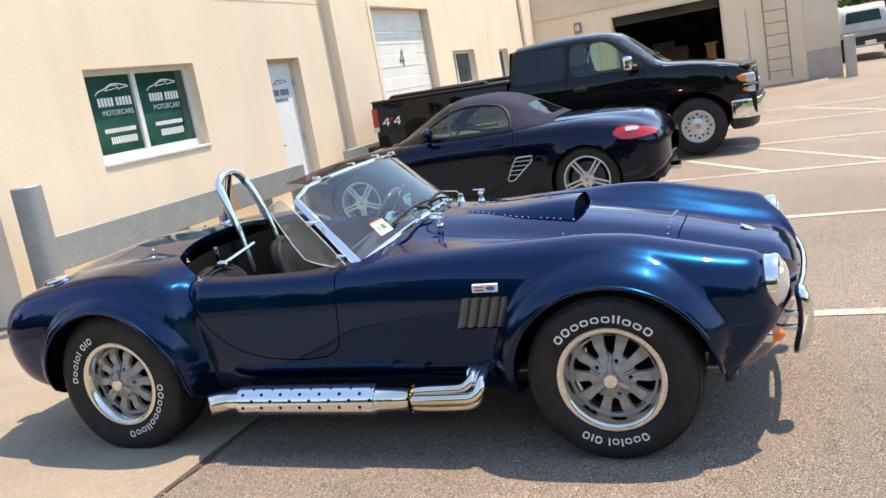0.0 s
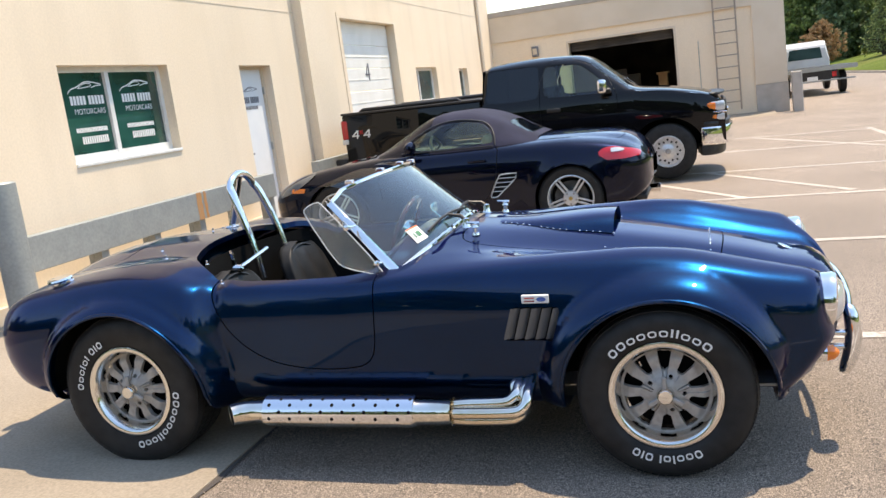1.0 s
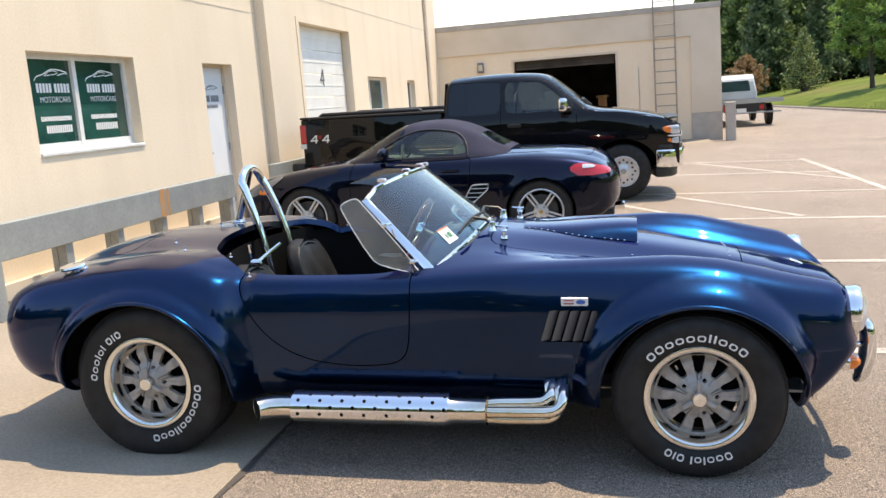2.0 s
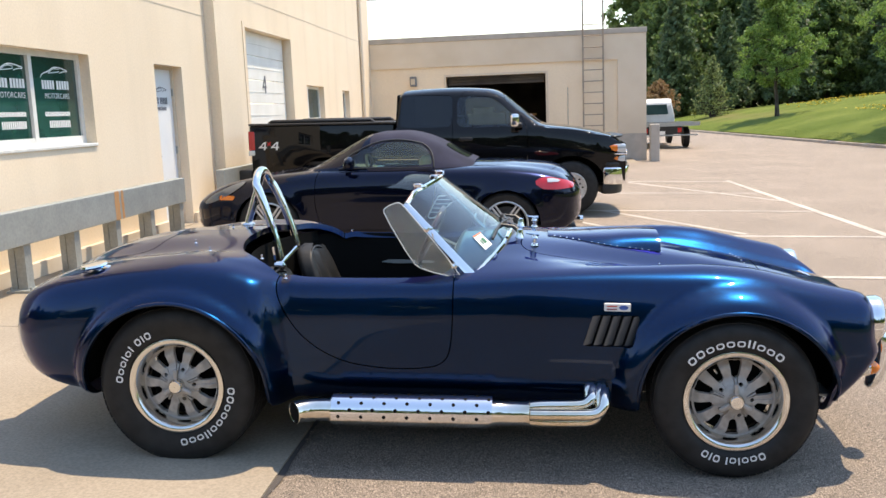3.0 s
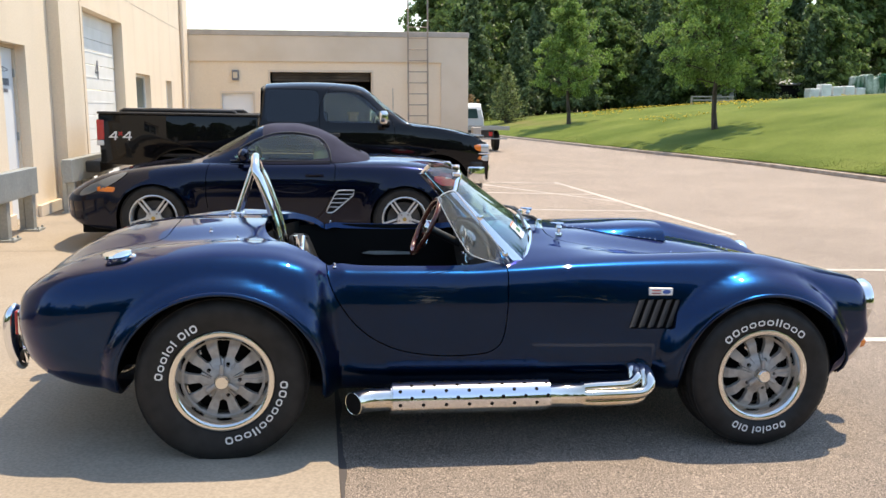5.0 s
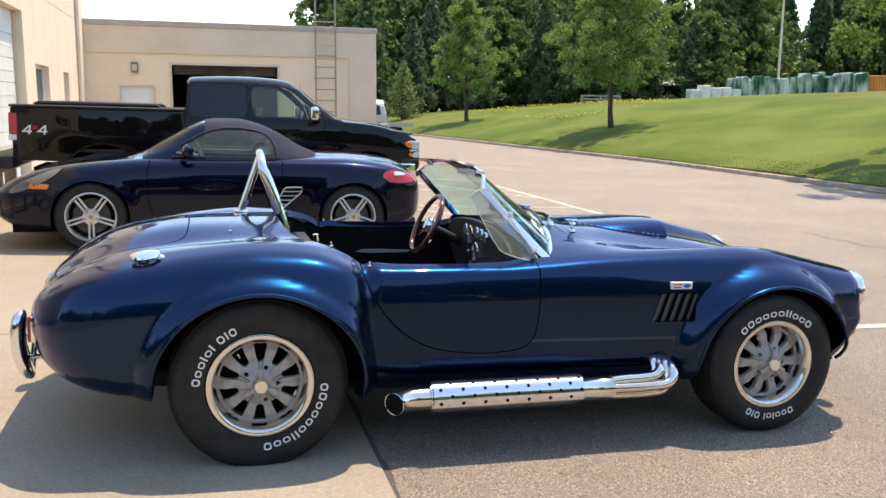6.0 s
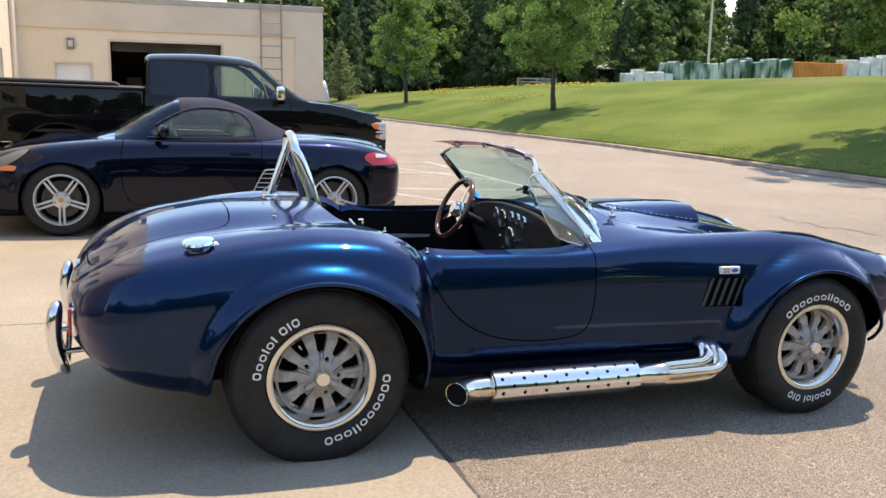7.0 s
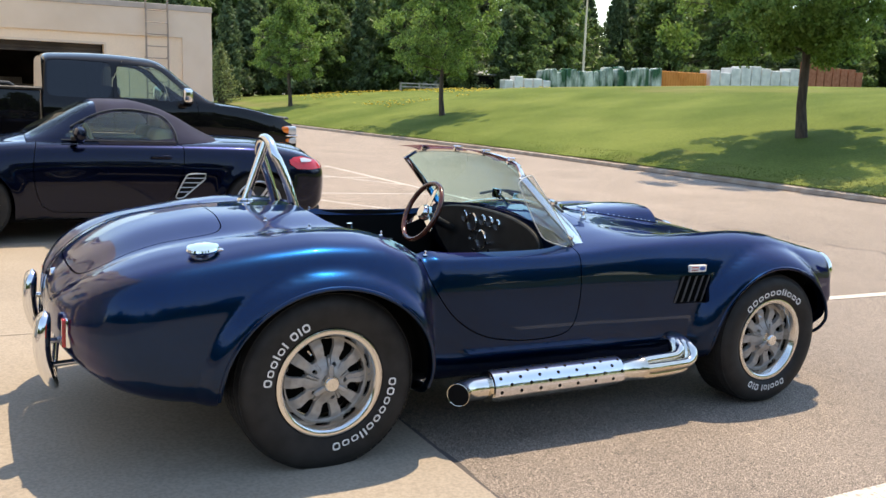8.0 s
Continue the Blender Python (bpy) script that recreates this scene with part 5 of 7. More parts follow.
# wheels
def arc_marks(r0, r1, a0, a1, kinds, y, thick=0.0012):
    """White sidewall marks: plain rings and bars set along an arc, angles in degrees."""
    out, g = [], Geo()
    total = sum({"o": 1.0, "i": 0.45, "s": 0.5, "f": 1.0}[k] for k in kinds)
    a = a0
    for k in kinds:
        w = {"o": 1.0, "i": 0.45, "s": 0.5, "f": 1.0}[k] / total * (a1 - a0)
        lo, hi = a + w * 0.11, a + w * 0.89
        if k == "i":
            lo, hi = a + w * 0.28, a + w * 0.72

        def patch(b0, b1, q0, q1, g=g):
            rows = [[(q * math.cos(radians(b)), y, q * math.sin(radians(b))) for q in (q0, q1)] for b in np.linspace(b0, b1, 4)]
            g.join(loft(rows))
        if k in ("o", "f"):
            top = r1 if k == "f" else r0 + 0.78 * (r1 - r0)
            rows = []
            for u in np.linspace(0, 2 * math.pi, 21):
                cu, su = math.cos(u), math.sin(u)
                sq = (abs(cu) ** 3 + abs(su) ** 3) ** (-1 / 3)
                row = []
                for size in (1.0, 0.56):
                    b = (lo + hi) / 2 + (hi - lo) / 2 * cu * sq * (size if size == 1.0 else 0.6)
                    q = (r0 + top) / 2 + (top - r0) / 2 * su * sq * size
                    row.append((q * math.cos(radians(b)), y, q * math.sin(radians(b))))
                rows.append(row)
            g.join(loft(rows))
        elif k == "i":
            patch(lo, hi, r0, r1)
        a += w
        if g.v:
            out.append(g)
        g = Geo()
    return out


def roadster_wheel(x, z, side, radius, width, marks):
    """Wheel facing -y in its own frame; the hub face at y = 0."""
    m = pose(x, side * 0.86, z) if side < 0 else pose(x, side * 0.86, z, 0, 0, 180)
    rim = lathe([(0.206, 0.03), (0.208, 0.02), (0.204, 0.012), (0.198, 0.01), (0.187, 0.012), (0.18, 0.017), (0.177, 0.026), (0.17, 0.034), (0.166, 0.05), (0.163, 0.075), (0.162, 0.11), (0.17, width)], 64)
    wheel = part("wheel", rim, M_POLISHED, CAR, "grey spoked alloy wheel with polished lip")
    wheel.matrix_basis = m
    hw = width
    tyre = [(0.203, 0.024), (0.212, 0.012), (radius * 0.72, 0.004), (radius * 0.82, 0.0), (radius * 0.9, 0.004), (radius * 0.955, 0.018), (radius * 0.985, 0.035), (radius * 0.996, 0.05),
            (radius * 1.0, hw * 0.5), (radius * 0.996, hw - 0.03), (radius * 0.96, hw), (radius * 0.8, hw + 0.015), (0.2, hw)]
    T = part("tyre", lathe(tyre, 72), M_RUBBER, wheel, "black tyre with raised white sidewall marks")
    tread = Geo()
    for k in range(72):
        a = 2 * math.pi * k / 72
        for (y0, y1), sh in (((0.022, 0.055), 0.0), ((0.062, 0.1), 0.03), ((0.108, 0.15), 0.0), ((0.158, hw - 0.02), 0.03)):
            b = box(radius * 0.978, radius * 1.005 - (0.012 if y0 < 0.03 else 0), y0, y1, -radius * 0.037, radius * 0.037, 0.0)
            tread.join(b, Matrix.Rotation(a + sh, 4, "Y"))
    part("tread", tread, M_RUBBER, wheel, smooth=False)
    # spoked disc with ten windows, five wide spokes
    n, seg = 20, 300
    rows = []
    for i in range(n + 1):
        r = 0.03 + 0.136 * i / n
        y = 0.052 - 0.028 * smooth_step((0.1 - r) / 0.07) + 0.018 * smooth_step((r - 0.13) / 0.03)
        row = []
        for k in range(seg + 1):
            off = abs(((k / seg * 10 + 0.5) % 2) - 1)
            lift = 0.0 if not 0.05 < r < 0.158 else (-0.004 if off < 0.09 else (0.008 if off < 0.17 else 0.0))
            if off > 0.93 and 0.06 < r < 0.158:
                lift = 0.004
            row.append((r * math.cos(2 * math.pi * k / seg), y + lift, r * math.sin(2 * math.pi * k / seg)))
        rows.append(row)

    def window(p):
        r = math.hypot(p[0], p[2])
        a = math.degrees(math.atan2(p[2], p[0])) % 36 - 18
        half_w = 0.0155 + 0.0105 * min(max((r - 0.101) / 0.052, 0.0), 1.0)
        dx = abs(math.radians(a) * r)
        v = max(dx - half_w, r - 0.155)
        if r < 0.101:
            v = math.hypot(dx, r - 0.101) - 0.0155
        return v
    disc = clip(loft(rows), window)
    lug = lambda p: min(math.hypot(p[0] - 0.066 * math.cos(radians(a)), p[2] - 0.066 * math.sin(radians(a))) for a in range(0, 360, 72)) - 0.0085
    disc = clip(disc, lug)
    flange(disc, lambda p: math.hypot(p[0], p[2]) > 0.05 and math.hypot(p[0], p[2]) < 0.158, lambda p: (0, 0.022, 0))
    part("spoke_disc", disc, M_CASTALLOY, wheel, "grey cast alloy centre")
    # black disc paints the shade seen through the spoke windows
    part("brake_drum", lathe([(0.001, 0.115), (0.15, 0.115), (0.158, 0.13)], 32), M_CARPET_SHADE, wheel)
    g = lathe([(0.001, -0.006), (0.024, -0.006), (0.029, 0.0), (0.031, 0.01), (0.034, 0.03), (0.05, 0.045)], 32)
    part("hub_cap", g, M_POLISHED, wheel)
    for a in (92, 212, 332):
        e = box(0.026, 0.072, 0.006, 0.022, -0.009, 0.009, 0.004)
        part("spinner_ear", e.moved(Matrix.Rotation(-radians(a), 4, "Y")), M_CASTALLOY, wheel)
    for a0, a1, kinds in marks:
        for mark in arc_marks(0.2265, 0.2575, a0, a1, kinds, -0.0012):
            part("sidewall_mark", mark, M_WHITE, T, smooth=False)
    part("valve", tube([(0.15 * math.cos(radians(125)), 0.03, 0.15 * math.sin(radians(125))), (0.14 * math.cos(radians(125)), 0.012, 0.14 * math.sin(radians(125)))], 0.004, 6), M_CHROME, wheel)
    return wheel


roadster_wheel(0.0, 0.32, -1, 0.343, 0.25, ((2, -88, "ffooooiioof"), (178, 112, "fooioisfif")))
roadster_wheel(2.29, 0.32, -1, 0.325, 0.22, ((142, 46, "ffooooiioof"), (-60, -122, "fooioisfif")))
roadster_wheel(0.0, 0.32, 1, 0.343, 0.25, ())
roadster_wheel(2.29, 0.32, 1, 0.325, 0.22, ())

# lamps
for side in (-1, 1):
    m = pose(2.852, side * 0.597, 0.603, 0, 4, side * 3)
    H = part("headlamp", lathe([(0.094, -0.06), (0.1, 0.01), (0.104, 0.022), (0.1, 0.036), (0.088, 0.042)], 40, "x").moved(m), M_CHROME, CAR, "round headlamp in a chrome ring")
    part("lens", lathe([(0.089, 0.038), (0.07, 0.058), (0.04, 0.07), (0.001, 0.075)], 32, "x").moved(m), M_LENS, H)
    m = pose(2.835, side * 0.645, 0.415)
    S = part("turn_signal", lathe([(0.034, -0.06), (0.036, 0.0), (0.034, 0.02)], 24, "x").moved(m), M_CHROME, CAR, "amber turn signal in a chrome cup")
    part("lens", lathe([(0.032, 0.018), (0.026, 0.045), (0.01, 0.062), (0.001, 0.064)], 24, "x").moved(m), M_AMBER, S)
    y0, y1 = sorted((side * 0.48, side * 0.525))
    B = part("tail_lamp", box(-0.864, -0.8, y0, y1, 0.425, 0.535, 0.012, 2), M_CHROME, CAR, "upright red tail lamp in a chrome frame")
    part("lens", box(-0.873, -0.86, y0 + 0.004, y1 - 0.004, 0.43, 0.53, 0.003), M_RED, B)



# quick-jack bumpers
def paddle(x, y, z0, z1, lean, width, way):
    """An upright chrome blade with a rounded section, bowed outwards and tapered at both ends."""
    rows = []
    for t in np.linspace(0, 1, 25):
        taper = max(1 - abs(2 * t - 1) ** 5, 0.0) ** 0.5 + 0.02
        cx = x + lean * (t - 0.5) * way + way * 0.026 * (math.sin(math.pi * t) - 0.6)
        row = []
        for a in np.linspace(0, 2 * math.pi, 21):
            c, sn = math.cos(a), math.sin(a)
            q = (abs(c) ** 2.6 + abs(sn) ** 2.6) ** (-1 / 2.6)
            row.append((cx + 0.029 * taper * q * c, y + width * (0.75 + 0.25 * taper) * taper * q * sn, z0 + (z1 - z0) * t))
        rows.append(row)
    return loft(rows)


for y in (-0.44, 0.44):
    f = part("front_bumper", paddle(2.965, y, 0.262, 0.545, 0.02, 0.052, 1), M_CHROME, CAR, "chrome quick-jack bumper")
    for z in (0.37, 0.425):
        part("bumper_bar", tube([(2.96, y, z), (2.76, y * 0.96, z)], 0.012, 10), M_CHROME, f)
part("bumper_bar", tube([(2.962 + 0.03 * (1 - (s / 0.44) ** 2), s, 0.53 + 0.012 * (1 - (s / 0.44) ** 2)) for s in np.linspace(-0.44, 0.44, 21)], 0.014, 10), M_CHROME, CAR, "chrome bar across the nose")
for y in (-0.385, 0.4):
    f = part("rear_bumper", paddle(-0.918, y, 0.24, 0.535, 0.03, 0.058, -1), M_CHROME, CAR, "chrome quick-jack bumper")
    for z in (0.33, 0.42):
        part("bumper_bar", tube([(-0.93, y, z), (-0.78, y * 0.9, z)], 0.011, 10), M_CHROME, f)
    part("bumper_stay", tube([(-0.89, y + 0.03, 0.26), (-0.875, y + 0.06, 0.44)], 0.012, 10), M_CHROME, f)
P = part("number_plate", box(-0.89, -0.882, -0.16, 0.16, 0.36, 0.5, 0.002), M_WHITE, CAR, smooth=False)
part("plate_lamp", lathe([(0.001, 0.03), (0.022, 0.026), (0.026, 0.0), (0.022, -0.02), (0.001, -0.024)], 20, "x").moved(pose(-0.85, 0.03, 0.585)), M_CHROME, CAR)
# black sheet paints the shade inside the grille mouth; inner brace
part("grille", Geo().join(loft([[(2.84, s, z) for s in np.linspace(-0.36, 0.36, 5)] for z in (0.34, 0.6)])), M_CARPET_SHADE, CAR)
part("nose_emblem", lathe([(0.001, 0.005), (0.03, 0.003), (0.034, 0.0)], 24, "z").moved(pose(2.78, 0, skin(2.78, 0.0) + 0.002, 0, 24, 0)), M_CHROME, CAR)
part("chassis_brace", box(2.62, 2.7, -0.7, -0.55, 0.305, 0.315), M_GALV, CAR, smooth=False)


# ---- dark blue soft-top coupe-like roadster parked beyond ----
M_NAVY = paint("dark_navy_paint", (0.001, 0.0018, 0.007), (0.003, 0.0065, 0.03), 0.85, 0.26, (0.18, 0.25, 0.5))
M_CLOTH = shader("dark_canvas", (0.02, 0.02, 0.034), 0.95)
vary(M_CLOTH, (0.013, 0.014, 0.032), (0.024, 0.026, 0.055), 3.0)
bump(M_CLOTH, 700.0, 0.3, 0.001)
M_BEIGE = shader("beige_leather", (0.48, 0.38, 0.24), 0.6)
vary(M_BEIGE, (0.43, 0.34, 0.21), (0.52, 0.42, 0.28), 5.0)
M_CARGLASS = clear_glass("tinted_car_glass", (0.62, 0.76, 0.64), body=0.07, top=0.5, haze=0.03)
M_DEEPGLASS = clear_glass("dark_privacy_glass", (0.06, 0.07, 0.075), top=0.5)
M_SILVER = shader("silver_wheel_paint", (0.5, 0.5, 0.5), 0.32, 0.55)
vary(M_SILVER, (0.6, 0.6, 0.6), (0.7, 0.7, 0.69), 20.0)
M_DIMLENS = shader("dark_reflector_lens", (0.1, 0.11, 0.125), 0.1, 0.2, Coat_Weight=1.0)
# disc steel darkened so the spoke gaps read as shaded
M_DISC = shader("dull_brake_steel", (0.07, 0.068, 0.066), 0.5, 0.4)
vary(M_DISC, (0.05, 0.048, 0.046), (0.1, 0.097, 0.094), 9.0)
M_CLEARLENS = shader("clear_lamp_lens", (0.6, 0.62, 0.64), 0.08, 0.3, Coat_Weight=1.0)
M_BLACKPAINT = paint("black_car_paint", (0.003, 0.003, 0.0035), (0.006, 0.006, 0.007), 0.0, 0.4)
M_BLACKPAINT.node_tree.nodes["Principled BSDF"].inputs["Specular IOR Level"].default_value = 0.0
M_BLACKPAINT.node_tree.nodes["Principled BSDF"].inputs["Coat IOR"].default_value = 1.38
M_WHITEPAINT = shader("white_truck_paint", (0.7, 0.7, 0.68), 0.35, Coat_Weight=0.5)
vary(M_WHITEPAINT, (0.62, 0.62, 0.6), (0.74, 0.74, 0.72), 2.0)


def car_rows(xs, top_c, crest_s, crest_z, wide_s, wide_z, low_z, arches, tail, nose, n=44, flat=0.5):
    """Sections of a plain car body; tail, nose: (start, length, power, middle height)."""
    rows = []
    for x in xs:
        zc, sf, zf, sw, zw, zb = top_c(x), crest_s(x), crest_z(x), wide_s(x), wide_z(x), low_z(x)
        pts = [(0, zc), (sf * 0.5, zc - flat * 0.35 * (zc - zf)), (sf * 0.8, zf + 0.3 * (zc - zf)), (sf, zf), (sf + 0.6 * (sw - sf), zf - 0.14 * (zf - zw)), (sf + 0.92 * (sw - sf), zf - 0.5 * (zf - zw)), (sw, zw), (sw - 0.015, zb + 0.1), (sw - 0.06, zb), (sw - 0.3, zb - 0.01)]
        P = spline(pts, n)
        e = w = 1.0
        mid = 0.5
        for way, (start, length, power, m) in ((-1, tail), (1, nose)):
            u = (x - start) * way / length
            if u > 0:
                e = (1 - min(u, 1) ** power) ** (1 / power)
                w = (1 - min(u, 1) ** (power + 0.8)) ** (1 / (power + 0.8))
                mid = m
        row = []
        for s, z in P:
            s, z = s * w, mid + (z - mid) * e
            if s > 0.5 * sw:
                for xc, za, a, b, amt in arches:
                    q = math.sqrt(((x - xc) / a) ** 2 + (max(z - za, 0) / b) ** 2)
                    s += amt * math.exp(-(max((q - 1) * 0.35, 0) / 0.06) ** 2)
            row.append((x, s, z))
        rows.append(row)
    return rows


def arch_cut(geo, arches, inner):
    def fn(p):
        if p[1] < inner:
            return 1.0
        return min(math.sqrt(((p[0] - xc) / a) ** 2 + (max(p[2] - za, 0) / b) ** 2) - 1 for xc, za, a, b, _ in arches) * 0.35
    g = clip(geo, fn)
    flange(g, lambda p: p[1] > inner and abs(fn(p)) < 0.002, lambda p: (0, -0.05, 0))
    return g


def wells(parent, arches, outer, inner):
    for side in (-1, 1):
        for xc, za, a, b, _ in arches:
            rows = []
            for k in range(25):
                t = math.pi * k / 24
                x, z = xc + (a + 0.03) * math.cos(t), za + (b + 0.03) * math.sin(t) - (0.06 if k in (0, 24) else 0)
                rows.append([(x, side * s, z) for s in (outer, inner)] + [(xc, side * inner, za)])
            part("wheel_well", loft(rows), M_CARPET_SHADE, parent)


def plain_wheel(parent, x, y, z, side, radius, rim_r, width, material, spokes):
    m = pose(x, y, z) if side < 0 else pose(x, y, z, 0, 0, 180)
    w = part("wheel", lathe([(rim_r, 0.02), (rim_r * 1.01, 0.008), (rim_r * 0.965, 0.004), (rim_r * 0.93, 0.014), (rim_r * 0.91, 0.04), (rim_r * 0.9, width)], 48), material, parent)
    w.matrix_basis = m
    part("tyre", lathe([(rim_r * 0.99, 0.022), (rim_r * 1.05, 0.0), (radius * 0.9, -0.004), (radius * 0.97, 0.012), (radius, 0.04), (radius, width - 0.03), (radius * 0.95, width), (rim_r, width)], 56), M_RUBBER, w)
    part("brake_disc", lathe([(0.001, 0.09), (rim_r * 0.72, 0.09), (rim_r * 0.74, 0.1)], 32), M_DISC, w)
    # black backing disc paints the shade between the spokes
    part("wheel_back", lathe([(0.001, 0.13), (rim_r * 0.95, 0.13)], 32), M_CARPET_SHADE, w)
    spokes(w, rim_r)
    return w


def twin_spokes(w, r):
    for k in range(5):
        a = Matrix.Rotation(radians(90 + 72 * k), 4, "Y")
        for d in (-1, 1):
            g = prism([(0.03, d * 0.017 - 0.011), (0.03, d * 0.017 + 0.011), (r * 0.95, d * 0.019 + 0.009), (r * 0.95, d * 0.019 - 0.009)], 0.0, 0.025, "z", 0.004)
            g = g.moved(Matrix.Rotation(radians(90), 4, "X"))
            g = Geo().add([(p[0], -p[1] + 0.0 + 0.028 - 0.015 * (p[0] / r), p[2]) for p in g.v], g.f)
            part("spoke", g.moved(a), M_SILVER, w)
        part("wheel_bolt", tube([(0.055 * math.cos(radians(72 * k + 54)), 0.0, 0.055 * math.sin(radians(72 * k + 54))), (0.055 * math.cos(radians(72 * k + 54)), 0.02, 0.055 * math.sin(radians(72 * k + 54)))], 0.011, 8), M_CASTALLOY, w)
    part("hub", lathe([(0.001, -0.004), (0.03, -0.002), (0.034, 0.004), (0.07, 0.008), (0.075, 0.03)], 28), M_SILVER, w)
    part("hub_emblem", lathe([(0.001, -0.006), (0.019, -0.005), (0.02, 0.0)], 20), shader("gold_emblem", (0.5, 0.35, 0.1), 0.35, 0.7), w)


def dished_holes(w, r):
    n, seg = 8, 120
    rows = [[(q * math.cos(2 * math.pi * k / seg), 0.045 - 0.02 * smooth_step((0.1 - q) / 0.06), q * math.sin(2 * math.pi * k / seg)) for k in range(seg + 1)] for q in np.linspace(0.03, r * 0.93, n + 1)]
    holes = [(0.62 * r if k % 2 else 0.74 * r, 2 * math.pi * k / 16) for k in range(16)]
    disc = clip(loft(rows), lambda p: min(math.hypot(p[0] - q * math.cos(a), p[2] - q * math.sin(a)) for q, a in holes) - 0.0155)
    part("disc", disc, M_SILVER, w)
    part("hub_cap", lathe([(0.001, 0.0), (0.03, 0.0), (0.036, 0.01), (0.038, 0.05)], 24), M_CASTALLOY, w)


NAVY = thing("sports_car", "dark navy soft-top sports car with silver wheels parked nose to wall", "car", pose(1.235, 6.0, -0.022, 0, -1.2, 180))
B_ARCH = ((0.0, 0.32, 0.342, 0.332, 0.02), (2.415, 0.315, 0.342, 0.335, 0.018))
bx = sorted({-0.76, -0.755, -0.745, -0.73, -0.71, -0.68, 3.33, 3.325, 3.315, 3.3, 3.28, 3.24} | {round(-0.65 + 0.03 * k, 3) for k in range(130)})
b_half = loft(car_rows(bx,
    curve_of([-0.76, -0.6, -0.35, 0, 0.35, 0.8, 1.5, 1.95, 2.2, 2.6, 3.0, 3.33], [0.76, 0.84, 0.885, 0.91, 0.915, 0.9, 0.9, 0.89, 0.83, 0.755, 0.67, 0.58]),
    curve_of([-0.76, 0, 1.0, 1.9, 2.5, 3.33], [0.62, 0.68, 0.72, 0.7, 0.66, 0.55]),
    curve_of([-0.76, -0.5, -0.2, 0.1, 0.5, 1.0, 1.6, 1.9, 2.2, 2.5, 2.8, 3.1, 3.33], [0.72, 0.8, 0.855, 0.875, 0.868, 0.858, 0.852, 0.846, 0.825, 0.795, 0.745, 0.665, 0.58]),
    curve_of([-0.76, -0.4, 0, 0.5, 1.2, 1.8, 2.3, 2.7, 3.1, 3.33], [0.8, 0.86, 0.88, 0.86, 0.845, 0.855, 0.87, 0.86, 0.8, 0.72]),
    curve_of([-0.76, 0, 1.2, 2.4, 3.33], [0.55, 0.58, 0.6, 0.55, 0.45]),
    curve_of([-0.76, -0.5, 0, 1.2, 2.4, 3.0, 3.33], [0.3, 0.24, 0.22, 0.19, 0.2, 0.2, 0.24]),
    B_ARCH, (-0.42, 0.35, 2.6, 0.5), (2.75, 0.59, 2.4, 0.4)))
b_half = arch_cut(b_half, B_ARCH, 0.5)
bd_in = inside(chaikin([(0.68, 0.93), (1.88, 0.93), (1.93, 0.7), (1.92, 0.45), (1.85, 0.27), (1.6, 0.255), (0.95, 0.255), (0.78, 0.4), (0.7, 0.6)], 1))
bd = lambda p: bd_in(p[0], p[2]) if (p[1] > 0.6 and 0.5 < p[0] < 2.1) else -1.0
lid_in = inside(chaikin([(-0.5, 0.0), (-0.5, 0.5), (-0.35, 0.56), (0.3, 0.58), (0.36, 0.5), (0.36, -0.6), (-0.5, -0.6)], 1))
lid = lambda p: lid_in(p[0], p[1]) if (p[2] > 0.7 and p[0] < 0.5) else -1.0
shell = clip(clip(b_half, lambda p: -bd(p) - 0.003), lambda p: -lid(p) - 0.003)
part("body", Geo().join(shell).join(mirrored(shell)), M_NAVY, NAVY)
bdoor, blid = clip(b_half, lambda p: bd(p) - 0.003), clip(b_half, lambda p: lid(p) - 0.003)
for gg in (bdoor, mirrored(bdoor)):
    part("door", gg, M_NAVY, NAVY)
part("engine_lid", Geo().join(blid).join(mirrored(blid)), M_NAVY, NAVY)
part("underbody", box(-0.6, 3.1, -0.7, 0.7, 0.16, 0.24), M_CARPET_SHADE, NAVY, smooth=False)
wells(NAVY, B_ARCH, 0.85, 0.55)
# canvas roof and glass
zt = curve_of([0.33, 0.5, 0.7, 0.9, 1.1, 1.3, 1.42, 1.7, 1.97], [0.92, 1.0, 1.115, 1.195, 1.232, 1.228, 1.205, 1.06, 0.9])
wb = curve_of([0.33, 0.6, 1.0, 1.5, 1.97], [0.62, 0.7, 0.745, 0.745, 0.7])
rows = []
for x in np.linspace(0.33, 1.97, 70):
    z, w = zt(x), wb(x)
    base = 0.855
    h = z - base
    rows.append([(x, s, q) for s, q in spline([(0, z), (w * 0.42, z - 0.02 * h), (w * 0.64, z - 0.1 * h), (w * 0.8, base + 0.62 * h), (w * 0.92, base + 0.3 * h), (w, base - 0.01)], 40)])
roof = loft(rows)
win_in = inside(chaikin([(0.745, 0.885), (0.76, 0.98), (0.83, 1.08), (0.95, 1.115), (1.12, 1.135), (1.3, 1.115), (1.45, 1.055), (1.6, 0.965), (1.7, 0.885)], 1))
side_f = lambda p: win_in(p[0], p[2]) if p[1] > 0.4 else -1.0
shield_in = inside([(1.44, 0.0), (1.44, 0.46), (1.5, 0.5), (1.93, 0.61), (1.95, 0.0), (1.93, -0.6), (1.44, -0.5)])
shield_f = lambda p: shield_in(p[0], p[1]) if p[0] > 1.35 else -1.0
rear_in = inside(chaikin([(0.4, 0.0), (0.4, 0.32), (0.43, 0.36), (0.6, 0.34), (0.64, 0.3), (0.65, 0.0), (0.64, -0.3), (0.4, -0.35)], 1))
rear_f = lambda p: rear_in(p[0], p[1]) if p[0] < 0.8 else -1.0
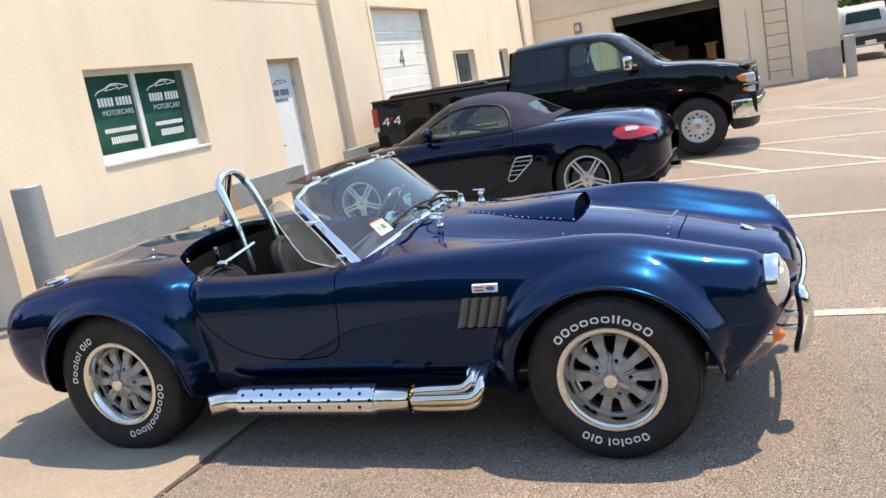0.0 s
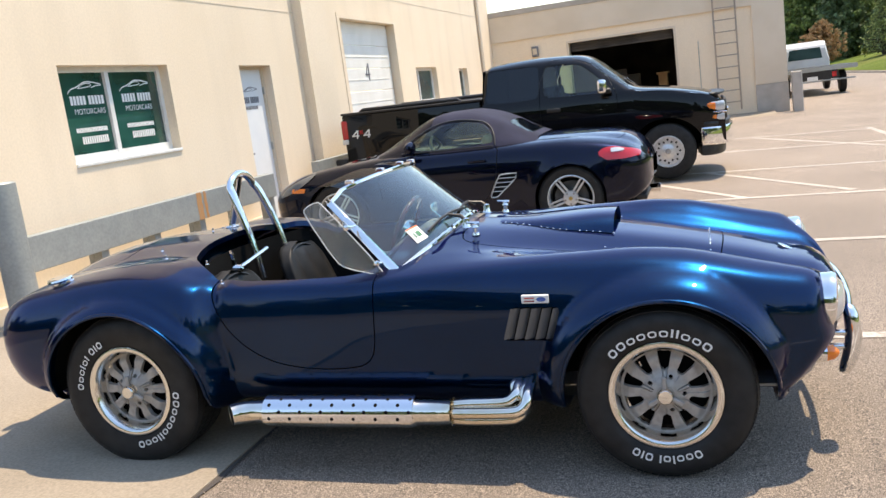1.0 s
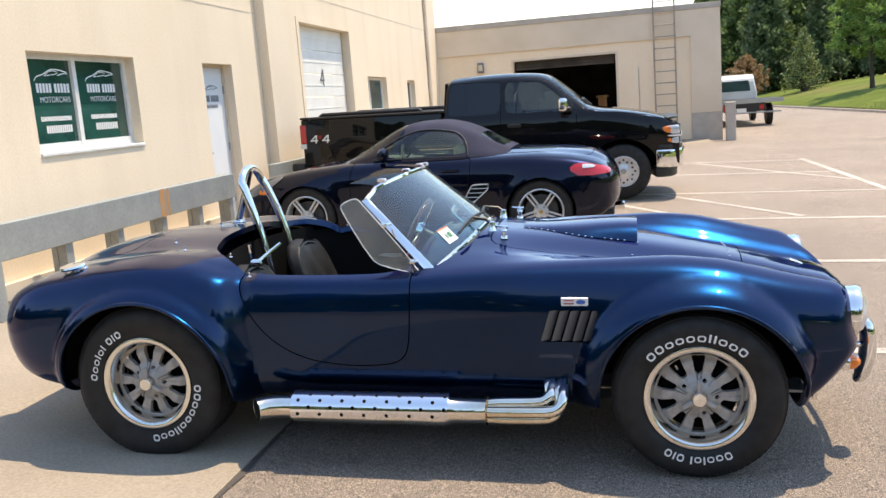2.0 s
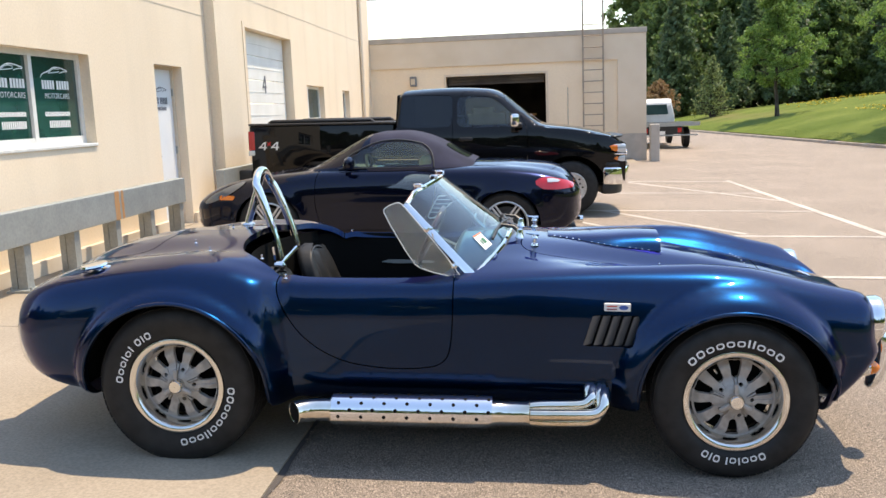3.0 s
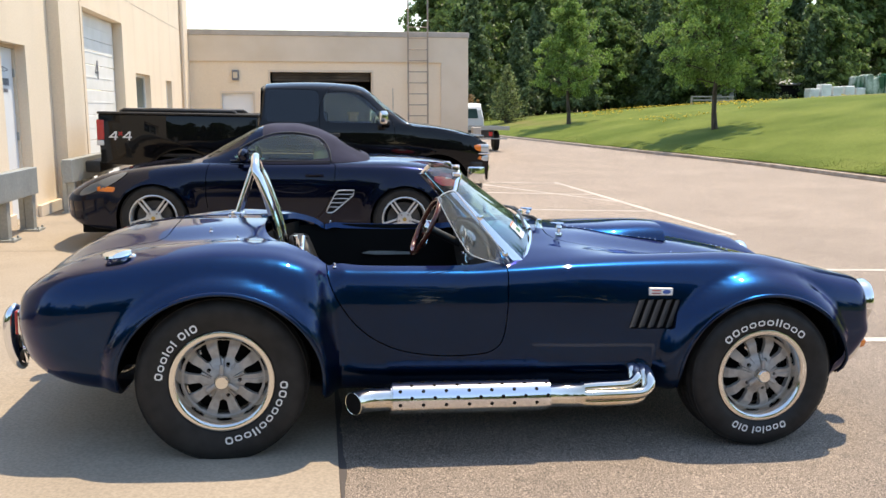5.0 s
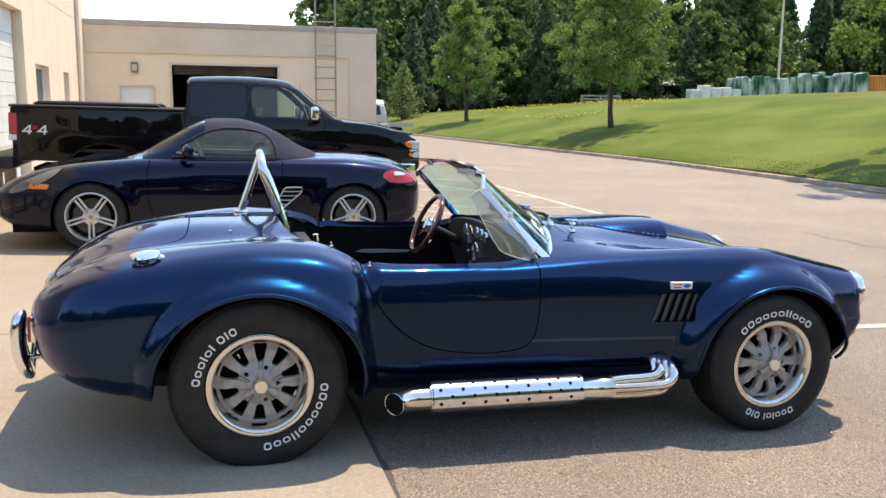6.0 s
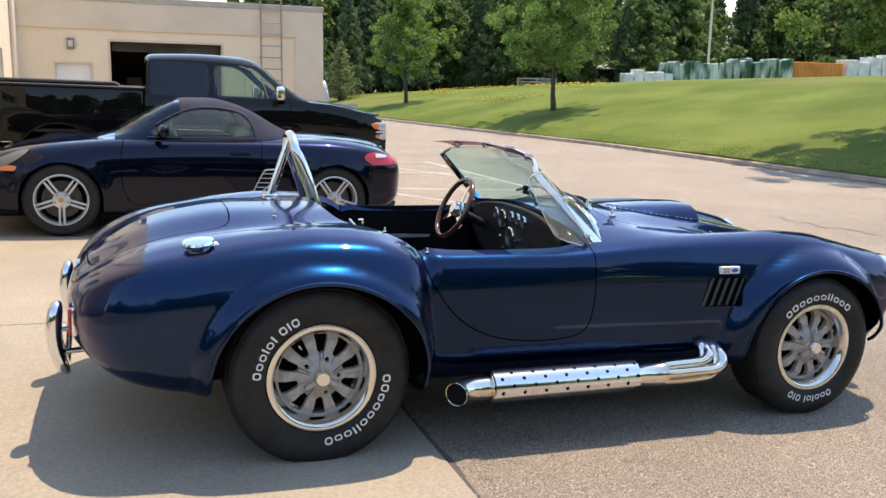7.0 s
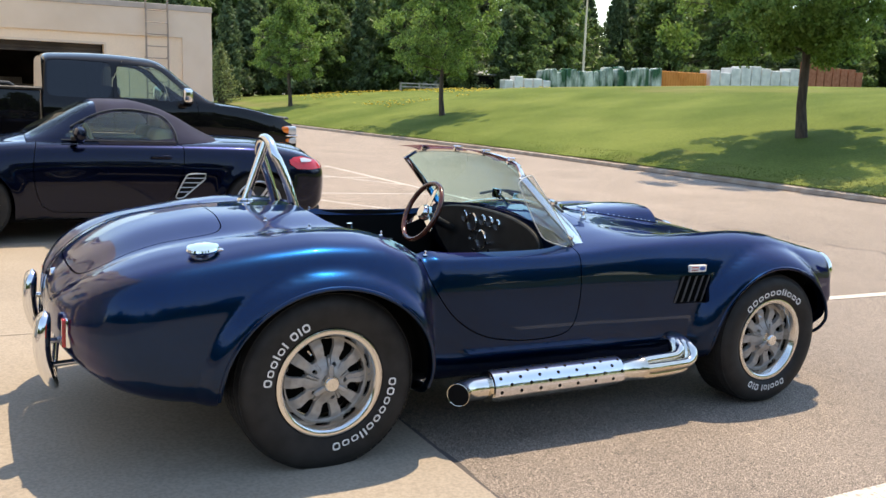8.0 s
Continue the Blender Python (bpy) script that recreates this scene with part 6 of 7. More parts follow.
cloth = clip(clip(clip(roof, lambda p: -side_f(p)), lambda p: -shield_f(p)), lambda p: -rear_f(p))
canvas = clip(cloth, lambda p: 1.4 - p[0])
frame_g = clip(cloth, lambda p: p[0] - 1.4)
part("soft_top", Geo().join(canvas).join(mirrored(canvas)), M_CLOTH, NAVY, "dark blue canvas soft top")
part("screen_frame", Geo().join(frame_g).join(mirrored(frame_g)), M_NAVY, NAVY)
for f, nm in ((side_f, "side_window"), (shield_f, "windscreen"), (rear_f, "rear_window")):
    gl = clip(roof, f)
    if nm == "side_window":
        for gg in (gl, mirrored(gl)):
            part(nm, gg, M_CARGLASS, NAVY).visible_shadow = False
    else:
        part(nm, Geo().join(gl).join(mirrored(gl)), M_CARGLASS, NAVY).visible_shadow = False
for side in (-1, 1):
    part("window_trim", tube([(0.74, side * 0.742, 0.875), (1.2, side * 0.748, 0.873), (1.7, side * 0.735, 0.872)], 0.007, 6), M_BLACK, NAVY)
    ring = chaikin([(0.725, 0.875), (0.74, 0.99), (0.815, 1.095), (0.945, 1.132), (1.12, 1.153), (1.31, 1.133), (1.47, 1.07), (1.62, 0.98)], 2, False)
    g = []
    for x, z in ring:
        row = min(rows, key=lambda q: abs(q[0][0] - x))
        p = min(row[8:], key=lambda q: abs(q[2] - z))
        g.append((x, side * (p[1] + 0.004), z))
    part("window_seal", tube(g, 0.01, 6), M_BLACK, NAVY)
# cabin
part("cabin_floor", box(0.5, 1.9, -0.65, 0.65, 0.28, 0.32), M_BEIGE, NAVY, smooth=False)
for y in (-0.34, 0.34):
    s = part("seat", Geo().join(box(0.72, 0.9, y - 0.24, y + 0.24, 0.4, 0.98, 0.06, 3), None).join(box(0.8, 1.3, y - 0.24, y + 0.24, 0.36, 0.52, 0.05, 3)), M_BEIGE, NAVY)
    part("headrest", box(0.7, 0.8, y - 0.13, y + 0.13, 0.96, 1.1, 0.04, 3), M_BEIGE, s)
part("dashboard", Geo().join(box(1.55, 1.9, -0.66, 0.66, 0.6, 0.86, 0.06, 3)), M_BEIGE, NAVY)
part("door_card", box(0.75, 1.56, 0.66, 0.7, 0.5, 0.88, 0.02), M_BEIGE, NAVY)
part("door_card", box(0.75, 1.56, -0.7, -0.66, 0.5, 0.88, 0.02), M_BEIGE, NAVY)
part("steering_wheel", tube([(1.42 + 0.05 * math.sin(a), 0.34 + 0.18 * math.cos(a), 0.82 + 0.17 * math.sin(a)) for a in np.linspace(0, 2 * math.pi, 28, endpoint=False)], 0.016, 8, True), M_BEIGE, NAVY)
# mirrors, handle, intake, lamps
for side in (-1, 1):
    mir = part("door_mirror", Geo().join(lathe([(0.001, 0.11), (0.05, 0.1), (0.075, 0.05), (0.08, -0.01), (0.07, -0.03), (0.001, -0.03)], 20, "y").moved(Matrix.Translation((1.56, side * 0.84, 0.93)) @ Matrix.Diagonal((0.7, 0.9 * (1 if side > 0 else -1), 0.85, 1)))), M_NAVY, NAVY)
    part("mirror_foot", box(1.57, 1.63, min(side * 0.74, side * 0.83), max(side * 0.74, side * 0.83), 0.875, 0.91, 0.01), M_BLACK, mir)
    part("door_handle", box(0.8, 0.98, min(side * 0.855, side * 0.875), max(side * 0.855, side * 0.875), 0.735, 0.765, 0.012, 2), M_NAVY, NAVY)
    y = side * 0.872
    # flat black plate paints the shade inside the intake
    vent = part("air_intake", prism(chaikin([(0.455, 0.6), (0.665, 0.6), (0.7, 0.57), (0.77, 0.395), (0.7, 0.385), (0.5, 0.56)], 1), min(y, y - side * 0.012), max(y, y - side * 0.012), "y"), M_CARPET_SHADE, NAVY, "silver framed side air intake")
    o = chaikin([(0.455, 0.605), (0.65, 0.605), (0.68, 0.585), (0.775, 0.4), (0.765, 0.38), (0.71, 0.385), (0.69, 0.4)], 1)
    part("intake_frame", tube([(p[0], y + side * 0.004, p[1]) for p in o], 0.006, 6, True), M_SILVER, vent)
    for k in range(4):
        z = 0.565 - 0.042 * k
        part("intake_bar", tube([(0.505 + 0.046 * k, y + side * 0.004, z), (0.688 + 0.02 * k, y + side * 0.004, z)], 0.004, 6), M_SILVER, vent)


def decal(name, src, fn, offset, material, parent, label=""):
    """A piece of the body's own skin, lifted a little."""
    g = clip(src, fn)
    g = Geo().add([(p[0] + offset[0], p[1] + offset[1], p[2] + offset[2]) for p in g.v], g.f)
    return g


tl_in = inside([(-0.26, 0.72), (-0.33, 0.765), (-0.42, 0.775), (-0.6, 0.735), (-0.67, 0.7), (-0.66, 0.665), (-0.5, 0.652), (-0.36, 0.655)])
tc_in = inside([(-0.36, 0.752), (-0.43, 0.762), (-0.53, 0.742), (-0.5, 0.725), (-0.4, 0.722)])
hl_in = inside(chaikin([(2.62, 0.76), (2.75, 0.735), (3.05, 0.6), (3.12, 0.52), (3.05, 0.52), (2.8, 0.62)], 1))
am_in = inside([(2.75, 0.565), (2.93, 0.57), (2.93, 0.615), (2.75, 0.61)])
for nm, ff, mt, lb in (("tail_lamp", lambda p: tl_in(p[0], p[2]) if p[1] > 0.45 and p[0] < 0 else -1.0, M_RED, "red and clear wraparound tail lamp"), ("reverse_lens", lambda p: tc_in(p[0], p[2]) if p[1] > 0.45 and p[0] < 0 else -1.0, M_CLEARLENS, ""), ("headlamp", lambda p: hl_in(p[0], p[2]) if p[1] > 0.4 and p[0] > 2 else -1.0, M_DIMLENS, "clear oval headlamp"), ("side_marker", lambda p: am_in(p[0], p[2]) if p[1] > 0.5 and p[0] > 2 else -1.0, M_AMBER, "amber side marker")):
    lift = 0.007 if nm != "reverse_lens" else 0.012
    g = decal(nm, b_half, ff, (lift * (-1 if "l" in nm and "tail" in nm or "reverse" in nm else 0.6), lift, lift * 0.4), mt, NAVY)
    for gg in (g, mirrored(g)):
        part(nm, gg, mt, NAVY, lb)
part("exhaust_tip", lathe([(0.04, -0.03), (0.045, 0.08), (0.035, 0.08), (0.001, 0.06)], 20, "x").moved(pose(-0.72, 0, 0.25, 0, 180, 0)), M_CHROME, NAVY)
part("rear_valance", box(-0.7, -0.5, -0.6, 0.6, 0.22, 0.28, 0.02, 2), M_BLACK, NAVY)
part("bumper_strip", tube([(-0.62, 0.72, 0.42), (-0.72, 0.5, 0.42), (-0.76, 0.0, 0.42)], 0.012, 6), M_BLACK, NAVY)
for x in (0.0, 2.415):
    for side in (1, -1):
        plain_wheel(NAVY, x, side * 0.865, 0.318, side, 0.318, 0.224, 0.2, M_SILVER, twin_spokes)

# ---- black pickup ----
TRUCK = thing("pickup_truck", "black extended-cab pickup with chrome bumper and alloy wheels", "pickup truck", pose(0, 9.5, -0.005, 0, 1.1, 0))
T_ARCH = ((2.03, 0.37, 0.47, 0.43, 0.03),)
tz = curve_of([-0.39, -0.37, -0.3, 0.4, 0.85, 1.0, 1.1, 1.35, 1.6, 1.7, 2.0, 2.4, 2.6, 2.7, 2.76], [1.58, 1.68, 1.725, 1.755, 1.735, 1.705, 1.65, 1.45, 1.26, 1.225, 1.19, 1.12, 1.06, 1.0, 0.92])
rows = []
for x in sorted({-0.39, -0.385, -0.375, -0.36, 2.755, 2.76} | {round(-0.34 + 0.03 * k, 3) for k in range(104)}):
    z = tz(x)
    belt = 1.19 if x < 1.6 else min(1.19, z - 0.05)
    h = max(z - belt, 0.0)
    cab = smooth_step((z - 1.25) / 0.3) if x < 1.7 else 0.0
    front = 1 - 0.06 * smooth_step((x - 2.35) / 0.4)
    rw = (0.66 * cab + 0.82 * (1 - cab)) * front
    pts = [(0, z + 0.012), (rw * 0.6, z), (rw * 0.9, z - 0.02 - 0.02 * cab), (rw + 0.03, z - 0.05 - 0.09 * cab * h), (rw + (0.9 - rw) * 0.55, belt + h * 0.42), (0.9 * front, belt), (0.935 * front, belt - 0.14), (0.94 * front, 0.78), (0.92 * front, 0.5), (0.86 * front, 0.44), (0.5, 0.44)]
    rows.append([(x, s, q) for s, q in spline(pts, 46)])
t_half = loft(rows)
t_half = arch_cut(t_half, T_ARCH, 0.5)
fw_in = inside(chaikin([(0.46, 1.215), (0.46, 1.4), (0.46, 1.58), (0.5, 1.63), (0.75, 1.635), (0.95, 1.61), (1.12, 1.47), (1.33, 1.28), (1.36, 1.215), (1.2, 1.21), (0.7, 1.21)], 1))
qw_in = inside(chaikin([(-0.34, 1.22), (-0.335, 1.4), (-0.33, 1.6), (-0.3, 1.65), (-0.1, 1.655), (0.3, 1.65), (0.39, 1.64), (0.395, 1.5), (0.395, 1.22), (0.2, 1.21), (-0.2, 1.21)], 1))
ws_in = inside([(1.08, 0.0), (1.08, 0.6), (1.14, 0.66), (1.56, 0.76), (1.58, 0.0), (1.56, -0.7), (1.08, -0.6)])
tw = [("door_window", lambda p: fw_in(p[0], p[2]) if p[1] > 0.55 else -1.0, M_CARGLASS), ("quarter_window", lambda p: qw_in(p[0], p[2]) if p[1] > 0.55 else -1.0, M_DEEPGLASS), ("windscreen", lambda p: ws_in(p[0], p[1]) if p[0] > 1.0 and p[2] > 1.2 else -1.0, M_CARGLASS)]
td_in = inside(chaikin([(0.4, 1.7), (1.0, 1.7), (1.42, 1.3), (1.44, 0.8), (1.4, 0.55), (1.3, 0.5), (0.5, 0.5), (0.41, 0.6)], 1))
td = lambda p: td_in(p[0], p[2]) if p[1] > 0.55 else -1.0
shell = t_half
for _, fn, _ in tw:
    shell = clip(shell, lambda p, fn=fn: -fn(p))
tdoor = clip(shell, lambda p: td(p) - 0.003)
shell = clip(shell, lambda p: -td(p) - 0.003)
part("cab", Geo().join(shell).join(mirrored(shell)), M_BLACKPAINT, TRUCK)
for gg in (tdoor, mirrored(tdoor)):
    dd = part("door", gg, M_BLACKPAINT, TRUCK)
for nm, fn, mt in tw:
    gl = clip(t_half, fn)
    gl = Geo().add([(p[0], p[1] - 0.006, p[2]) for p in gl.v], gl.f)
    if nm == "windscreen":
        part(nm, Geo().join(gl).join(mirrored(gl)), mt, TRUCK).visible_shadow = False
    else:
        for gg in (gl, mirrored(gl)):
            part(nm, gg, mt, TRUCK).visible_shadow = False
o = [(-0.39, s, q) for s, q in ((-0.9, 0.5), (0.9, 0.5), (0.9, 1.19), (0.66, 1.66), (0, 1.7), (-0.66, 1.66), (-0.9, 1.19))]
part("cab_back", Geo().add(o, [tuple(range(7))]), M_BLACKPAINT, TRUCK, smooth=False)
part("cab_floor", box(-0.3, 1.5, -0.85, 0.85, 0.5, 0.56), M_CARPET_SHADE, TRUCK, smooth=False)
for y in (-0.42, 0.42):
    part("seat", Geo().join(box(0.35, 0.52, y - 0.26, y + 0.26, 0.8, 1.36, 0.05, 2)).join(box(0.45, 0.95, y - 0.26, y + 0.26, 0.72, 0.88, 0.05, 2)), M_CARPET_SHADE, TRUCK)
part("dashboard", box(1.3, 1.6, -0.8, 0.8, 0.95, 1.18, 0.05, 2), M_CARPET_SHADE, TRUCK)
part("steering_wheel", tube([(1.2 + 0.06 * math.sin(a), 0.42 + 0.19 * math.cos(a), 1.12 + 0.18 * math.sin(a)) for a in np.linspace(0, 2 * math.pi, 24, endpoint=False)], 0.016, 8, True), M_BLACK, TRUCK)
wells(TRUCK, T_ARCH, 0.88, 0.5)
# bed
zr = 1.27
o = [(-2.45, 0.62), (-1.95, 0.6)]
o += [(-1.4 + 0.46 * math.cos(a), 0.4 + 0.42 * math.sin(a)) for a in np.linspace(math.pi - 0.45, 0.45, 14)]
o += [(-0.42, 0.56), (-0.42, zr), (-2.47, zr)]
for side in (-1, 1):
    part("bed_side", prism(o, min(side * 0.86, side * 0.935), max(side * 0.86, side * 0.935), "y", 0.02, 2), M_BLACKPAINT, TRUCK, sharp=50)
    part("bed_rail_cap", box(-2.48, -0.4, min(side * 0.82, side * 0.94), max(side * 0.82, side * 0.94), zr + 0.001, zr + 0.035, 0.01), M_BLACK, TRUCK, smooth=False)
    part("rail_tube", tube([(-2.2, side * 0.86, zr + 0.03), (-2.15, side * 0.86, zr + 0.058), (-0.75, side * 0.86, zr + 0.062), (-0.7, side * 0.86, zr + 0.03)], 0.026, 8), M_BLACK, TRUCK)
    part("tail_lamp", box(-2.49, -2.39, min(side * 0.87, side * 0.941), max(side * 0.87, side * 0.941), 0.93, 1.2, 0.012), M_RED, TRUCK, "red tail lamp")
    part("reverse_lens", box(-2.494, -2.4, min(side * 0.88, side * 0.944), max(side * 0.88, side * 0.944), 0.86, 0.93, 0.008), M_CLEARLENS, TRUCK)
    rows = []
    for k in range(17):
        t = math.pi * k / 16
        x, z = -1.4 + 0.49 * math.cos(t), 0.4 + 0.45 * math.sin(t)
        rows.append([(x, side * 0.87, z), (x, side * 0.5, z), (-1.4, side * 0.5, 0.4)])
    part("wheel_well", loft(rows), M_CARPET_SHADE, TRUCK)
part("tailgate", box(-2.47, -2.42, -0.86, 0.86, 0.62, zr, 0.015), M_BLACKPAINT, TRUCK, smooth=False)
part("bed_floor", box(-2.42, -0.42, -0.86, 0.86, 0.72, 0.76), M_BLACK, TRUCK, smooth=False)
part("bed_front", box(-0.46, -0.42, -0.86, 0.86, 0.62, zr), M_BLACKPAINT, TRUCK, smooth=False)
part("tonneau_cover", box(-2.44, -0.46, -0.83, 0.83, zr + 0.004, zr + 0.022, 0.006), M_BLACK, TRUCK, smooth=False)
part("rear_bumper", box(-2.66, -2.46, -0.92, 0.92, 0.5, 0.66, 0.03, 2), M_BLACK, TRUCK)
part("side_step", box(-0.3, 1.45, -0.98, -0.84, 0.38, 0.43, 0.015), M_BLACK, TRUCK)
# four by four mark on the bed side
def mark_bars(x, z, s, y, parent):
    st = 0.12 * s
    for dx in (0.0, 1.55 * s):
        g = Geo().join(prism([(x + dx + 0.62 * s, z), (x + dx + 0.8 * s, z), (x + dx + 0.95 * s, z + s), (x + dx + 0.77 * s, z + s)], y, y - 0.003, "y"))
        g.join(prism([(x + dx, z + 0.25 * s), (x + dx + 1.0 * s, z + 0.25 * s), (x + dx + 1.02 * s, z + 0.4 * s), (x + dx + 0.02 * s, z + 0.4 * s)], y - 0.0005, y - 0.0035, "y"))
        g.join(prism([(x + dx, z + 0.3 * s), (x + dx + 0.2 * s, z + 0.3 * s), (x + dx + 0.95 * s, z + s), (x + dx + 0.72 * s, z + s)], y - 0.001, y - 0.004, "y"))
        part("numeral_4", g, M_WHITE, parent, "white numeral 4", smooth=False)
    g = Geo()
    for a in (45, -45):
        g.join(box(-0.3 * s, 0.3 * s, -0.002, 0.002, -0.07 * s, 0.07 * s).moved(Matrix.Translation((x + 1.32 * s, y - 0.004, z + 0.75 * s)) @ Matrix.Rotation(radians(a), 4, "Y")))
    part("cross_mark", g, M_RED, parent, "small red cross", smooth=False)


mark_bars(-2.34, 0.935, 0.113, -0.936, TRUCK)
# front end
BUMP = part("front_bumper", Geo().join(prism(chaikin([(2.4, -0.94), (2.62, -0.95), (2.8, -0.8), (2.86, -0.4), (2.87, 0), (2.86, 0.4), (2.8, 0.8), (2.62, 0.95), (2.4, 0.94), (2.6, 0.5), (2.6, -0.5)], 1), 0.4, 0.64, "z", 0.025, 3)), M_CHROME, TRUCK, "chrome front bumper", sharp=50)
part("bumper_cap", prism(chaikin([(2.45, -0.93), (2.62, -0.93), (2.8, -0.78), (2.85, 0), (2.8, 0.78), (2.62, 0.93), (2.45, 0.93), (2.5, 0)], 1), 0.645, 0.7, "z", 0.015, 2), M_BLACK, BUMP)
part("valance", prism(chaikin([(2.4, -0.9), (2.6, -0.9), (2.74, -0.7), (2.78, 0), (2.74, 0.7), (2.6, 0.9), (2.4, 0.9)], 1), 0.27, 0.398, "z", 0.02, 2), M_BLACK, BUMP)
part("grille", box(2.73, 2.79, -0.58, 0.58, 0.7, 0.97, 0.02), M_BLACK, TRUCK)
part("grille_bar", box(2.785, 2.81, -0.6, 0.6, 0.8, 0.86, 0.01), M_CHROME, TRUCK)
for side in (-1, 1):
    h = part("headlamp", box(2.55, 2.765, min(side * 0.6, side * 0.89), max(side * 0.6, side * 0.89), 0.83, 0.95, 0.025, 2), M_CLEARLENS, TRUCK, "headlamp with amber marker")
    part("side_marker", box(2.52, 2.655, min(side * 0.8, side * 0.9), max(side * 0.8, side * 0.9), 0.845, 0.94, 0.025, 2).moved(pose(0, side * 0.004, 0)), M_AMBER, h)
    part("lower_lamp", box(2.55, 2.76, min(side * 0.62, side * 0.89), max(side * 0.62, side * 0.89), 0.71, 0.8, 0.02, 2), M_CLEARLENS, h)
    part("lower_marker", box(2.57, 2.66, min(side * 0.8, side * 0.896), max(side * 0.8, side * 0.896), 0.725, 0.79, 0.02, 2).moved(pose(0, side * 0.003, 0)), M_AMBER, h)
    part("lamp_divider", box(2.5, 2.78, min(side * 0.6, side * 0.9), max(side * 0.6, side * 0.9), 0.803, 0.826, 0.005), M_CHROME, h)
    mir = part("door_mirror", box(1.2, 1.32, min(side * 0.96, side * 1.14), max(side * 0.96, side * 1.14), 1.2, 1.38, 0.04, 3), M_CHROME, TRUCK, "chrome capped door mirror")
    part("mirror_foot", box(1.26, 1.36, min(side * 0.88, side * 0.98), max(side * 0.88, side * 0.98), 1.19, 1.26, 0.015), M_BLACK, mir)
    part("door_handle", box(0.5, 0.68, min(side * 0.93, side * 0.955), max(side * 0.93, side * 0.955), 1.02, 1.07, 0.012, 2), M_BLACK, TRUCK)
part("bug_deflector", prism(chaikin([(2.55, -0.85), (2.74, -0.7), (2.8, 0), (2.74, 0.7), (2.55, 0.85), (2.6, 0)], 1), 1.03, 1.06, "z", 0.008), M_BLACK, TRUCK)
for y0 in (-0.45, 0.1):
    part("wiper", tube([(1.62, y0, 1.25), (1.5, y0 + 0.1, 1.34), (1.47, y0 + 0.45, 1.36)], 0.01, 6), M_BLACK, TRUCK)
for x in (2.03, -1.4):
    for side in (-1, 1):
        plain_wheel(TRUCK, x, side * 0.93, 0.365, side, 0.365, 0.205, 0.24, M_SILVER, dished_holes)
part("frame_rail", box(-2.3, 2.4, -0.5, 0.5, 0.36, 0.5), M_CARPET_SHADE, TRUCK, smooth=False)

# ---- white flatbed pickup, seen from behind ----
WT = thing("flatbed_truck", "white pickup with a dark flatbed parked by the kerb", "truck", pose(6.05, 28.0, -0.185))
rows = []
for y, s, z in ((2.2, 0.9, 1.5), (2.25, 0.93, 1.62), (2.5, 0.95, 1.75), (3.6, 0.95, 1.78), (4.4, 0.93, 1.3), (5.6, 0.92, 1.2), (5.7, 0.9, 1.0)):
    rows.append([(sx * s, y, q) for sx, q in ((-0.72, z), (-0.74, z - 0.02), (-0.85, 1.12), (-0.86, 0.45), (0.86, 0.45), (0.85, 1.12), (0.74, z - 0.02), (0.72, z), (-0.72, z))])
g = loft(rows)
g.add([p for p in rows[0][:-1]], [tuple(range(8))])
part("cab", g, M_WHITEPAINT, WT, smooth=False)
part("rear_window", Geo().add([(-0.56, 2.19, 1.18), (0.56, 2.19, 1.18), (0.5, 2.2, 1.55), (-0.5, 2.2, 1.55)], [(0, 1, 2, 3)]), M_DARKPANE, WT, smooth=False)
part("flatbed", box(-1.2, 1.3, 0, 2.1, 0.82, 0.9, 0.01), M_BLACK, WT, smooth=False)
part("bed_edge", box(-1.22, 1.32, -0.03, -0.001, 0.78, 0.92), M_GALV, WT, smooth=False)
part("rear_beam", box(-0.6, 0.75, 0.02, 0.16, 0.5, 0.78, 0.01), M_BLACK, WT, smooth=False)
part("step_bumper", box(-0.5, 1.25, -0.06, 0.02, 0.44, 0.49, 0.01), M_GALV, WT, smooth=False)
for x in (-0.55, 0.62):
    part("tail_lamp", box(x - 0.07, x + 0.07, -0.01, 0.02, 0.56, 0.72, 0.01), M_RED, WT, smooth=False)
part("number_plate", box(-0.2, 0.12, -0.01, 0.01, 0.5, 0.62), M_WHITE, WT, smooth=False)
for x in (-0.8, 0.95):
    for y in (0.75, 4.6):
        g = lathe([(0.001, -0.1), (0.2, -0.11), (0.34, -0.1), (0.37, -0.06), (0.37, 0.08), (0.3, 0.11), (0.001, 0.1)], 28, "x")
        part("wheel", g.moved(pose(x, y, 0.37)), M_RUBBER, WT)


# ---- lawn, kerb and trees ----
def kerb_x(y):
    return 12.9 if y < 20 else 12.9 - 0.1 * (y - 20) + 0.0002 * (y - 20) ** 2


def lawn_z(x, y):
    u = min(max((x - kerb_x(y)) / 16.0, 0.0), 1.0)
    high = 2.35 if y < 20 else 2.35 - 1.75 * smooth_step((y - 20) / 75.0)
    return -0.09 + high * (1 - (1 - u) ** 1.7) + 0.04 * noise.noise(Vector((x * 0.3, y * 0.3, 0)))


us = [0, 0.3, 0.7, 1.2, 2, 3, 4, 5, 6.5, 8, 10, 12, 14, 16, 20, 30, 60, 120, 250]
ysl = [-120, -60, -30, -15, -8, -3, 0, 3, 5, 7, 9, 11, 13, 15, 17, 19, 21, 23, 25, 27, 29, 31, 33, 36, 39, 42, 46, 50, 56, 62, 70, 80, 95, 120, 180]
g = loft([[(kerb_x(y) + u, y, lawn_z(kerb_x(y) + u, y)) for y in ysl] for u in us])
solid("lawn", g, M_GRASS, "mown grassy bank with dry patches rising from the kerb", "lawn", kind="structure")
rows = []
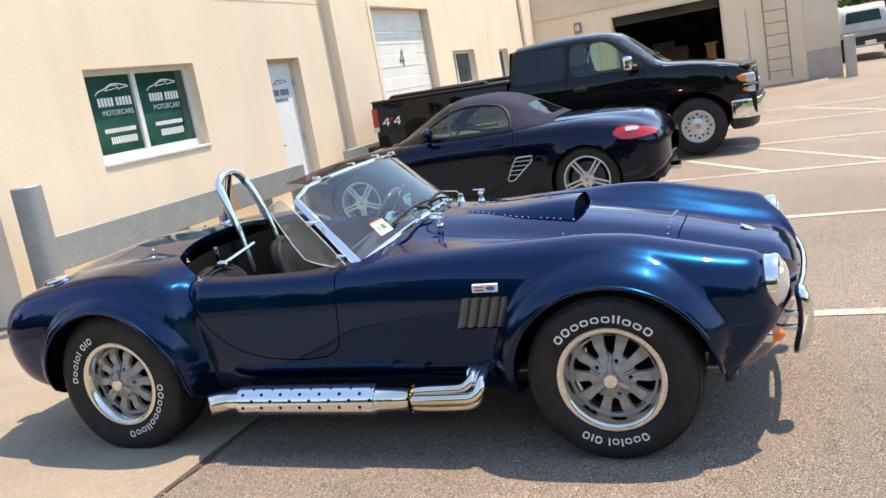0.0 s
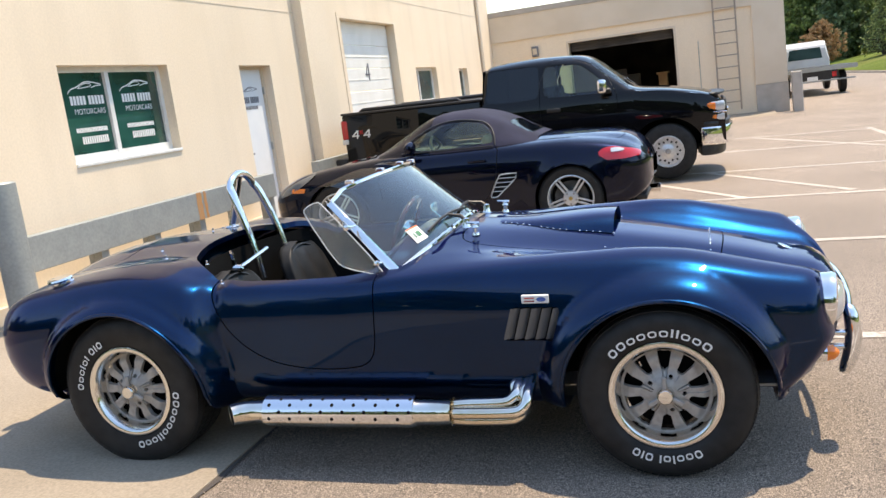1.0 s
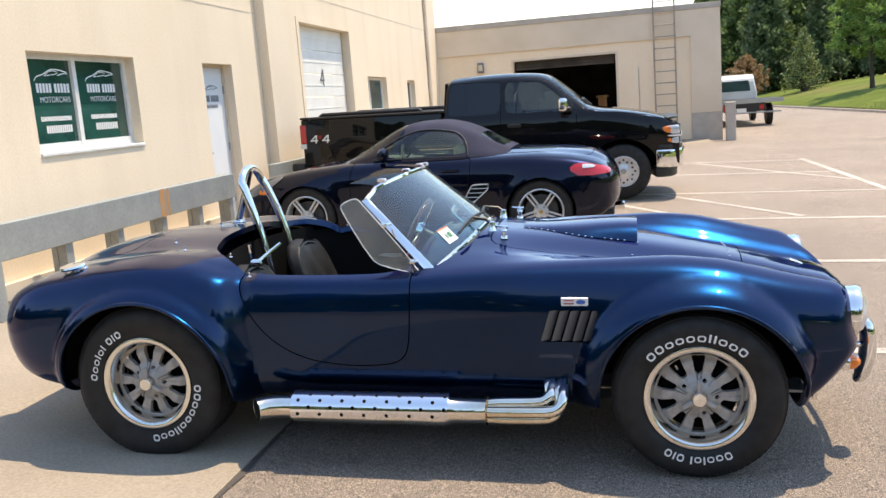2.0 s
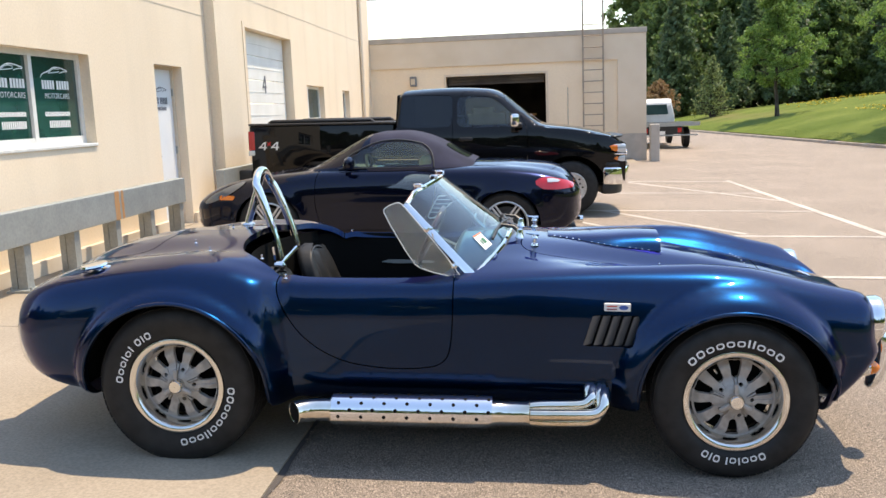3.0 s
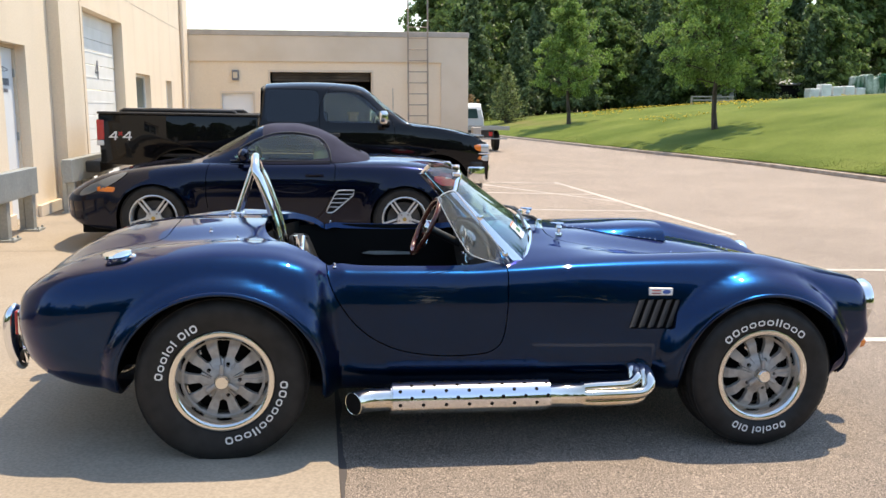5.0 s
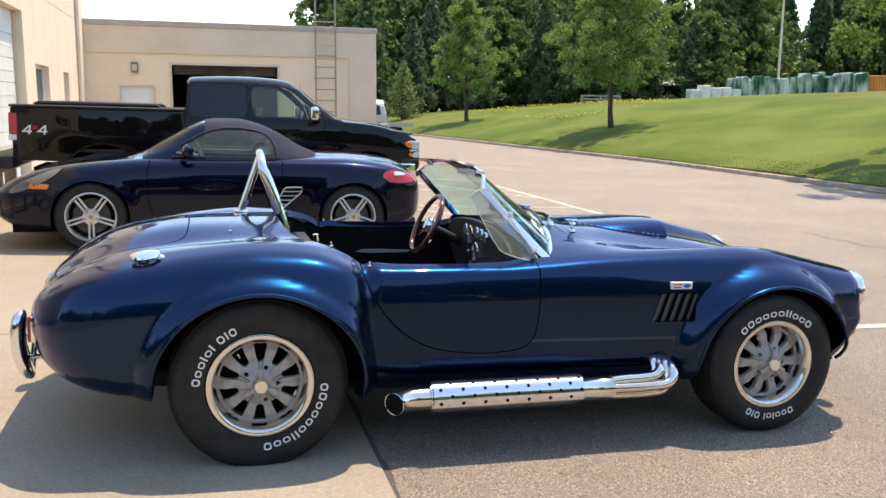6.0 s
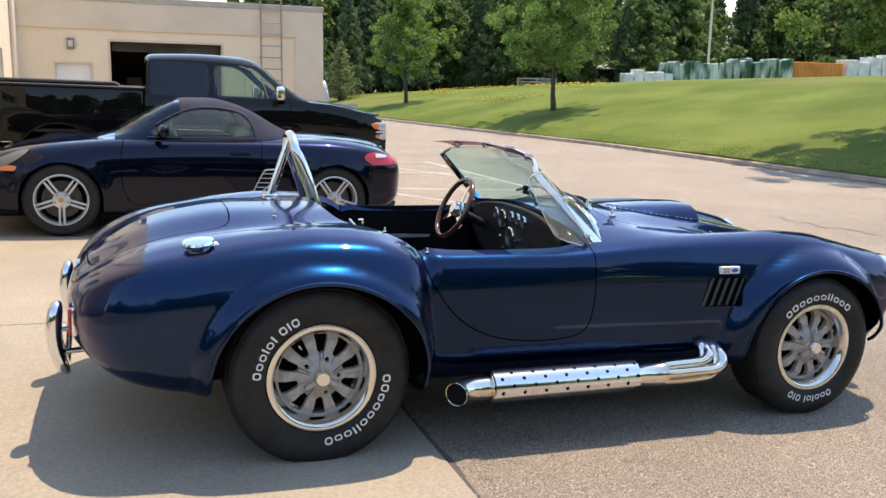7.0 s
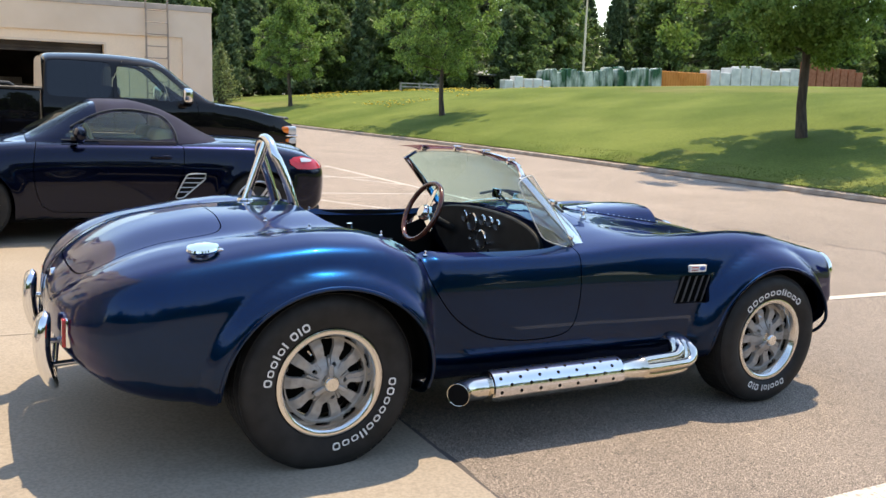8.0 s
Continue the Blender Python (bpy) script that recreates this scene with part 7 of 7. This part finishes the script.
for k in range(120):
    y = -60 + 1.4 * k
    x = kerb_x(y)
    z = -0.21
    rows.append([(x - 0.16, y, z), (x - 0.14, y, z + 0.078), (x - 0.02, y, z + 0.09), (x + 0.05, y, z + 0.1)])
solid("kerb", loft(rows), M_KERB, "low weathered stone kerb between asphalt and grass", "kerb", kind="structure", smooth=False)

rng = random.Random(5)
g = Geo()
for k in range(16000):
    y = 2 + 34 * rng.random() ** 1.2
    u = 0.9 * rng.random() ** 1.6
    x = kerb_x(y) + u - 0.06
    z = lawn_z(x, y) - 0.01
    h = 0.012 + 0.022 * rng.random()
    a = rng.random() * 6.28
    dx, dy = 0.012 * math.cos(a), 0.012 * math.sin(a)
    lx, ly = 0.05 * (rng.random() - 0.5), 0.05 * (rng.random() - 0.5)
    g.add([(x - dx, y - dy, z), (x + dx, y + dy, z), (x + lx, y + ly, z + h)], [(0, 1, 2)])
solid("grass_blades", g, M_BLADE, "short ragged grass blades on the bank", "grass", kind="stuff", smooth=False)
g = Geo()
for k in range(2600):
    y = 33 + 20 * rng.random()
    x = 15.5 + 13 * rng.random()
    if noise.noise(Vector((x * 0.3, y * 0.16, 3))) < 0.02 + 0.3 * rng.random():
        continue
    z = lawn_z(x, y) + 0.03 + 0.05 * rng.random()
    s = 0.03 + 0.035 * rng.random()
    g.add([(x - s, y, z), (x, y - s, z + s), (x + s, y, z), (x, y + s, z + s)], [(0, 1, 2, 3)])
solid("dandelions", g, M_YELLOW, "scattered yellow flowers in the grass", "flowers", kind="stuff", smooth=False)


def leaf_cloud(r, centres, n, size, spread):
    """Small leaves round the given clump centres."""
    g = Geo()
    for k in range(n):
        c, rad = centres[r.randrange(len(centres))]
        d = Vector((r.gauss(0, 1), r.gauss(0, 1), r.gauss(0, 0.7)))
        d = d.normalized() * rad * (r.random() ** 0.45) * spread
        p = Vector(c) + d
        a = Vector((r.gauss(0, 1), r.gauss(0, 1), r.gauss(0, 1))).normalized()
        b = a.orthogonal().normalized()
        s = size * (0.6 + 0.8 * r.random())
        q = a.cross(b)
        g.add([p - b * s, p - q * s * 0.55, p + b * s, p + q * s * 0.55], [(0, 1, 2, 3)])
    return g


def broad_tree(name, seed, height, crown_r, clear, leaves, size, material, label, group="", trunk_r=0.105):
    """Tapered trunk, rising limbs with twigs, and small leaf clumps along the twigs with gaps between."""
    r = random.Random(seed)
    tree = thing(name, label, "tree", group=group)
    pts = [(0.05 * math.sin(k * 1.3 + seed), 0.05 * math.cos(k * 1.7 + seed), height * 0.95 * k / 8 - 0.15) for k in range(9)]
    wood = tube(pts, [trunk_r * (1 - 0.88 * k / 8) + 0.25 * trunk_r * (k == 0) for k in range(9)], 10)
    centres = []
    n = 40
    for k in range(n):
        t = k / (n - 1)
        z0 = clear + (height * 0.9 - clear) * t
        a = k * 2.4 + r.uniform(-0.4, 0.4)
        shape = smooth_step(0.35 + t * 2.6) * (1 - t) ** 0.75 + 0.12
        reach = crown_r * shape * r.uniform(0.7, 1.15)
        lift = 0.2 + 0.35 * t
        end = Vector((math.cos(a) * reach, math.sin(a) * reach, z0 + reach * lift))
        mid = Vector((math.cos(a) * reach * 0.5, math.sin(a) * reach * 0.5, z0 + reach * lift * 0.62))
        wood.join(tube([(0, 0, z0), mid, end], [trunk_r * 0.3 * (1 - 0.7 * t), trunk_r * 0.18 * (1 - 0.6 * t), 0.006], 5))
        for q in range(9):
            f = r.uniform(0.25, 1.05)
            p = Vector((0, 0, z0)).lerp(end, f)
            off = Vector((r.gauss(0, 1), r.gauss(0, 1), r.gauss(0, 0.45))) * reach * 0.24
            tip = p + off
            wood.join(tube([p, tip], [0.01, 0.004], 4, caps=False))
            centres.append((tip, crown_r * r.uniform(0.07, 0.15)))
    for q in range(6):
        centres.append((Vector((r.gauss(0, 0.12), r.gauss(0, 0.12), height * r.uniform(0.88, 1.0))), crown_r * 0.1))
    part("trunk", wood, M_BARK, tree)
    part("crown", leaf_cloud(r, centres, leaves, size, 1.0), material, tree, smooth=False)
    return tree


def pine_tree(name, seed, height, radius, leaves, label, group=""):
    r = random.Random(seed)
    tree = thing(name, label, "tree", group=group)
    wood = tube([(0, 0, -0.3), (0, 0, height * 0.5), (0, 0, height)], [0.22, 0.13, 0.02], 8)
    centres = []
    for k in range(110):
        t = k / 109
        z = height * (0.06 + 0.92 * t)
        a = k * 2.39996 + r.random() * 0.6
        reach = radius * (1 - t) ** 0.8 * (0.55 + 0.6 * r.random())
        end = Vector((math.cos(a) * reach, math.sin(a) * reach, z + 0.12 * reach))
        wood.join(tube([(0, 0, z), end], [0.05 * (1 - t) + 0.008, 0.006], 5))
        for q in (0.35, 0.65, 0.95):
            centres.append((Vector((0, 0, z)).lerp(end, q), 0.1 * radius + 0.22 * radius * (1 - t) * 0.6))
    part("trunk", wood, M_BARK, tree)
    part("crown", leaf_cloud(r, centres, leaves, 0.17 * height / 10, 1.0), M_NEEDLE, tree, smooth=False)
    return tree


t1 = broad_tree("maple_tree", 3, 6.6, 2.4, 1.6, 32000, 0.055, M_LEAF, "young green maple with a slim trunk on the bank", "young trees on the bank")
t1.matrix_basis = pose(15.2, 27.7, lawn_z(15.2, 27.7) - 0.02)
t2 = broad_tree("maple_tree", 8, 7.0, 2.1, 1.6, 26000, 0.06, M_LEAF, "young green maple far along the bank", "young trees on the bank", 0.11)
t2.matrix_basis = pose(13.95, 42.9, lawn_z(13.95, 42.9) - 0.02)
t3 = broad_tree("maple_tree", 11, 8.0, 3.05, 1.9, 130000, 0.052, M_LEAF, "wide leafy maple casting shade on the bank", "young trees on the bank", 0.125)
t3.matrix_basis = pose(16.3, 11.4, lawn_z(16.3, 11.4) - 0.02, -2, -5, 0)
s1 = pine_tree("small_pine", 21, 3.6, 1.25, 4200, "small yellowish pine at the edge of the lawn", "pines")
s1.matrix_basis = pose(13.0, 54.0, 0.3)
s1.scale = (1.1, 1.1, 1.1)
M_PALE = leaf_stuff("pale_pine_needles", (0.13, 0.17, 0.055), (0.3, 0.35, 0.13), 0.35)
for ob in s1.children:
    if ob.name.startswith("crown"):
        ob.data.materials[0] = M_PALE
M_RUSSET = leaf_stuff("russet_leaves", (0.2, 0.15, 0.06), (0.42, 0.24, 0.12), 0.4)
bush = broad_tree("ornamental_tree", 17, 2.9, 1.35, 0.6, 9000, 0.06, M_RUSSET, "small ornamental tree with russet and green leaves", "young trees on the bank", 0.06)
bush.matrix_basis = pose(9.35, 52.0, -0.1)

# woods beyond the lawn, with unseen rows added west and south
p1 = pine_tree("pine_tree", 31, 12.0, 3.0, 9000, "tall dark green pine in the wood behind the lawn", "wood behind the lawn")
f1 = broad_tree("forest_tree", 41, 13.0, 5.4, 0.8, 13000, 0.23, M_LEAF_DARK, "dense dark broadleaf tree in the wood", "wood behind the lawn", 0.2)
r = random.Random(77)
first = {"p": True, "f": True}
spots = []
for k in range(40):
    spots.append((14 + 2.9 * k + r.uniform(-1, 1), 74 - 0.12 * k + r.uniform(-4, 4), 1.0))
for k in range(38):
    spots.append((17 + 3.1 * k + r.uniform(-1, 1), 84 + r.uniform(-3, 5), 1.25))
for k in range(16):
    spots.append((13 + 2.0 * k + r.uniform(-1, 1), 64 + r.uniform(-2, 3), 0.72))
# unseen row to the west, added to close the surroundings
for k in range(14):
    spots.append((-46 + r.uniform(-4, 4), -30 + 2.3 * k, 1.0))
spots += [(11.4, 73, 0.8), (12.6, 66, 0.6), (12.0, 80, 0.95), (10.9, 77, 0.8), (13.2, 70, 0.75), (10.6, 70, 0.55)]
for k in range(30):
    spots.append((92 + r.uniform(-6, 6), 66 - 4.2 * k + r.uniform(-1, 1), 1.0))
# unseen row behind the camera, added for a dark band in car reflections
for k in range(40):
    spots.append((-60 + 3.2 * k + r.uniform(-1, 1), -33 + r.uniform(-3, 3), 1.0))
for x, y, s in spots:
    kind = "p" if r.random() < 0.55 else "f"
    ob = p1 if kind == "p" else f1
    z = lawn_z(x, y) - 0.2 if x > kerb_x(y) else -0.3
    m = pose(x, y, min(z, 2.0), 0, 0, r.uniform(0, 360))
    s = s * r.uniform(0.8, 1.15)
    if first[kind]:
        first[kind] = False
        ob.scale = (1, 1, 1)
        ob.matrix_basis = m
    else:
        c = copy_thing(ob, m)
        c.scale = (s, s, s * r.uniform(0.9, 1.15))


# ---- storage yard behind the crest of the bank ----
M_WRAP = shader("green_plants_in_plastic_wrap", (0.3, 0.42, 0.36), 0.25)
_a = vary(M_WRAP, (0.03, 0.1, 0.05), (0.64, 0.7, 0.64), 1.1, 5.0, 0.42, 0.64, stretch=(1, 1, 0.35), target=None)
_b = vary(M_WRAP, 0.8, 1.1, 9.0, 4.0, target=None)
blend(M_WRAP, _a, _b, 1.0, "MULTIPLY")
M_ORANGE = shader("orange_container_paint", (0.62, 0.23, 0.04), 0.6)
vary(M_ORANGE, (0.55, 0.19, 0.03), (0.68, 0.27, 0.06), 0.9)
M_BRICKRED = shader("red_paver_stack", (0.36, 0.13, 0.07), 0.85)
vary(M_BRICKRED, (0.3, 0.1, 0.05), (0.42, 0.17, 0.1), 3.0)
M_PALEWRAP = shader("pale_wrapped_goods", (0.66, 0.66, 0.64), 0.5)
vary(M_PALEWRAP, (0.55, 0.56, 0.55), (0.74, 0.74, 0.72), 1.5)
M_ROOFGREY = shader("grey_shed_roof", (0.3, 0.31, 0.33), 0.7)
vary(M_ROOFGREY, (0.26, 0.27, 0.29), (0.36, 0.37, 0.38), 2.0)
r = random.Random(12)
for k in range(22):
    x = 41.0 + 0.58 * k
    h = 3.75 + 0.03 * k + r.uniform(-0.12, 0.3)
    y = 57.6 + r.uniform(-0.3, 0.3)
    g = prism(chaikin([(x - 0.3, 1.2), (x + 0.3, 1.2), (x + 0.29, h - 0.2), (x + 0.15, h), (x - 0.15, h), (x - 0.29, h - 0.2)], 1), y, y + 1.2, "y", 0.04, 1)
    solid("wrapped_pallet", g, M_WRAP, "pallet of green plants in shiny plastic wrap", "pallet", group="wrapped pallets in the yard")
c = thing("container", "orange steel container in the storage yard", "container")
part("walls", box(52.9, 59.3, 58, 60.2, 1.5, 4.3, 0.03), M_ORANGE, c, smooth=False)
for k in range(20):
    part("rib", box(53.0 + 0.31 * k, 53.12 + 0.31 * k, 57.95, 58.0, 1.6, 4.2), M_ORANGE, c, smooth=False)
for k in range(9):
    x = 59.8 + 1.35 * k
    solid("wrapped_pallet", box(x, x + 1.2, 58, 59.5, 1.5, 4.7 + r.uniform(-0.3, 0.35) + 0.05 * k, 0.05), M_PALEWRAP, "stack of pale wrapped building goods", "stack", group="pale stacks in the yard", smooth=False)
for k in range(7):
    x = 73.2 + 1.2 * k
    solid("paver_pallet", box(x, x + 1.05, 58, 59.2, 1.8, 6.0 - 0.12 * k + r.uniform(-0.2, 0.2), 0.03), M_BRICKRED, "stack of red concrete pavers on a pallet", "stack", group="red paver stacks", smooth=False)
sh = thing("storage_shed", "long low grey shed behind the bank", "shed")
part("wall", box(31.0, 41.0, 62, 66, 1.0, 3.3), M_ROOFGREY, sh, smooth=False)
part("roof", prism([(61.6, 3.3), (66.4, 3.3), (64, 3.95)], 30.6, 41.2, "x"), M_ROOFGREY, sh, smooth=False)
# black sheet on the wall paints the shade of an open front
part("opening", box(33.2, 40.6, 61.95, 62.0, 1.0, 3.2), M_CARPET_SHADE, sh, smooth=False)
for k in range(5):
    x = 36.8 + 0.95 * k
    solid("goods_pallet", box(x, x + 0.8, 57.5, 58.3, 1.2, 3.0 + r.uniform(-0.15, 0.25), 0.05), M_PALEWRAP, "low stack of bagged goods", "stack", group="pale stacks in the yard", smooth=False)
lp = thing("yard_light_pole", "tall grey light pole in the yard", "lamp post")
part("pole", tube([(45.4, 58.6, 1.0), (45.4, 58.6, 10.2)], [0.12, 0.08], 10), M_TAN, lp)
part("luminaire", box(45.1, 45.9, 58.4, 58.8, 10.2, 10.4, 0.05), M_GALV, lp, smooth=False)
fn = thing("wooden_fence", "low wooden post and rail fence on the crest", "fence")
M_FENCE = shader("grey_weathered_timber", (0.36, 0.32, 0.27), 0.9)
vary(M_FENCE, (0.3, 0.27, 0.22), (0.42, 0.38, 0.33), 4.0)
for k in range(3):
    x = 28.0 + 1.6 * k
    part("post", box(x - 0.06, x + 0.06, 58.5, 58.62, 1.0, 2.3), M_FENCE, fn, smooth=False)
for z in (1.95, 2.2):
    part("rail", box(27.9, 31.3, 58.45, 58.5, z, z + 0.1), M_FENCE, fn, smooth=False)
